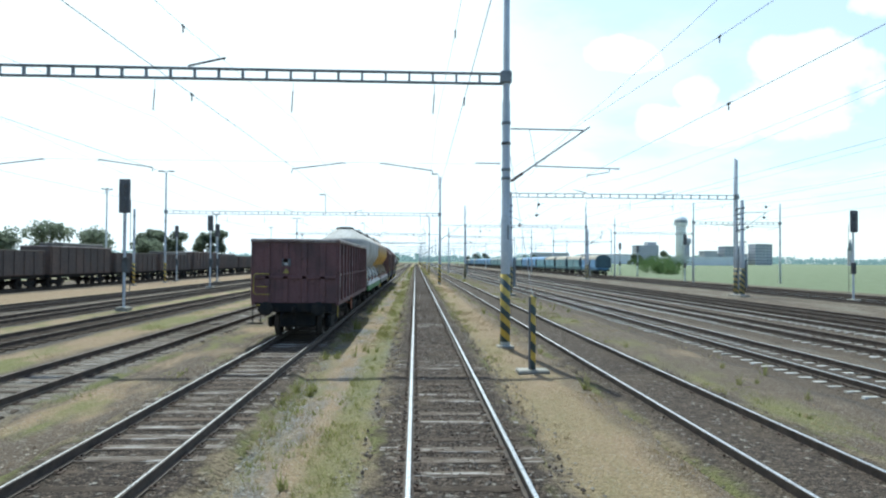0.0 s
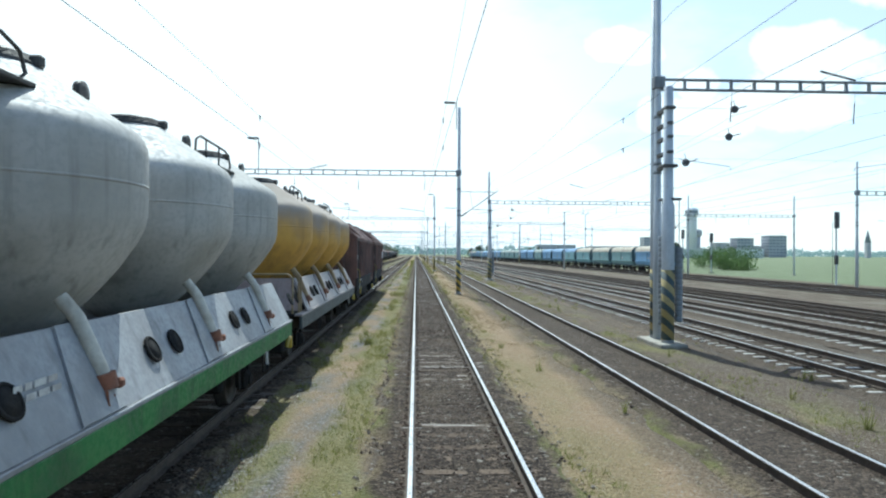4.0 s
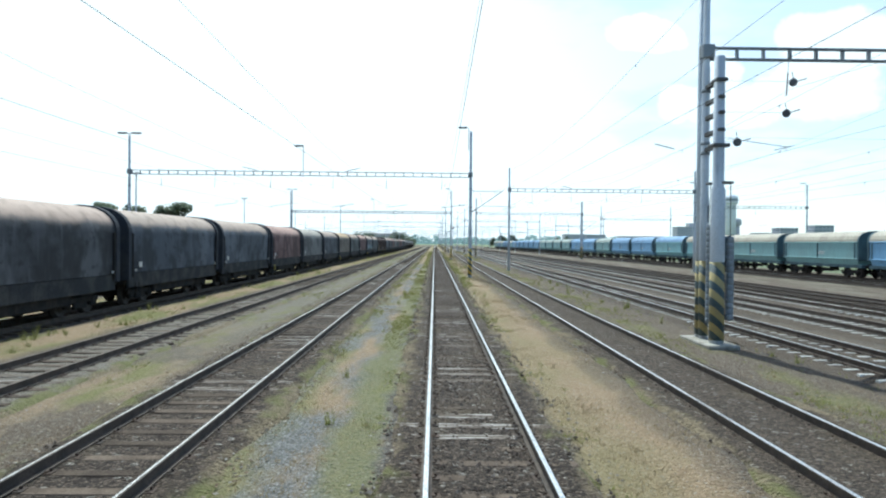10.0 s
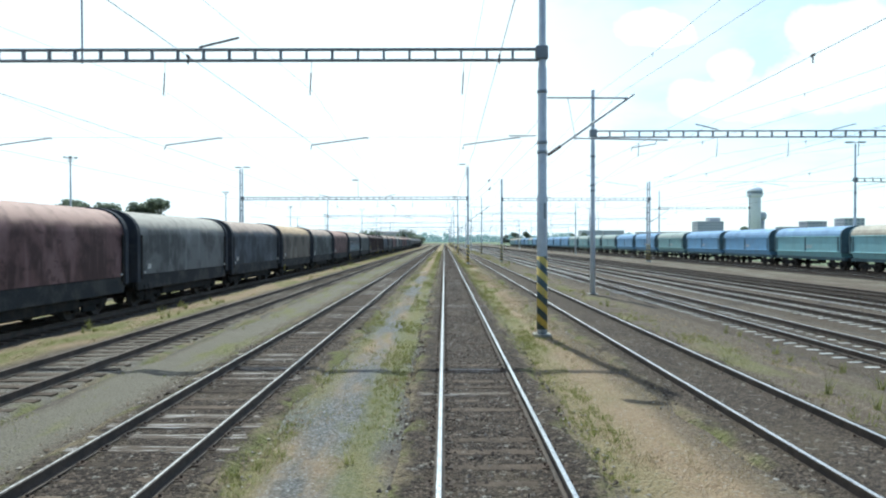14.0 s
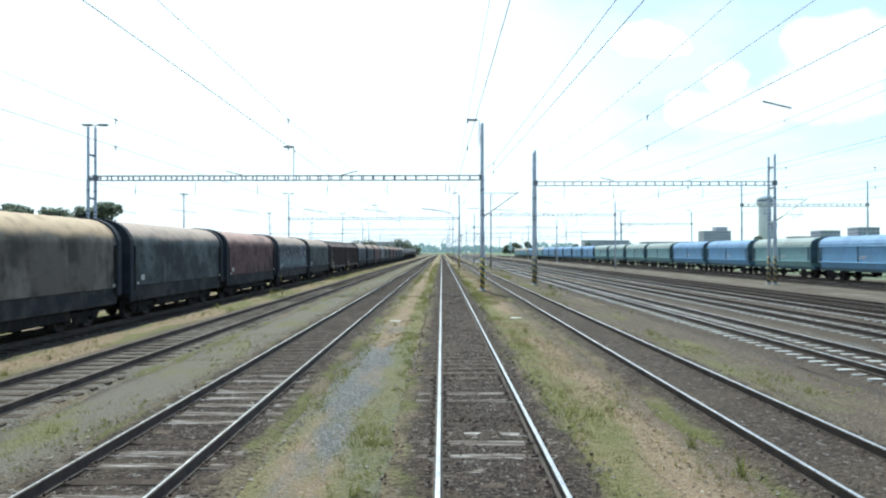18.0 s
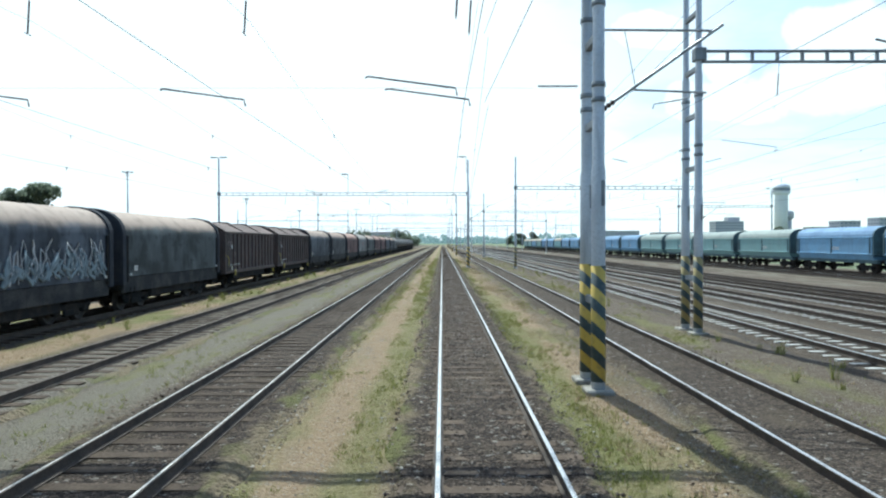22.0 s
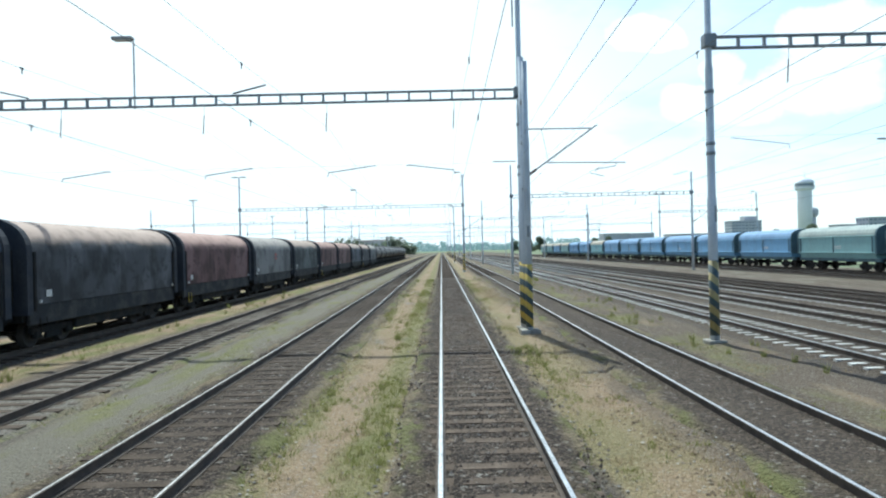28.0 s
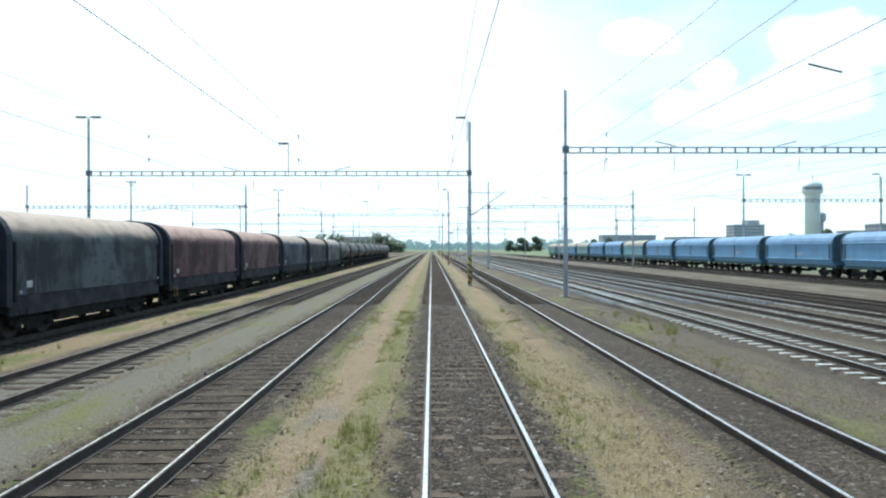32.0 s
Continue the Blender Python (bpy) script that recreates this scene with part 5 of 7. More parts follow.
# --- high-sided open wagon
def open_wagon(x, ya, yb):
    L = yb - ya
    h = L / 2
    w = thing("open_wagon", (x, (ya + yb) / 2, L1Z), "dark oxide red high-sided open wagon, rust stained, on the siding", "wagon", "wagons on the siding")
    z0, z1 = 1.22, 3.36
    part("floor", Build().box((0, 0, z0 + 0.04), (2.8, L - 0.1, 0.07), 0.01), M["under"], w)
    rib_hi = Build().box((0, 0, 0), (0.10, 0.14, z1 - z0 - 0.06), 0.02).mesh("side_rib", M["maroon"])
    for s in (-1, 1):
        part("side_wall", Build().box((s * 1.42, 0, (z0 + z1) / 2), (0.05, L - 0.04, z1 - z0), 0.008), M["maroon"], w)
        part("top_rail", Build().box((s * 1.46, 0, z1 + 0.01), (0.17, L + 0.02, 0.13), 0.03), M["maroon_rim"], w, "scuffed paler top rail")
        part("waist_rail", Build().box((s * 1.46, 0, 2.18), (0.05, L - 0.1, 0.10), 0.015), M["maroon"], w)
        part("lower_rail", Build().box((s * 1.45, 0, z0 - 0.02), (0.10, L - 0.06, 0.16), 0.02), M["maroon"], w)
        for k in range(12):
            part("side_rib", rib_hi, None, w, "", (s * 1.475, -h + 0.12 + k * (L - 0.24) / 11, (z0 + z1) / 2))
        # end wall
        part("end_wall", Build().box((0, s * (h - 0.03), (z0 + z1) / 2), (2.84, 0.05, z1 - z0), 0.008), M["maroon"], w)
        part("end_rail", Build().box((0, s * h, z1 + 0.01), (3.06, 0.15, 0.13), 0.03), M["maroon_rim"], w)
        for q in (-0.95, -0.32, 0.32, 0.95):
            part("end_rib", Build().box((q, s * (h + 0.02), (z0 + z1) / 2 - 0.02), (0.18, 0.07, z1 - z0 - 0.1), 0.025), M["maroon"], w)
        for zz in (2.1,):
            part("end_waist", Build().box((0, s * (h + 0.02), zz), (2.8, 0.07, 0.12), 0.02), M["maroon"], w)
    part("handrail", Build().path([(-0.85, -h - 0.14, 2.22), (-1.32, -h - 0.16, 2.22), (-1.38, -h - 0.16, 2.16), (-1.38, -h - 0.16, 1.58),
                                   (-1.32, -h - 0.16, 1.52), (-0.85, -h - 0.14, 1.52)], 0.022), M["yellow"], w, "chipped yellow shunter's handrail")
    for zz in (1.78, 1.15):
        part("step", Build().box((-1.1, -h - 0.13, zz), (0.36, 0.12, 0.03), 0.01), M["yellow"], w)
    part("hanging_step", Build().rod((-1.46, -h + 0.1, 1.15), (-1.46, -h + 0.1, 0.52), 0.018).rod((-1.2, -h + 0.1, 1.15), (-1.2, -h + 0.1, 0.52), 0.018).box((-1.36, -h + 0.08, 0.50), (0.5, 0.24, 0.04), 0.01), M["under"], w)
    part("end_plate", Build().box((-0.3, -h - 0.045, 2.62), (0.30, 0.02, 0.26), 0.006), M["signal_black"], w)
    part("notice", Build().box((-0.3, -h - 0.06, 2.56), (0.12, 0.006, 0.09)), M["white_mark"], w)
    part("warning_plate", Build().add([(-0.42, -h - 0.06, 2.24), (-0.18, -h - 0.06, 2.24), (-0.30, -h - 0.06, 2.42)], [(0, 1, 2)]), M["yellow"], w)
    bars(w, 1.452, -h + 0.75, 2.16, 4, 4, 0.13, 0.075, M["stencil"])
    bars(w, 1.452, -h + 4.35, 2.16, 4, 4, 0.13, 0.05, M["stencil"])
    bars(w, 1.452, -h + 5.45, 2.10, 5, 2, 0.16, 0.04, M["stencil"])
    bars(w, 1.452, -h + 4.25, 1.62, 4, 2, 0.12, 0.04, M["stencil"])
    bars(w, 1.452, -h + 0.35, 1.30, 1, 7, 0.10, 0.05, M["stencil"])
    part("emblem", Build().box((1.453, -h + 5.60, 2.56), (0.006, 0.16, 0.17)).box((1.453, -h + 5.80, 2.56), (0.006, 0.12, 0.05)), M["stencil"], w, "pale operator's emblem on the side")
    part("tare_plate", Build().lathe([(0.12, -0.003), (0.12, 0.003)], (1.46, -h + 0.40, 1.72), "x", 16), M["stencil"], w)
    part("hand_wheel", Build().path([(1.52, -h + 4.4 + 0.26 * math.cos(a), 0.98 + 0.26 * math.sin(a)) for a in np.linspace(0, 2 * math.pi, 17)], 0.018)
         .rod((1.52, -h + 4.14, 0.98), (1.52, -h + 4.66, 0.98), 0.014).rod((1.52, -h + 4.4, 0.72), (1.52, -h + 4.4, 1.24), 0.014)
         .rod((1.3, -h + 4.4, 0.98), (1.52, -h + 4.4, 0.98), 0.02), M["valve_red"], w, "faded red brake handwheel")
    part("uncoupler", Build().rod((1.44, -h + 0.4, 1.12), (1.44, -h + 0.4, 0.72), 0.02), M["yellow"], w)
    running_gear(w, L - 0.05, True, M["under"], tray=True)
    return w


# --- powder silo wagon with four round tanks
TANK = [(0.4, 1.70), (0.62, 1.90), (0.90, 2.17), (1.14, 2.45), (1.32, 2.72), (1.395, 2.87), (1.425, 3.0), (1.43, 3.30), (1.43, 3.60), (1.42, 3.70), (1.385, 3.79),
        (1.31, 3.87), (1.20, 3.94), (0.85, 4.17), (0.55, 4.37), (0.43, 4.45)]


def silo_wagon(x, ya, yb, first, tank_mat, sill, panel, pipe, label, off):
    L = yb - ya
    mid = (ya + yb) / 2
    h = L / 2
    w = thing("silo_wagon", (x, mid, L1Z), label, "wagon", "wagons on the siding")
    tank_me = Build().lathe(TANK, n=40).mesh("tank", tank_mat)
    hatch_me = Build().lathe([(0.38, 4.40), (0.46, 4.41), (0.46, 4.47), (0.42, 4.48), (0.42, 4.53), (0.34, 4.57), (0.05, 4.59)], n=20)\
        .box((0.44, 0.0, 4.48), (0.16, 0.10, 0.12), 0.02).box((-0.44, 0.0, 4.48), (0.16, 0.10, 0.12), 0.02).mesh("hatch", M["hatch"])
    eye_me = Build().lathe([(0.07, -0.03), (0.13, -0.03), (0.13, 0.03), (0.07, 0.03)], axis="x", n=14).box((0, 0, -0.12), (0.05, 0.1, 0.14), 0.01).mesh("lifting_eye", M["hatch"])
    pipe_me = Build().path([(1.02, 0, 2.24), (1.16, 0.02, 2.06), (1.34, 0.06, 1.62), (1.37, 0.07, 1.52)], 0.068, 12).mesh("discharge_pipe", pipe)
    valve_me = Build().rod((1.37, 0.07, 1.56), (1.40, 0.08, 1.42), 0.10, n=12).box((1.44, 0.16, 1.46), (0.14, 0.10, 0.09), 0.02)\
        .path([(1.44, -0.02, 1.42), (1.47, -0.05, 1.30), (1.46, 0.06, 1.26), (1.44, 0.12, 1.36)], 0.014).mesh("valve", M["valve_red"])
    gusset_me = Build().add([(1.505, -0.55, 1.24), (1.505, 0.28, 1.24), (1.12, 0.10, 2.02), (1.12, -0.28, 2.02),
                             (1.485, -0.55, 1.22), (1.485, 0.28, 1.22), (1.10, 0.10, 2.0), (1.10, -0.28, 2.0)],
                            [(0, 1, 2, 3), (4, 7, 6, 5), (0, 4, 5, 1), (1, 5, 6, 2), (2, 6, 7, 3), (3, 7, 4, 0)]).mesh("gusset", panel)
    # solid dark discs stand in for the shade inside the panel openings
    hole_me = Build().lathe([(0.15, -0.012), (0.15, 0.012), (0.12, 0.016), (0.12, -0.012)], axis="x", n=18).lathe([(0.13, 0.0), (0.13, 0.010)], axis="x", n=18)\
        .mesh("hole_disc", M["under"])
    for k in range(4):
        cy = first + 3.21 * k - mid
        t = part("tank", tank_me, None, w, "", (0, cy, 0))
        part("seam", Build().lathe([(1.432, 3.285), (1.437, 3.30), (1.432, 3.315)], n=40), tank_mat, t)
        part("hatch", hatch_me, None, t, "dark bolted hatch")
        e = part("lifting_eye", eye_me, None, t, "", (0.62, 0.52, 4.30))
        for s in (-1, 1):
            o = part("discharge_pipe", pipe_me, None, w, "", (0, cy + off if s > 0 else cy - off, 0))
            v = part("valve", valve_me, None, w, "faded red valve", (0, cy + off if s > 0 else cy - off, 0))
            g = part("gusset", gusset_me, None, w, "", (0, cy + off if s > 0 else cy - off, 0))
            if s < 0:
                for ob in (o, v, g):
                    ob.rotation_euler = (0, 0, math.pi)
        for q in (-1.55, -0.88):
            o = part("hole_disc", hole_me, None, w, "dark disc in place of a shaded opening", (1.335, cy + off - 0.38 + q, 1.60))
            o.rotation_euler = (0, -radians(26.5), 0)
        if k in (1, 3):
            cy -= 1.6
            rail = Build().path([(0.72, cy - 0.85, 4.12), (0.72, cy - 0.98, 4.20), (0.72, cy - 0.95, 4.40), (0.72, cy - 0.75, 4.48), (0.72, cy + 0.60, 4.45),
                                 (0.72, cy + 0.86, 4.37), (0.72, cy + 0.95, 4.20), (0.72, cy + 0.85, 4.12)], 0.019, 8)
            for yy in (-0.45, 0.25):
                rail.rod((0.72, cy + yy, 4.10), (0.72, cy + yy, 4.46), 0.015)
            part("hatch_rail", rail, M["hatch"], w, "bent tube guard rail at the walkway")
            part("walkway", Build().box((0.62, cy, 4.10), (0.34, 2.0, 0.04), 0.008), M["hatch"], w)
    # sloped side panels of the frame
    for s in (-1, 1):
        b = Build().extrude([(s * 1.49, 1.22), (s * 1.10, 2.0), (s * 1.06, 2.0), (s * 1.45, 1.2)], -h + 1.15, h - 0.25)
        part("side_panel", b, panel, w)
        part("deck_edge", Build().box((s * 1.42, 0, 1.19), (0.2, L - 0.2, 0.05), 0.01), panel, w)
        part("sill_beam", Build().box((s * 1.48, 0.0, 1.02), (0.07, L - 0.3, 0.30), 0.015), sill, w, "painted side sill")
        for yy in (-h * 0.55, h * 0.6):
            part("step_iron", Build().path([(s * 1.5, yy - 0.2, 0.9), (s * 1.5, yy - 0.2, 0.58), (s * 1.5, yy + 0.2, 0.58), (s * 1.5, yy + 0.2, 0.9)], 0.018), M["under"], w)
        part("tie_eye", Build().rod((s * 1.52, h - 2.6, 0.9), (s * 1.54, h - 2.6, 0.68), 0.03, n=8), M["cream"], w)
    # end platform with its rails and sloped end sheet
    part("end_sheet", Build().add([(-1.3, -h + 0.95, 1.22), (1.3, -h + 0.95, 1.22), (1.05, -h + 1.3, 2.0), (-1.05, -h + 1.3, 2.0),
                                   (-1.3, -h + 1.0, 1.22), (1.3, -h + 1.0, 1.22), (1.05, -h + 1.35, 2.0), (-1.05, -h + 1.35, 2.0)],
                                  [(0, 1, 2, 3), (4, 7, 6, 5), (0, 4, 5, 1), (1, 5, 6, 2), (2, 6, 7, 3), (3, 7, 4, 0)]), M["sheet_rose"], w, "grimy rose grey end sheet")
    part("platform", Build().box((0, -h + 0.5, 1.2), (2.7, 0.95, 0.06), 0.01), M["under"], w)
    part("platform_rail", Build().path([(-1.3, -h + 0.08, 1.2), (-1.3, -h + 0.08, 2.05), (-1.2, -h + 0.08, 2.14), (1.2, -h + 0.08, 2.14), (1.3, -h + 0.08, 2.05),
                                        (1.3, -h + 0.08, 1.2)], 0.024).rod((1.36, -h + 0.85, 1.2), (1.36, -h + 0.85, 2.05), 0.024)
         .rod((1.36, -h + 0.55, 1.2), (1.36, -h + 0.55, 2.05), 0.024), M["pipe_ochre"], w, "dull cream end platform rail")
    bars(w, 1.325, first + 3.05 - mid - 1.65, 1.66, 3, 4, 0.14, 0.05, label="faded stencil marks on the frame")
    part("end_box", Build().box((1.30, h - 0.55, 0.78), (0.34, 0.5, 0.40), 0.05), M["under"], w)
    part("lever", Build().path([(1.50, h - 0.62, 0.70), (1.52, h - 0.60, 0.86), (1.52, h - 0.38, 0.88), (1.52, h - 0.34, 0.66)], 0.045), M["yellow"], w, "yellow changeover lever")
    # the tanks and their frame ride a little above the sole bars
    for ob in w.children:
        ob.location.z += 0.10
    running_gear(w, L, False, M["under"], tray=True)
    return w


# --- hopper wagon with a hinged, corrugated roof
def hopper_wagon(x, ya, yb, label, graffiti=False, group="wagons on the siding", detail=True):
    steel, roof = (M["hopper_brown"], M["roof_brown"]) if detail else (M["hopper_dark"], M["roof_dark"])
    L = yb - ya
    h = L / 2
    w = thing("covered_hopper", (x, (ya + yb) / 2, L1Z if detail else 0), label, "wagon", group)
    z0, z1, zt = (1.28, 3.34, 4.26) if detail else (1.10, 3.36, 3.98)
    for s in (-1, 1):
        part("side_wall", Build().box((s * 1.41, 0, (z0 + z1) / 2), (0.06, L - 0.02, z1 - z0), 0.01), steel, w)
        part("roof_edge", Build().box((s * 1.46, 0, z1 + 0.02), (0.13, L + 0.02, 0.16), 0.03), steel, w)
        if detail:
            part("lower_chord", Build().box((s * 1.45, h * 0.79, z0 - 0.02), (0.14, h * 0.41, 0.22), 0.02), M["rust_chord"], w)
            part("sole_bar", Build().box((s * 1.50, -h * 0.21, 1.30), (0.10, h * 1.57, 0.50), 0.02).box((s * 1.51, -h * 0.21, 1.57), (0.16, h * 1.57, 0.05), 0.01), M["grimy_sill"], w, "sooty dark sole bar")
        else:
            part("lower_chord", Build().box((s * 1.45, 0, z0 - 0.02), (0.14, L - 0.02, 0.22), 0.02), steel, w)
        # roof flap, pressed into corrugations that run down its slope
        n = int(L / 0.055)
        vs, fs = [], []
        for k in range(n + 1):
            y = -h + 0.06 + (L - 0.12) * k / n
            up = (0.055 if detail else 0.012) if k % 4 in (1, 2) else 0.0
            for px, pz in ((1.50, z1 + 0.08), (1.02, z1 + 0.48 * (zt - z1) / 0.92), (0.46, zt), (0.0, zt + 0.03)):
                vs.append((s * (px + up * 0.6), y, pz + up * 0.8 - (0.12 if detail and y < -h * 0.36 and px < 1.4 else 0)))
        for k in range(n):
            for j in range(3):
                fs.append((k * 4 + j, k * 4 + j + 1, k * 4 + j + 5, k * 4 + j + 4))
        part("roof_flap", Build().add(vs, fs), roof, w, "corrugated rusty roof flap")
        for yy in (-h + 0.03, -h * 0.36, h * 0.30, h - 0.03):
            part("roof_arch", Build().beam((s * 1.53, yy, z1 + 0.06), (s * 0.48, yy, zt + 0.06), 0.09, 0.10).beam((s * 0.48, yy, zt + 0.06), (0, yy, zt + 0.07), 0.09, 0.1),
                 steel, w)
        # end wall in the roof's outline
        prof = [(-1.42, z0 - 0.1), (1.42, z0 - 0.1), (1.42, z1), (0.46, zt - 0.02), (-0.46, zt - 0.02), (-1.42, z1)]
        part("end_wall", Build().extrude(prof, s * (h - 0.05), s * (h - 0.0)), steel, w)
        for q in (-0.9, -0.3, 0.3, 0.9):
            part("end_rib", Build().box((q, s * (h + 0.03), 2.3), (0.12, 0.10, 2.0), 0.02), steel, w)
    rib = Build().box((0, 0, 0), (0.09, 0.10, z1 - z0), 0.02).mesh("side_rib", steel)
    n = 28 if detail else 14
    skip = range(1, int(n * 0.2) + 1)
    for s in (-1, 1):
        for k in range(n + 1):
            if k in skip and s > 0:
                continue
            part("side_rib", rib, None, w, "", (s * 1.475, -h + 0.08 + k * (L - 0.16) / n, (z0 + z1) / 2))
    if skip:
        ys = -h + 0.08 + (skip[0] - 0.4) * (L - 0.16) / n
        part("side_rib", rib, None, w, "", (1.475, ys + 1.15, (z0 + z1) / 2))
        bars(w, 1.445, ys + 0.20, 2.82, 2, 7, 0.11, 0.085, M["faded_mark"])
        bars(w, 1.445, ys + 0.35, 2.45, 5, 2, 0.12, 0.035, M["faded_mark"])
        bars(w, 1.445, ys + 1.35, 2.2, 3, 3, 0.11, 0.06, M["faded_mark"])
        part("data_plate", Build().box((1.447, ys + 1.0, 2.53), (0.008, 0.34, 0.20), 0.003), M["white_mark"], w, "pale data plate")
    part("ladder", Build().rod((1.56, -h + 0.3, 1.1), (1.56, -h + 0.3, 3.3), 0.016).rod((1.56, -h + 0.62, 1.1), (1.56, -h + 0.62, 3.3), 0.016)
         .rod((1.56, -h + 0.3, 1.5), (1.56, -h + 0.62, 1.5), 0.012).rod((1.56, -h + 0.3, 1.9), (1.56, -h + 0.62, 1.9), 0.012)
         .rod((1.56, -h + 0.3, 2.3), (1.56, -h + 0.62, 2.3), 0.012).rod((1.56, -h + 0.3, 2.7), (1.56, -h + 0.62, 2.7), 0.012), M["hatch"], w)
    part("hand_grip", Build().path([(1.5, -h + 0.06, 2.02), (1.60, -h + 0.2, 2.0), (1.63, -h + 0.34, 1.92), (1.63, -h + 0.36, 1.8), (1.63, -h + 0.36, 1.40)], 0.018), M["yellow"], w, "grimy yellow hand grip")
    part("reflector", Build().lathe([(0.13, -0.02), (0.13, 0.02)], (1.54, -h + 1.88, 1.06), "x", 16).box((1.53, -h + 1.88, 0.92), (0.05, 0.18, 0.2), 0.02), M["yellow"], w, "yellow release handle")
    part("docket_holder", Build().box((1.558, -h + 1.17, 1.28), (0.01, 0.20, 0.28), 0.003), M["paper"], w, "white paper docket")
    part("discharge_chute", Build().extrude([(1.2, 1.2), (1.35, 0.62), (1.25, 0.55), (0.4, 1.0)], -h * 0.62, h * 0.62)
         .extrude([(-1.2, 1.2), (-1.35, 0.62), (-1.25, 0.55), (-0.4, 1.0)], -h * 0.62, h * 0.62), M["under"], w)
    part("white_line", Build().box((1.556, -h + 1.65, 1.50), (0.01, 1.9, 0.022)).box((1.556, -h + 1.65, 1.455), (0.01, 1.9, 0.016)), M["white_mark"], w)
    if graffiti:
        r = random.Random(8)
        b = Build()
        for row in range(3):
            pts, u = [], h - 2.0 + row * 0.1
            while u < h - 0.3:
                pts.append((1.533, u, 2.58 + (0.2 if len(pts) % 2 else -0.2) * r.uniform(0.3, 1.25)))
                u += r.uniform(0.02, 0.22)
            b.path(pts, 0.020 + 0.006 * row, 5)
        part("graffiti", b, M["white_mark"], w, "white sprayed scribble")
        b = Build().box((1.528, h - 1.68, 2.04), (0.012, 0.13, 0.46)).box((1.528, h - 1.30, 2.04), (0.012, 0.13, 0.46)).box((1.528, h - 1.49, 1.77), (0.012, 0.40, 0.13), 0.004)
        part("letter_mark", b, M["maroon_rim"], w, "chalky pale letter U")
        part("step", Build().path([(1.5, h - 0.1, 2.0), (1.62, h - 0.1, 1.9), (1.62, h - 0.1, 0.9), (1.62, h + 0.15, 0.9)], 0.018), M["hatch"], w)
    part("end_box", Build().box((1.30, h - 0.55, 0.78), (0.34, 0.5, 0.40), 0.05), M["under"], w)
    part("lever", Build().path([(1.50, h - 0.62, 0.70), (1.52, h - 0.60, 0.86), (1.52, h - 0.38, 0.88), (1.52, h - 0.34, 0.66)], 0.045), M["yellow"], w, "yellow changeover lever")
    running_gear(w, L, False, M["under"], tray=True)
    return w


# --- telescopic tarpaulin wagon
TARP = [(1.47, 1.42), (1.47, 3.06), (1.45, 3.24), (1.38, 3.46), (1.24, 3.68), (1.02, 3.87), (0.72, 4.02), (0.38, 4.10), (0.0, 4.13)]
TARP_FULL = TARP + [(-a, b) for a, b in TARP[-2::-1]]
HOOP = [(a * 1.03, b + (0.05 if b > 1.5 else -0.3)) for a, b in TARP_FULL]


def tarp_mesh(length, mat, seed):
    """The canvas: bows hold it out, it sinks a little between them."""
    n = 22
    vs, fs = [], []
    m = len(TARP_FULL)
    r = random.Random(seed)
    for k in range(n + 1):
        y = -length / 2 + length * k / n
        pull = 0.0 if k % 2 == 0 else 0.022 + r.uniform(0, 0.012)
        for a, b in TARP_FULL:
            vs.append((a * (1 - pull * 0.7), y, b - (pull if b > 3 else 0)))
    for k in range(n):
        for j in range(m - 1):
            fs.append((k * m + j, k * m + j + 1, (k + 1) * m + j + 1, (k + 1) * m + j))
    return Build().add(vs, fs, 0, True).mesh("tarpaulin", mat)


END_WALL = Build().extrude(HOOP, -0.14, 0.14).mesh("end_wall", M["hoop_black"])
END_BOX = Build().box((0, 0, 2.2), (2.2, 0.12, 1.9), 0.03).box((-0.7, 0.1, 2.2), (0.1, 0.1, 1.8), 0.02).box((0.7, 0.1, 2.2), (0.1, 0.1, 1.8), 0.02).mesh("end_stiffener", M["under"])
LOCK = Build().box((0, 0, 0), (0.05, 0.10, 0.10), 0.01).mesh("lock", M["white_mark"])
SIDE_SILL = Build().box((0, 0, 1.10), (0.14, 11.0, 0.62), 0.02).mesh("side_sill", M["grimy_sill"])
WELL = Build().box((0, 0, 0.72), (2.5, 5.2, 0.62), 0.05).box((0, 0, 0.98), (2.3, 10.6, 0.22), 0.02).mesh("load_well", M["under"])
VERTICAL = Build().box((0, 0, 2.15), (0.06, 0.12, 1.85), 0.015).mesh("guide_post", M["under"])


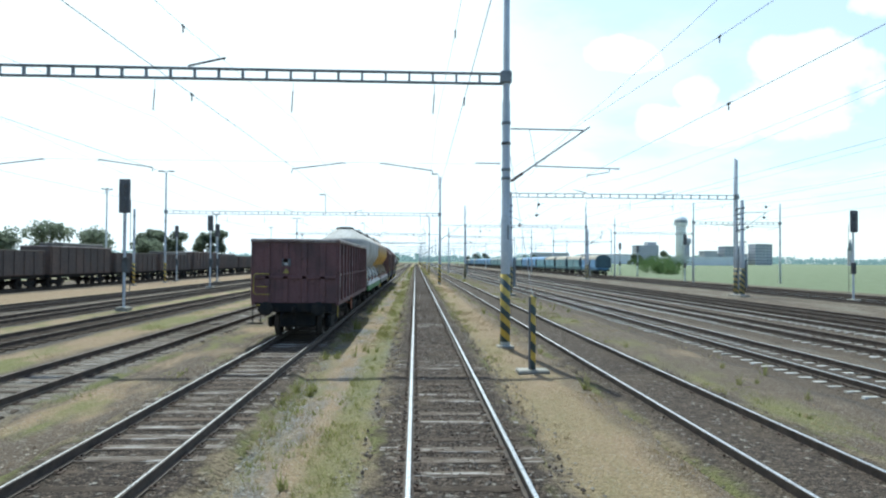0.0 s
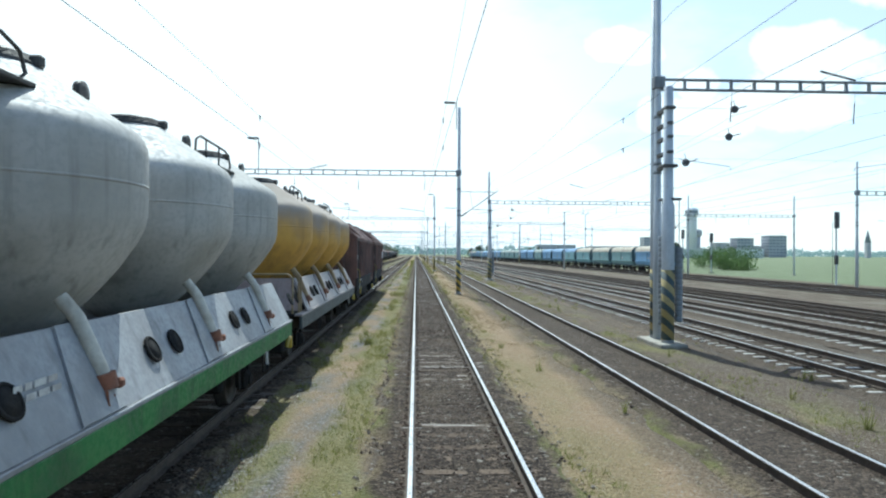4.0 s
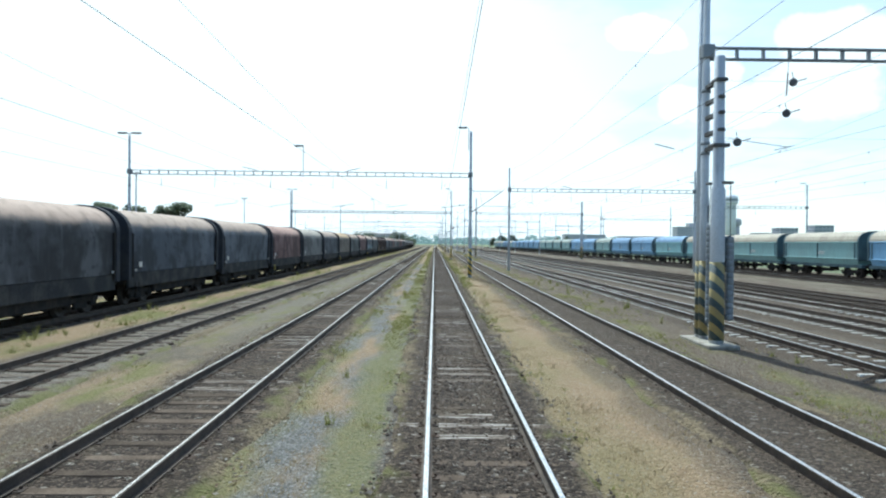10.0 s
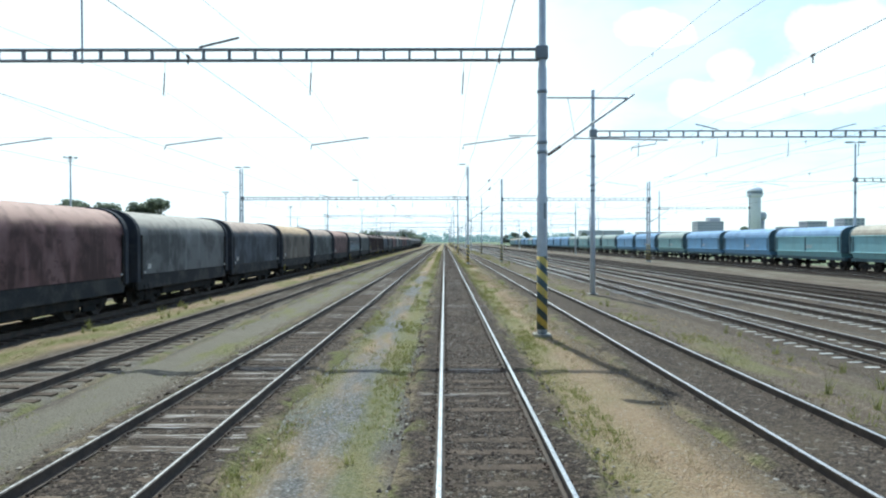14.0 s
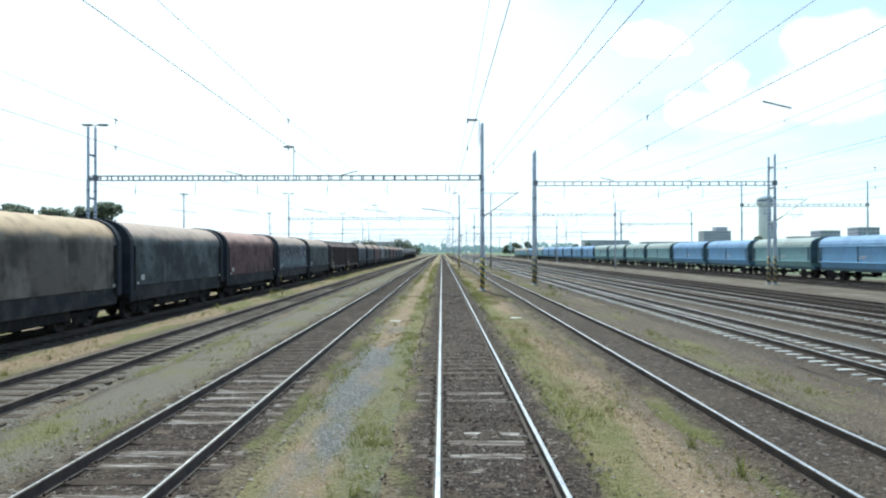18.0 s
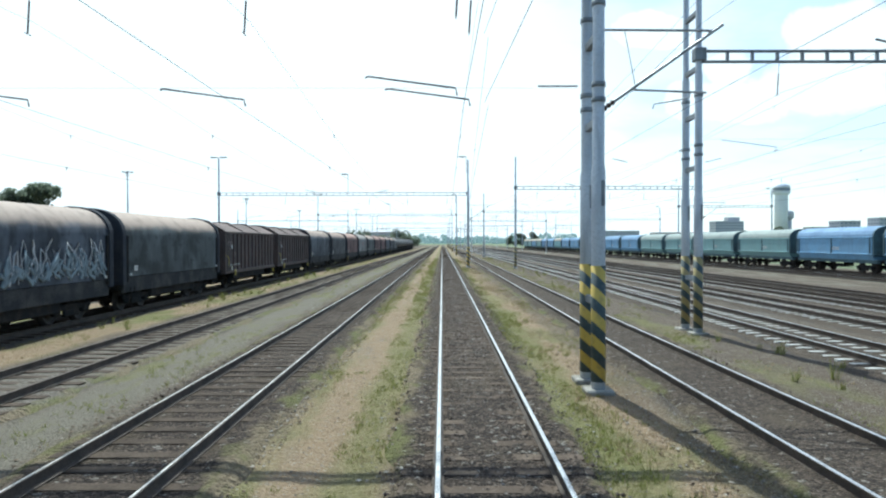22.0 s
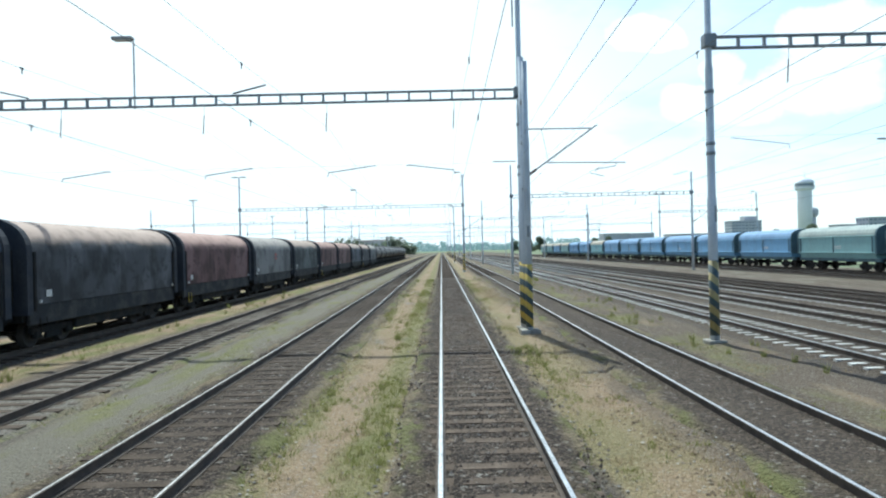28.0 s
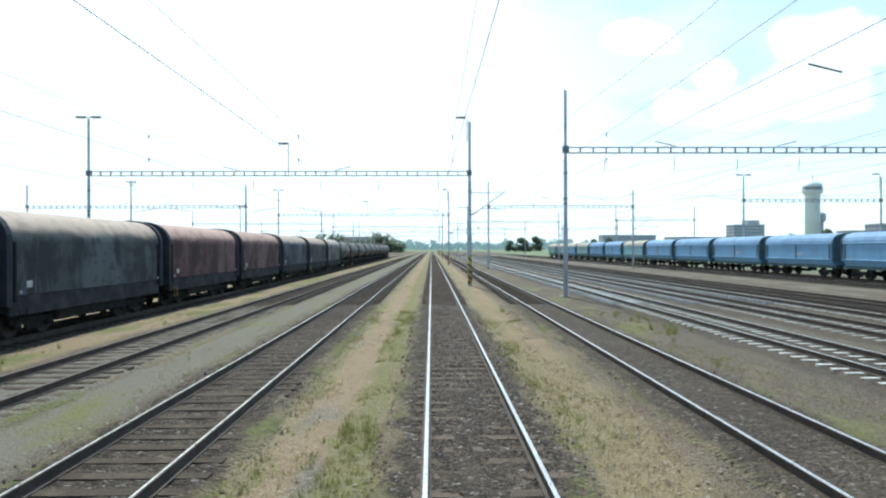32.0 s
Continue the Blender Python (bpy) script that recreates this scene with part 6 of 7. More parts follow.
def tarp_wagon(x, ya, yb, colour, words, seed, graffiti=False, emblem=False):
    L = yb - ya - 1.05
    w = thing("tarpaulin_wagon", (x, (ya + yb) / 2, 0), f"{words} tarpaulin covered coil wagon with a dusty round roof", "wagon", "tarpaulin wagons in line")
    part("tarpaulin", tarp_mesh(L, M[colour], seed), None, w, f"{words} canvas cover")
    for s in (-1, 1):
        part("end_wall", END_WALL, None, w, "black end hoop", (0, s * (L / 2), 0))
        part("end_stiffener", END_BOX, None, w, "", (0, s * (L / 2 + 0.1), 0)).rotation_euler = (0, 0, 0 if s > 0 else math.pi)
        part("side_sill", SIDE_SILL, None, w, "", (s * 1.36, 0, 0))
        part("guide_post", VERTICAL, None, w, "", (1.49, s * (L / 2 - 0.28), 0))
        part("lock", LOCK, None, w, "small white locking plate", (1.53, s * (L / 2 - 0.5), 1.52))
    part("load_well", WELL, None, w)
    part("data_panel", Build().box((1.50, -L / 2 + 1.0, 1.75), (0.01, 0.30, 0.22)), M["white_mark"], w, "small white data panel")
    part("lift_step", Build().path([(1.5, -L / 2 + 0.5, 1.0), (1.52, -L / 2 + 0.5, 0.55), (1.52, -L / 2 + 0.85, 0.55), (1.5, -L / 2 + 0.85, 1.0)], 0.02), M["yellow"] if seed % 3 == 0 else M["under"], w)
    if graffiti:
        r = random.Random(seed)
        for tone, lo, hi, r0, r1, step in (("spray_blue", 1.55, 2.35, 0.07, 0.12, 0.34), ("silo_grey", 1.60, 2.75, 0.03, 0.07, 0.42)):
            b = Build()
            u = -L / 2 + 0.5
            while u < L / 2 - 0.7:
                top = hi + r.uniform(-.25, .2)
                pts = [(1.50, u + r.uniform(-.12, .5), lo + (top - lo) * q + r.uniform(-.08, .08)) for q in (0.0, 0.35, 0.75, 1.0, 0.6, 0.2, 0.45)]
                b.path(pts, r.uniform(r0, r1), 6)
                u += step * r.uniform(0.8, 1.3)
            b.v = [(1.478 + (p[0] - 1.50) * 0.25, p[1], p[2]) for p in b.v]
            part("graffiti", b, M[tone], w, "blue grey sprayed graffiti letters")
    if emblem:
        part("emblem", Build().box((1.505, 0.2, 2.66), (0.012, 0.52, 0.42), 0.005), M["red_mark"], w, "red and dark emblem")
        part("emblem_bar", Build().box((1.508, 0.2, 2.62), (0.012, 1.25, 0.10), 0.004), M["signal_black"], w)
    running_gear(w, yb - ya - 1.0, True, M["under"])
    return w


# --- bulk hopper wagon, blue and green
HOPPER_SIDE = [(1.05, 0.95), (1.30, 1.25), (1.50, 1.75), (1.50, 3.25)]
HOPPER_ROOF = [(1.52, 3.20), (1.50, 3.45), (1.36, 3.75), (1.05, 4.0), (0.55, 4.15), (0.0, 4.2)]
HOPPER_MESH = {}


def bulk_hopper(x, ya, yb, colour, roof, words, group):
    L = yb - ya - 1.1
    h = L / 2
    w = thing("bulk_hopper", (x, (ya + yb) / 2, 0), f"{words} bulk hopper wagon with a rounded roof", "wagon", group)
    full = HOPPER_SIDE + [(-a, b) for a, b in HOPPER_SIDE[::-1]]
    rf = HOPPER_ROOF + [(-a, b) for a, b in HOPPER_ROOF[-2::-1]]
    key = (colour, roof)
    if key not in HOPPER_MESH:
        HOPPER_MESH[key] = (
            Build().extrude(full, -h + 0.35, h - 0.35).mesh("body", M[colour]),
            Build().extrude(rf, -h + 0.25, h - 0.25).mesh("roof", M[roof]),
            Build().extrude([(a * 1.02, b) for a, b in [(1.5, 1.6)] + HOPPER_ROOF + [(-a, b) for a, b in HOPPER_ROOF[-2::-1]] + [(-1.5, 1.6)]], -0.09, 0.09).mesh("end_frame", M["hop_frame"]),
            Build().box((0, 0, 2.45), (0.07, 0.16, 1.5), 0.02).mesh("side_post", M["hop_frame"]),
            Build().box((0, 0, 0), (0.08, 2 * h - 0.6, 0.12), 0.02).mesh("waist_rail", M[colour]))
    body, roofm, end, post, rail = HOPPER_MESH[key]
    part("body", body, None, w)
    part("roof", roofm, None, w, "dusty rounded roof")
    for s in (-1, 1):
        part("end_frame", end, None, w, "", (0, s * (h - 0.15), 0))
    for q in (-0.98, 0.0, 0.98):
        part("side_post", post, None, w, "", (-1.52, q * (h - 0.5), 0))
    part("waist_rail", rail, None, w, "", (-1.52, 0, 1.72))
    part("top_side_rail", rail, None, w, "", (-1.53, 0, 3.2))
    bars(w, -1.508, -1.2, 2.3, 2, 4, 0.25, 0.10)
    running_gear(w, L + 0.1, True, M["hop_frame"])
    return w


# --- old box and open wagons, far off
def old_wagon(x, ya, yb, tall, k):
    L = yb - ya - 1.0
    h = L / 2
    w = thing("old_freight_wagon", (x, (ya + yb) / 2, 0), "sooty brown old freight wagon in a stored line", "wagon", "stored old wagons")
    part("body", Build().box((0, 0, (1.2 + tall) / 2), (2.9, L, tall - 1.2), 0.05), M["old_wagon"], w)
    part("top_rail", Build().box((0, 0, tall), (3.0, L + 0.05, 0.12), 0.03), M["maroon_rim"] if k % 3 == 0 else M["old_wagon"], w)
    rib = Build().box((0, 0, 0), (0.1, 0.14, tall - 1.3), 0.02).mesh("side_rib", M["old_wagon"])
    for j in range(9):
        part("side_rib", rib, None, w, "", (1.48, -h + 0.2 + j * (L - 0.4) / 8, (1.2 + tall) / 2))
    if k % 2:
        part("load", Build().box((0.1, 0.5, tall + 0.16), (2.3, L * 0.7, 0.5), 0.2), M["hatch"], w, "dark heaped load")
    running_gear(w, L, True, M["under"])


# --- dark tank wagon, far off in the line
def tank_wagon(x, ya, yb):
    h = (yb - ya - 1.1) / 2
    w = thing("tank_wagon", (x, (ya + yb) / 2, 0), "dark sooty tank wagon in the wagon line", "wagon", "tank wagons in line")
    part("tank", Build().lathe([(0.3, -h + 0.25), (0.9, -h + 0.34), (1.25, -h + 0.52), (1.36, -h + 0.8), (1.36, h - 0.8), (1.25, h - 0.52), (0.9, h - 0.34), (0.3, h - 0.25)],
                               (0, 0, 2.55), "y", 24), M["tank_dark"], w)
    part("dome", Build().lathe([(0.42, 3.8), (0.42, 4.05), (0.36, 4.12), (0.05, 4.15)], n=16), M["tank_dark"], w)
    part("walkway", Build().box((0, 0, 3.93), (0.5, 2 * h - 2.0, 0.05), 0.01), M["under"], w)
    for q in (-0.62, 0.62):
        part("saddle", Build().box((0, q * h, 1.45), (2.2, 0.35, 0.7), 0.03), M["under"], w)
        part("ladder", Build().rod((1.45, q * 0.25 * h, 1.2), (1.45, q * 0.25 * h, 3.6), 0.02), M["under"], w)
    running_gear(w, 2 * h + 0.1, True, M["under"])


L1X, L3X, BX, L1Z = -4.84, -14.8, 37.9, 0.05
open_wagon(L1X, 25.9, 38.75)
silo_wagon(L1X, 40.35, 53.2, 42.15, M["cream"], M["green_sill"], M["silo_grey"], M["pipe_white"],
           "cream white four-tank silo wagon with a green sill", -0.62)
silo_wagon(L1X, 54.2, 67.5, 56.3, M["ochre_tank"], M["grey_sill"], M["rose_panel"], M["pipe_ochre"],
           "cream four-tank silo wagon stained ochre yellow", -0.58)
hopper_wagon(L1X, 68.5, 79.5, "rust brown covered hopper wagon with a corrugated roof")
hopper_wagon(L1X, 80.6, 91.6, "rust brown covered hopper wagon with white graffiti", graffiti=True)

order = [("tarp_black", "black", 0, 0), ("tarp_navy", "dark navy", 0, 0), ("tarp_navy", "dark navy", 0, 0), ("tarp_maroon", "dull maroon", 0, 0),
         ("tarp_slate", "slate grey", 0, 0), ("tarp_navy", "dark blue grey", 0, 0), ("tarp_olive", "olive brown", 0, 0), ("tarp_green", "blackish green", 0, 0),
         ("tarp_maroon", "dull maroon", 0, 0), ("tarp_navy", "dark navy", 1, 0), ("tarp_green", "grey green", 0, 0), None, None,
         ("tarp_navy", "dark blue grey", 0, 0), ("tarp_black", "black", 0, 0), ("tarp_maroon", "brownish maroon", 0, 0), ("tarp_pale", "pale grey", 0, 1), ("tarp_green", "dark green grey", 0, 0),
         ("tarp_maroon", "dull maroon", 0, 0), ("tarp_maroon", "dark maroon", 0, 0), ("tarp_navy", "dark blue grey", 0, 0), ("tarp_black", "black", 0, 0), ("tarp_slate", "slate grey", 0, 0),
         ]
def line_y(k):
    """Where wagon k of the line begins."""
    return 109.2 + 12.16 * k if k < 12 else 255.4 if k == 12 else 268.2 + 12.27 * (k - 13)


for k, item in enumerate(order):
    ya, yb = line_y(k), line_y(k + 1)
    if item is None:
        hopper_wagon(L3X, ya + 0.55, yb - 0.5, "sooty dark brown covered hopper wagon among tarpaulin wagons", group="hoppers in the wagon line", detail=False)
    else:
        tarp_wagon(L3X, ya, yb, item[0], item[1], k, bool(item[2]), bool(item[3]))

for k in range(23, 32):
    tank_wagon(L3X, line_y(k), line_y(k + 1))

hues = [("hop_blue", "hop_roof_cream", "blue"), ("hop_green", "hop_roof_cream", "grey green"), ("hop_green", "hop_roof_cream", "grey green"),
        ("hop_teal", "hop_roof_cream", "teal"), ("hop_teal", "hop_roof_blue", "teal"), ("hop_blue", "hop_roof_blue", "blue"),
        ("hop_teal", "hop_roof_cream", "teal"), ("hop_teal", "hop_roof_cream", "teal"), ("hop_teal", "hop_roof_cream", "teal"),
        ("hop_blue", "hop_roof_blue", "blue"), ("hop_deep", "hop_roof_blue", "deep blue"), ("hop_green", "hop_roof_cream", "grey green")]
for k in range(27):
    ya = 137.5 + 13.78 * k
    c = hues[k % len(hues)]
    if k in (6, 8, 9):
        c = ("hop_blue", "hop_roof_blue", "blue")
    elif k in (7, 10, 11, 12, 13):
        c = ("hop_green", "hop_roof_green", "grey green")
    elif 14 <= k <= 19 and k != 17:
        c = ("hop_blue", "hop_roof_blue", "blue")
    bulk_hopper(BX, ya, ya + 13.78, c[0], c[1], c[2], "blue hopper train")
for k in range(9):
    old_wagon(-36.5, 26 + 13.5 * k, 39.5 + 13.5 * k, 3.4 if k % 3 else 3.9, k)


# ------------------------------------------------------------ signals, posts, lamps
def signal(x, y, top, head, width, label, shroud=True):
    s = thing("signal", (x, y, 0), label, "railway signal", "colour light signals")
    part("post", Build().rod((0, 0, -0.2), (0, 0, top - 0.3), 0.075, n=12), M["steel_grey"], s)
    part("ladder", Build().rod((0.2, 0.25, 0), (0.2, 0.25, top - head * 0.6), 0.02).rod((-0.2, 0.25, 0), (-0.2, 0.25, top - head * 0.6), 0.02)
         .box((0, 0.25, 1.0), (0.4, 0.03, 0.03)).box((0, 0.25, 2.0), (0.4, 0.03, 0.03)).box((0, 0.25, 3.0), (0.4, 0.03, 0.03)), M["steel_dark"], s)
    hd = part("signal_head", Build().box((0, -0.1, top - head / 2), (width, 0.16, head), 0.06), M["signal_black"], s, "matt black signal board")
    for k in range(4):
        z = top - head * (0.16 + 0.22 * k)
        part("hood", Build().lathe([(0.12, -0.32), (0.13, -0.32), (0.13, -0.18), (0.12, -0.18)], (0, 0, z), "y", 14), M["signal_black"], hd)
        part("lens", Build().lathe([(0.095, -0.20), (0.095, -0.185)], (0, 0, z), "y", 14), M["signal_lens"], hd)
    part("relay_box", Build().box((0.05, 0.05, 2.4), (0.32, 0.26, 0.9), 0.03), M["steel_dark"], s)
    part("foundation", Build().box((0, 0, -0.15), (0.7, 0.7, 0.3), 0.04), M["concrete"], s)


signal(-17.36, 41.6, 7.33, 1.95, 0.62, "tall black signal on a grey post between sidings")
signal(-21.75, 72.1, 7.28, 1.6, 0.55, "black signal on a grey post between sidings")
signal(-26.1, 89.4, 7.3, 1.6, 0.55, "black signal on a grey post between sidings")
signal(-32.3, 92.4, 7.2, 1.5, 0.5, "black signal on a grey post beside the stored wagons")
signal(33.4, 53.2, 6.9, 1.7, 0.6, "black signal on a thick post by the main tracks")
signal(40.0, 101.8, 7.05, 1.6, 0.5, "black signal on a grey post by the main tracks")
signal(46.8, 155.8, 7.3, 1.6, 0.55, "black signal behind the hopper train")
signal(48.0, 147.0, 6.4, 1.5, 0.55, "black signal behind the hopper train")

post = thing("marker_post", (2.45, 20.25, 0), "short yellow and black striped post on a concrete foot", "post")
part("tube", Build().lathe([(0.078, -0.15), (0.078, 1.82), (0.06, 1.85)], n=14), M["hazard"], post)
part("angle_bar", Build().box((-0.085, 0, 0.85), (0.05, 0.09, 1.95), 0.006), M["signal_black"], post, "dark angle bar")
part("foot", Build().box((0, 0, -0.16), (0.85, 0.5, 0.12), 0.03), M["concrete"], post)


def floodlight(x, y, hgt):
    f = thing("floodlight_mast", (x, y, 0), "slender grey floodlight mast with a lamp crown", "floodlight mast", "floodlight masts")
    part("mast", Build().rod((0, 0, -0.2), (0, 0, hgt), 0.30, 0.14, 12), M["steel_grey"], f)
    part("crown", Build().lathe([(0.5, hgt - 0.8), (0.55, hgt - 0.8), (0.55, hgt - 0.65), (0.2, hgt - 0.6)], n=14), M["steel_grey"], f)
    for k in range(4):
        a = k * math.pi / 2 + 0.6
        part("lamp_head", Build().box((1.0 * math.cos(a), 1.0 * math.sin(a), hgt + 0.15), (0.62, 0.62, 0.3), 0.08), M["lamp_head"], f)
        part("arm", Build().rod((0, 0, hgt - 0.5), (1.0 * math.cos(a), 1.0 * math.sin(a), hgt + 0.1), 0.05), M["steel_grey"], f)


for k, y in enumerate((75.0, 178.0, 273.0, 374.0, 476.0, 577.0)):
    floodlight(-80.4, y, 20.6)


# ------------------------------------------------------------ trees and far buildings
def leaf_mass(rng, blobs, count, size):
    """Small leaf clumps strewn through lumpy volumes."""
    pts = []
    w = np.array([b[3] ** 2 for b in blobs])
    pick = rng.choice(len(blobs), count, p=w / w.sum())
    B = np.array(blobs)[pick]
    d = rng.normal(size=(count, 3))
    d /= np.linalg.norm(d, axis=1)[:, None]
    c = B[:, :3] + d * (B[:, 3] * rng.uniform(0.35, 1.15, count))[:, None] * np.array([1, 1, 0.85])
    u = rng.normal(size=(count, 3))
    u /= np.linalg.norm(u, axis=1)[:, None]
    v = np.cross(u, rng.normal(size=(count, 3)))
    v /= np.linalg.norm(v, axis=1)[:, None]
    s = size * rng.uniform(0.6, 1.4, count)[:, None]
    quad = np.stack([c - u * s - v * s * 0.6, c + u * s * 0.9 - v * s * 0.5, c + u * s + v * s * 0.6, c - u * s * 0.8 + v * s * 0.55], 1)
    return quad.reshape(-1, 3), np.arange(count * 4).reshape(-1, 4)


def tree_meshes(seed, hgt, spread, count, size, leaf, low=0.38):
    rng = np.random.default_rng(seed)
    blobs = []
    limbs = Build().rod((0, 0, -0.4), (0.1, 0, hgt * 0.42), hgt * 0.022, hgt * 0.015, 9)
    for k in range(9):
        a = rng.uniform(0, 6.28)
        rr = spread * rng.uniform(0.25, 0.8)
        z = hgt * rng.uniform(low, 0.86)
        tip = (rr * math.cos(a), rr * math.sin(a), z)
        limbs.rod((0.05, 0, hgt * rng.uniform(0.22, 0.42)), tip, hgt * 0.010, hgt * 0.004, 6)
        blobs.append((*tip, spread * rng.uniform(0.28, 0.5)))
    blobs.append((0, 0, hgt * 0.82, spread * 0.42))
    v, f = leaf_mass(rng, blobs, count, size)
    return limbs.mesh("trunk", M["bark"]), raw_mesh("crown", v, f, leaf)


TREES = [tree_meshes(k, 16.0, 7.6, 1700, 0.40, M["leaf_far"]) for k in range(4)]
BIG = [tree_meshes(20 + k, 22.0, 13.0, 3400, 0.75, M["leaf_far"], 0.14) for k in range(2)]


def tree(x, y, var, scale, label="broadleaf tree behind the stored wagons", pool=None):
    t = thing("tree", (x, y, -0.2), label, "tree", "trees by the yard")
    a = (x * 1.7 + y) % 6.28
    for nm, me in zip(("trunk", "crown"), (pool or TREES)[var % len(pool or TREES)]):
        o = part(nm, me, None, t)
        o.scale, o.rotation_euler = (scale, scale, scale), (0, 0, a)


for x, y, v, s in ((-112, 172, 0, 0.8), (-114, 194, 1, 0.75), (-113, 210, 2, 0.92), (-112, 240, 3, 0.9), (-118, 250, 0, 0.85), (-113, 284, 1, 0.76), (-115, 296, 2, 0.74),
                   (-115, 120, 2, 0.8), (-118, 140, 3, 0.75)):
    tree(x, y, v, s)
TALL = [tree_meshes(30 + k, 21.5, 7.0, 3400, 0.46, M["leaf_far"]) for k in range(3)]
for x, y, v, s in ((-116.5, 397, 0, 1.0), (-124, 396, 1, 0.92), (-147, 415, 2, 0.98), (-157, 412, 0, 1.02), (-163, 418, 1, 1.05), (-171, 425, 2, 0.96)):
    tree(x, y, v, s, "tall broadleaf tree behind the wagon line", TALL)
for x, y, s in ((80, 890, 0.55), (92, 890, 0.6), (70, 893, 0.45), (300, 800, 0.75), (250, 760, 0.55), (262, 775, 0.5), (160, 900, 0.55), (148, 905, 0.5)):
    tree(x, y, int(x), s, "large far tree beyond the yard", BIG)


def bush(x, y, hgt, seed):
    rng = np.random.default_rng(seed)
    blobs = [(rng.uniform(-1, 1) * hgt * 0.9, rng.uniform(-1, 1) * hgt * 1.2, hgt * rng.uniform(0.08, 0.72), hgt * rng.uniform(0.22, 0.40)) for _ in range(15)]
    v, f = leaf_mass(rng, blobs, 2600, 0.13)
    b = thing("bush", (x, y, -0.2), "dense green bush at the end of the hopper train", "bush", "bushes")
    st = Build()
    for q in blobs[:6]:
        st.rod((q[0] * 0.2, q[1] * 0.2, -0.1), q[:3], 0.05, 0.02, 6)
    part("stems", st, M["bark"], b)
    part("foliage", raw_mesh("foliage", v, f, M["leaf_bush"]), None, b)


for k, (x, y, hh) in enumerate(((62, 170, 5.0), (65, 179, 5.6), (67, 187, 5.0))):
    bush(x, y, hh, 40 + k)


def woods(name, pts, hgt, count, size, label, mat="leaf_far", kind="stuff"):
    """A far belt of trees as one mass with a ragged top."""
    rng = np.random.default_rng(len(name) + count)
    blobs = []
    for (xa, ya), (xb, yb) in zip(pts[:-1], pts[1:]):
        n = int(math.hypot(xb - xa, yb - ya) / (hgt * 0.55)) + 1
        for k in range(n):
            u = (k + rng.uniform(-.3, .3)) / n
            top = hgt * rng.uniform(0.55, 1.1)
            r = hgt * rng.uniform(0.3, 0.5)
            blobs.append((xa + (xb - xa) * u, ya + (yb - ya) * u, top - r, r))
            blobs.append((xa + (xb - xa) * u, ya + (yb - ya) * u, hgt * 0.25, hgt * 0.42))
    v, f = leaf_mass(rng, blobs, count, size)
    tagged(new(name, raw_mesh(name, v, f, M[mat])), label, "woods", kind=kind)


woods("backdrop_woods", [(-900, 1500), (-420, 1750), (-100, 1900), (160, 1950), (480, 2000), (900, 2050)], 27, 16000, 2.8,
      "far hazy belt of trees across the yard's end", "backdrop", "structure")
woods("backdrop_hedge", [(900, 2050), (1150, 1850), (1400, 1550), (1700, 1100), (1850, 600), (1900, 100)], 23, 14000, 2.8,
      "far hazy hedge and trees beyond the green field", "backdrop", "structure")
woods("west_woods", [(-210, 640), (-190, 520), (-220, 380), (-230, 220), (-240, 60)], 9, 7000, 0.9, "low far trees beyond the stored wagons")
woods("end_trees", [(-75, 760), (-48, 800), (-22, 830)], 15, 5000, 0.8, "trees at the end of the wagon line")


def house(x, y, sx, sy, hgt, wall, label, roof=None, rows=0, cols=0, cat="building"):
    h = thing("building", (x, y, -0.2), label, cat, "far buildings")
    part("wall", Build().box((0, 0, hgt / 2), (sx, sy, hgt), 0.1), wall, h)
    part("roof", Build().box((0, 0, hgt + 0.4), (sx + 1.2, sy + 1.2, 0.8), 0.1), roof or M["wall_grey"], h)
    if rows:
        win = Build().box((0, 0, 0), (sx / cols * 0.62, 0.3, hgt / rows * 0.42), 0.02).mesh("window", M["wall_dark"])
        for r in range(rows):
            for c in range(cols):
                part("window", win, None, h, "", (-sx / 2 + (c + 0.5) * sx / cols, -sy / 2 - 0.12, (r + 0.55) * hgt / rows))
        win2 = Build().box((0, 0, 0), (0.3, sy / 4 * 0.6, hgt / rows * 0.42), 0.02).mesh("window", M["wall_dark"])
        for r in range(rows):
            for c in range(4):
                part("window", win2, None, h, "", (-sx / 2 - 0.12, -sy / 2 + (c + 0.5) * sy / 4, (r + 0.55) * hgt / rows))
    return h


def tower(x, y):
    t = thing("control_tower", (x, y, -0.2), "tall white cylindrical tower with a wider glazed head", "tower")
    part("shaft", Build().lathe([(7.4, 0), (7.2, 60), (7.2, 61)], n=28), M["wall_white"], t)
    part("gallery", Build().lathe([(7.2, 60), (9.4, 61.5), (9.8, 63.5), (9.8, 64.5)], n=28), M["wall_white"], t)
    part("window_band", Build().lathe([(9.2, 64.5), (9.2, 68.0)], n=28), M["wall_dark"], t)
    part("cap", Build().lathe([(9.9, 68.0), (9.9, 69.0), (8.6, 71.5), (5.5, 74.0), (1.0, 75.0)], n=28), M["wall_white"], t)
    part("railing", Build().lathe([(9.85, 64.5), (9.95, 64.5), (9.95, 65.6), (9.85, 65.6)], n=28), M["wall_grey"], t)
    part("antenna", Build().rod((0, 0, 74), (0, 0, 82), 0.5, 0.2, 8), M["wall_grey"], t)
    t.scale.z = 0.97
    s = thing("water_tower", (x + 13, y + 10, -0.2), "smaller grey round tower beside the tall one", "tower")
    part("shaft", Build().lathe([(4.2, 0), (4.0, 32)], n=20), M["wall_grey"], s)
    part("bowl", Build().lathe([(4.0, 31), (6.4, 34), (6.6, 39), (5.2, 42), (1.0, 43)], n=20), M["wall_grey"], s)
    s.scale.z = 0.95


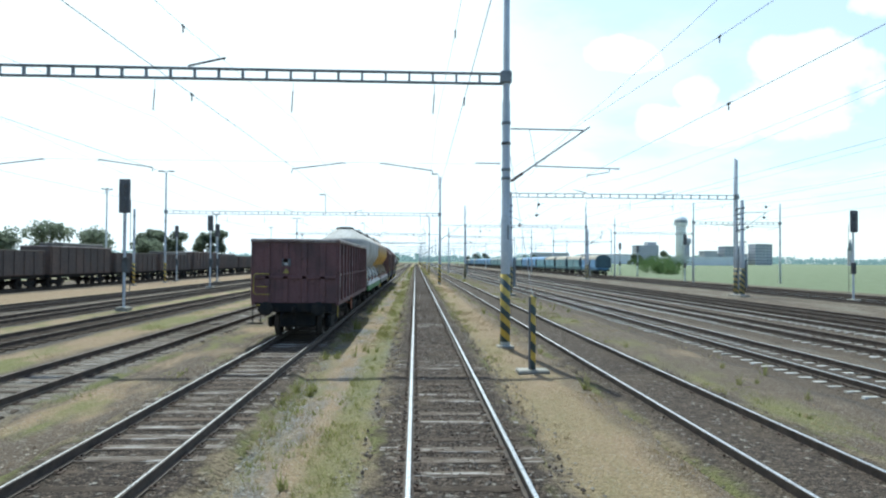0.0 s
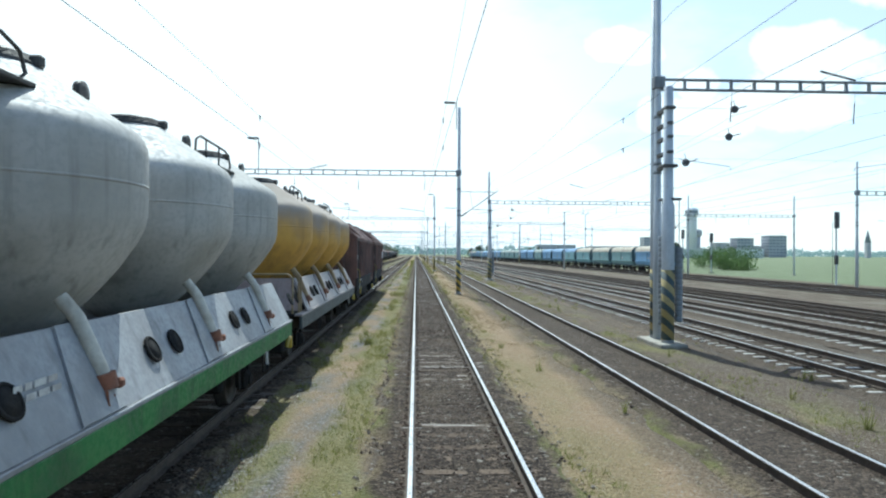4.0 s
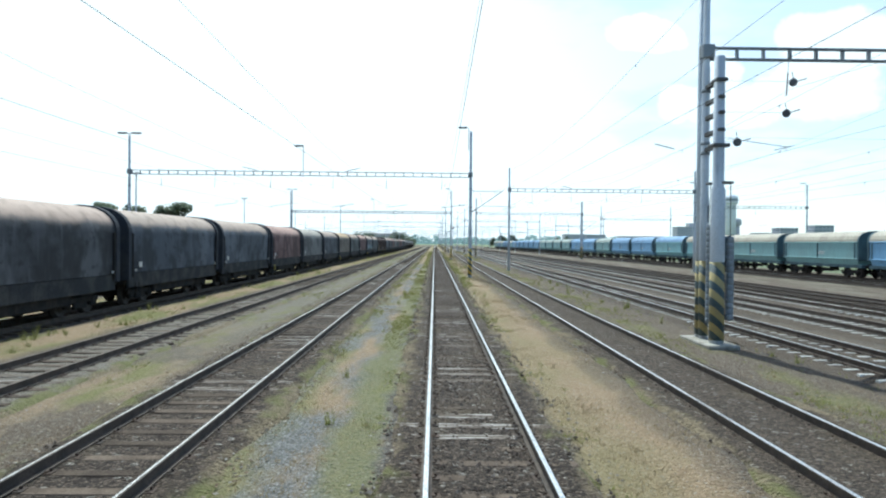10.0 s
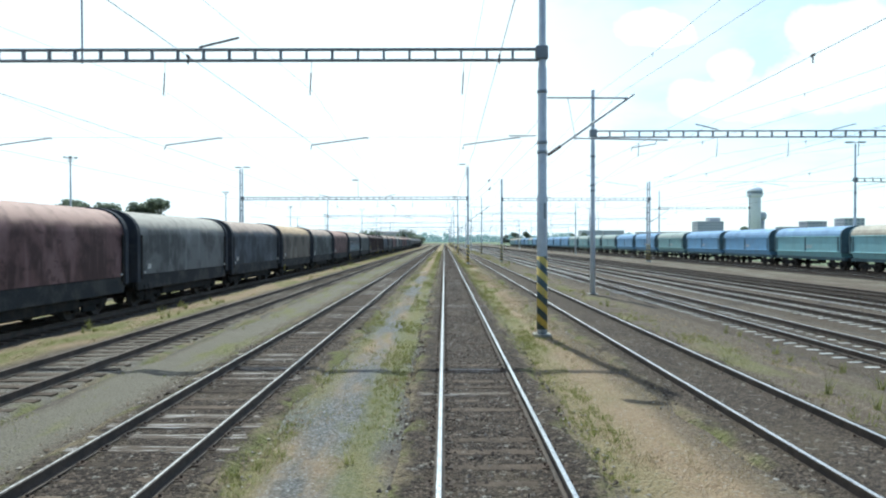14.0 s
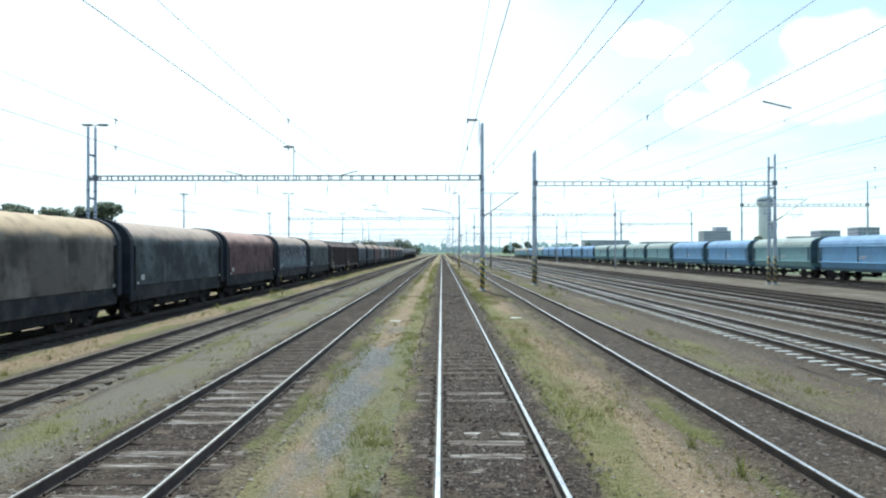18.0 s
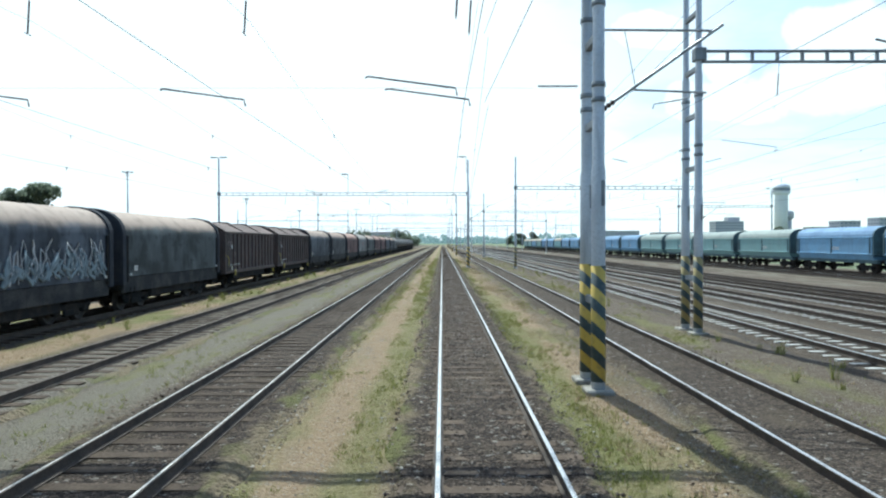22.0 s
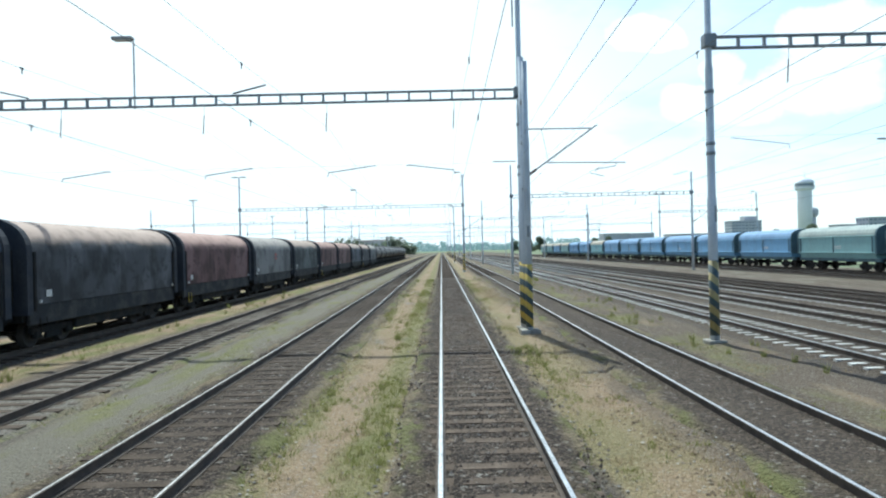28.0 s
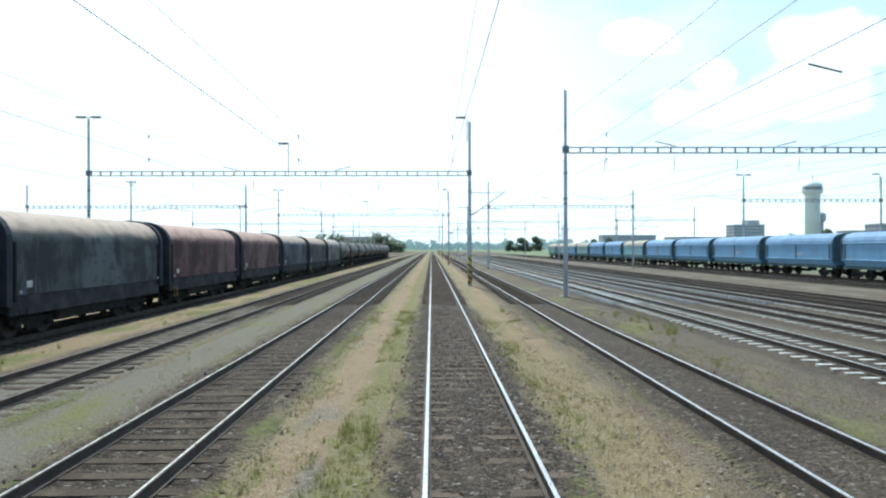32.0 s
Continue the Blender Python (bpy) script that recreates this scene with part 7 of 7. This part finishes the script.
tower(397, 987)
house(390, 1122, 38, 22, 31, M["wall_grey"], "grey office block with rows of windows", rows=8, cols=9)
house(404, 1137, 16, 14, 37, M["wall_grey"], "narrower lift tower of the office block")
house(330, 1080, 44, 24, 15, M["wall_white"], "low pale hall with a faded red roof", M["roof_red"])
house(270, 1010, 34, 20, 14, M["wall_grey"], "low grey store with a faded red roof", M["roof_red"])
house(176, 940, 26, 18, 15, M["wall_grey"], "far grey store beyond the wagons", M["wall_grey"])
house(205, 950, 24, 18, 15, M["wall_grey"], "far grey store beyond the wagons", M["wall_grey"])
house(470, 1000, 60, 24, 16, M["wall_grey"], "long far hall behind the tower", M["wall_grey"])
house(440, 990, 20, 20, 20, M["wall_grey"], "squat building beside the tower")
house(470, 985, 24, 22, 27, M["wall_grey"], "square grey far block", rows=6, cols=5)
house(520, 990, 26, 22, 31, M["wall_grey"], "square grey far block", rows=7, cols=5)
house(330, 760, 90, 30, 9, M["wall_white"], "long low white hall at the field's edge", M["wall_white"])
house(-60, 900, 40, 20, 13, M["wall_grey"], "far building with a faded red roof among trees", M["roof_red"])
spire = thing("church_spire", (640, 960, -0.2), "thin far church spire over trees", "church")
part("tower", Build().box((0, 0, 11), (6, 6, 22), 0.2), M["wall_grey"], spire)
part("spire_roof", Build().lathe([(4.2, 22), (0.3, 40)], n=8), M["wall_dark"], spire)

# ------------------------------------------------------------ small things on the ground
def scrap(name, x, y, sx, sy, mat, label, cat, seed):
    r = random.Random(seed)
    n = 5
    vs = [(sx * (i / n - 0.5), sy * (j / n - 0.5), r.uniform(0, 0.018) + 0.03) for i in range(n + 1) for j in range(n + 1)]
    fs = [(i * (n + 1) + j, (i + 1) * (n + 1) + j, (i + 1) * (n + 1) + j + 1, i * (n + 1) + j + 1) for i in range(n) for j in range(n)]
    ob = new(name, Build().add(vs, fs, 0, True).mesh(name, mat))
    ob.location, ob.rotation_euler = (x, y, GROUND_Z), (0, 0, r.uniform(0, 1))
    tagged(ob, label, cat, "litter on the ground")


scrap("paper_sheet", -2.64, 196.25, 0.42, 0.55, M["paper"], "crumpled white paper lying on dry turf", "litter", 1)
scrap("paper_sheet", 2.58, 197.5, 0.50, 0.50, M["paper"], "crumpled white paper lying on turf", "litter", 2)
scrap("paper_sheet", 1.55, 131.6, 0.16, 0.12, M["paper"], "torn pale scrap beside the rail", "litter", 3)
scrap("paper_sheet", 4.5, 307.6, 0.26, 0.22, M["paper"], "white scrap between the rails", "litter", 4)
scrap("paper_sheet", 4.5, 26.0, 0.24, 0.12, M["paper"], "white scrap between the rails", "litter", 5)
scrap("paper_sheet", 4.6, 31.0, 0.30, 0.12, M["paper"], "white scrap between the rails", "litter", 6)
twig = thing("dry_branch", (-2.2, 196.0, GROUND_Z + 0.04), "dry forked branch lying on bare earth beside paper", "branch", "litter on the ground")
part("stem", Build().path([(-0.28, -0.06, 0), (-0.05, 0.0, 0.02), (0.18, 0.1, 0.03), (0.34, 0.26, 0.02)], 0.014), M["bark"], twig)
part("side_twig", Build().path([(-0.05, 0.0, 0.02), (0.12, -0.04, 0.03), (0.3, -0.02, 0.02)], 0.009), M["bark"], twig)


# ------------------------------------------------------------ ballast, grass and weeds
def scatter_stones(name, areas, per, label, seed, lo=0.018, hi=0.05, base=None, mat="ballast"):
    rng = np.random.default_rng(seed)
    octa = np.array([(1, 0, 0), (-1, 0, 0), (0, 1, 0), (0, -1, 0), (0, 0, 1), (0, 0, -1)], float)
    of = np.array([(0, 2, 4), (2, 1, 4), (1, 3, 4), (3, 0, 4), (2, 0, 5), (1, 2, 5), (3, 1, 5), (0, 3, 5)])
    V, F, o = [], [], 0
    for xa, xb, ya, yb in areas:
        n = int((xb - xa) * (yb - ya) * per)
        c = np.stack([rng.uniform(xa, xb, n), rng.uniform(ya, yb, n), np.full(n, GROUND_Z + 0.005 if base is None else base)], 1)
        s = rng.uniform(lo, hi, (n, 1, 1)) * rng.uniform(0.6, 1.3, (n, 6, 3))
        a = rng.uniform(0, 6.28, n)
        p = octa[None] * s
        ca, sa = np.cos(a)[:, None], np.sin(a)[:, None]
        p = np.stack([p[..., 0] * ca - p[..., 1] * sa, p[..., 0] * sa + p[..., 1] * ca, p[..., 2] * (0.75 if mat == "ballast" else 0.42)], -1)
        V.append((p + c[:, None]).reshape(-1, 3))
        F.append((of[None] + (np.arange(n) * 6 + o)[:, None, None]).reshape(-1, 3))
        o += n * 6
    tagged(new(name, raw_mesh(name, np.concatenate(V), np.concatenate(F), M[mat])), label, "ballast", kind="stuff")


scatter_stones("ballast", [(-1.5, 1.5, 2, 330), (-1.0, 1.0, 2, 330), (-6.2, -3.5, 2, 330), (3.5, 6.2, 2, 330)], 34, "loose grey brown ballast stones between the rails", 5, 0.014, 0.042, -0.170)
scatter_stones("gravel", [(-3.4, -1.7, 2, 330), (1.6, 3.4, 250, 330), (6.4, 8.8, 2, 330), (-8.2, -6.6, 2, 330)], 6, "scattered pale gravel on the strips between tracks", 6, 0.010, 0.028, None, "pale_stone")


scatter_stones("leaf_litter", [(-4.05, -3.05, 2, 330), (-1.5, -0.95, 2, 330), (-6.7, -5.7, 2, 330), (2.3, 3.0, 150, 330), (-5.5, -4.1, 2, 330)], 38,
               "dry brown leaves and bark chips strewn along the ballast edge", 8, 0.012, 0.040, -0.182, "leaf_chip")
scatter_stones("rubble", [(-3.75, -3.1, 2, 330), (-1.75, -0.95, 2, 330), (0.95, 1.75, 2, 330), (3.1, 3.8, 2, 330)], 26,
               "pale broken stones along the shoulders of the tracks", 7, 0.012, 0.040, -0.185, "pale_stone")


def grass(name, strips, mat, label, seed, hlo, hhi, lean, clump):
    """Single blades in clumps, denser where the noise is high."""
    rng = np.random.default_rng(seed)
    P, H = [], []
    for xa, xb, ya, yb, per, cut in strips:
        n = int((xb - xa) * (yb - ya) * per)
        x, y = rng.uniform(xa, xb, n), rng.uniform(ya, yb, n)
        k = value_noise(x * 0.9 + 50, y * 0.35, seed) * 0.6 + value_noise(x * 2.5, y * 1.4, seed + 1) * 0.4
        keep = k > cut
        x, y, k = x[keep], y[keep], k[keep]
        m = len(x)
        bx = np.repeat(x, clump) + rng.normal(0, 0.035, m * clump)
        by = np.repeat(y, clump) + rng.normal(0, 0.035, m * clump)
        P.append(np.stack([bx, by], 1))
        H.append(rng.uniform(hlo, hhi, m * clump) * np.repeat(0.55 + (k - cut) / (1 - cut) * 1.3, clump))
    P, H = np.concatenate(P), np.concatenate(H)
    n = len(P)
    a = rng.uniform(0, 6.28, n)
    wdt = rng.uniform(0.004, 0.009, n) + H * 0.012
    d = np.stack([np.cos(a), np.sin(a)], 1)
    t = rng.normal(0, lean, (n, 2)) * H[:, None]
    z0 = np.full(n, GROUND_Z - 0.02)
    v = np.stack([np.column_stack([P - d * wdt[:, None], z0]), np.column_stack([P + d * wdt[:, None], z0]), np.column_stack([P + t, z0 + H + 0.02])], 1)
    tagged(new(name, raw_mesh(name, v.reshape(-1, 3), np.arange(n * 3).reshape(-1, 3), mat)), label, "grass", kind="stuff")
    return n


grass("dry_grass", [(1.6, 3.4, 3, 330, 42, 0.42), (1.0, 1.6, 3, 330, 18, 0.5), (-1.6, -1.0, 3, 330, 34, 0.45), (-3.5, -1.7, 3, 330, 28, 0.52), (6.5, 8.9, 3, 330, 9, 0.55), (-8.3, -6.5, 3, 120, 12, 0.5), (-13.2, -11.2, 3, 330, 10, 0.42)],
      M["grass_dry"], "short dry straw coloured grass between tracks", 11, 0.02, 0.065, 0.6, 5)
grass("green_grass", [(1.25, 2.1, 140, 240, 46, 0.40), (1.25, 2.0, 240, 330, 30, 0.52), (2.1, 3.4, 145, 240, 26, 0.56), (2.1, 3.3, 240, 330, 20, 0.64), (1.2, 1.7, 3, 140, 30, 0.52), (-3.3, -2.3, 3, 330, 16, 0.60), (-2.2, -1.5, 3, 330, 50, 0.40), (-3.7, -2.9, 3, 330, 30, 0.50), (6.0, 7.4, 3, 330, 16, 0.48), (-10.4, -8.6, 3, 330, 7, 0.62), (-8.4, -6.4, 3, 330, 9, 0.58),
                      (-13.2, -11.2, 3, 330, 8, 0.55), (6.4, 8.9, 3, 330, 5, 0.6), (1.5, 2.0, 3, 330, 20, 0.55)],
      M["grass_green"], "short green grass beside the rails", 12, 0.03, 0.11, 0.45, 7)
grass("tall_weeds", [(-2.6, -1.7, 3, 330, 1.2, 0.68), (-3.6, -2.9, 3, 60, 3, 0.62), (1.6, 3.4, 3, 330, 0.5, 0.70), (-13.0, -11.4, 60, 330, 1.6, 0.6), (6.6, 8.8, 3, 330, 0.9, 0.62)],
      M["grass_green"], "tall tufts of green weeds on the strips", 13, 0.16, 0.42, 0.28, 22)

# ------------------------------------------------------------ sleepers, last
for k, (root, c, kind, pitch, count, end) in enumerate(track_roots):
    sleepers(root, c, kind, pitch, 4.0, count, end, 70 + k, pale=0.30 if abs(c) < 6 else 0.4 if abs(c) < 10 else 0.05)
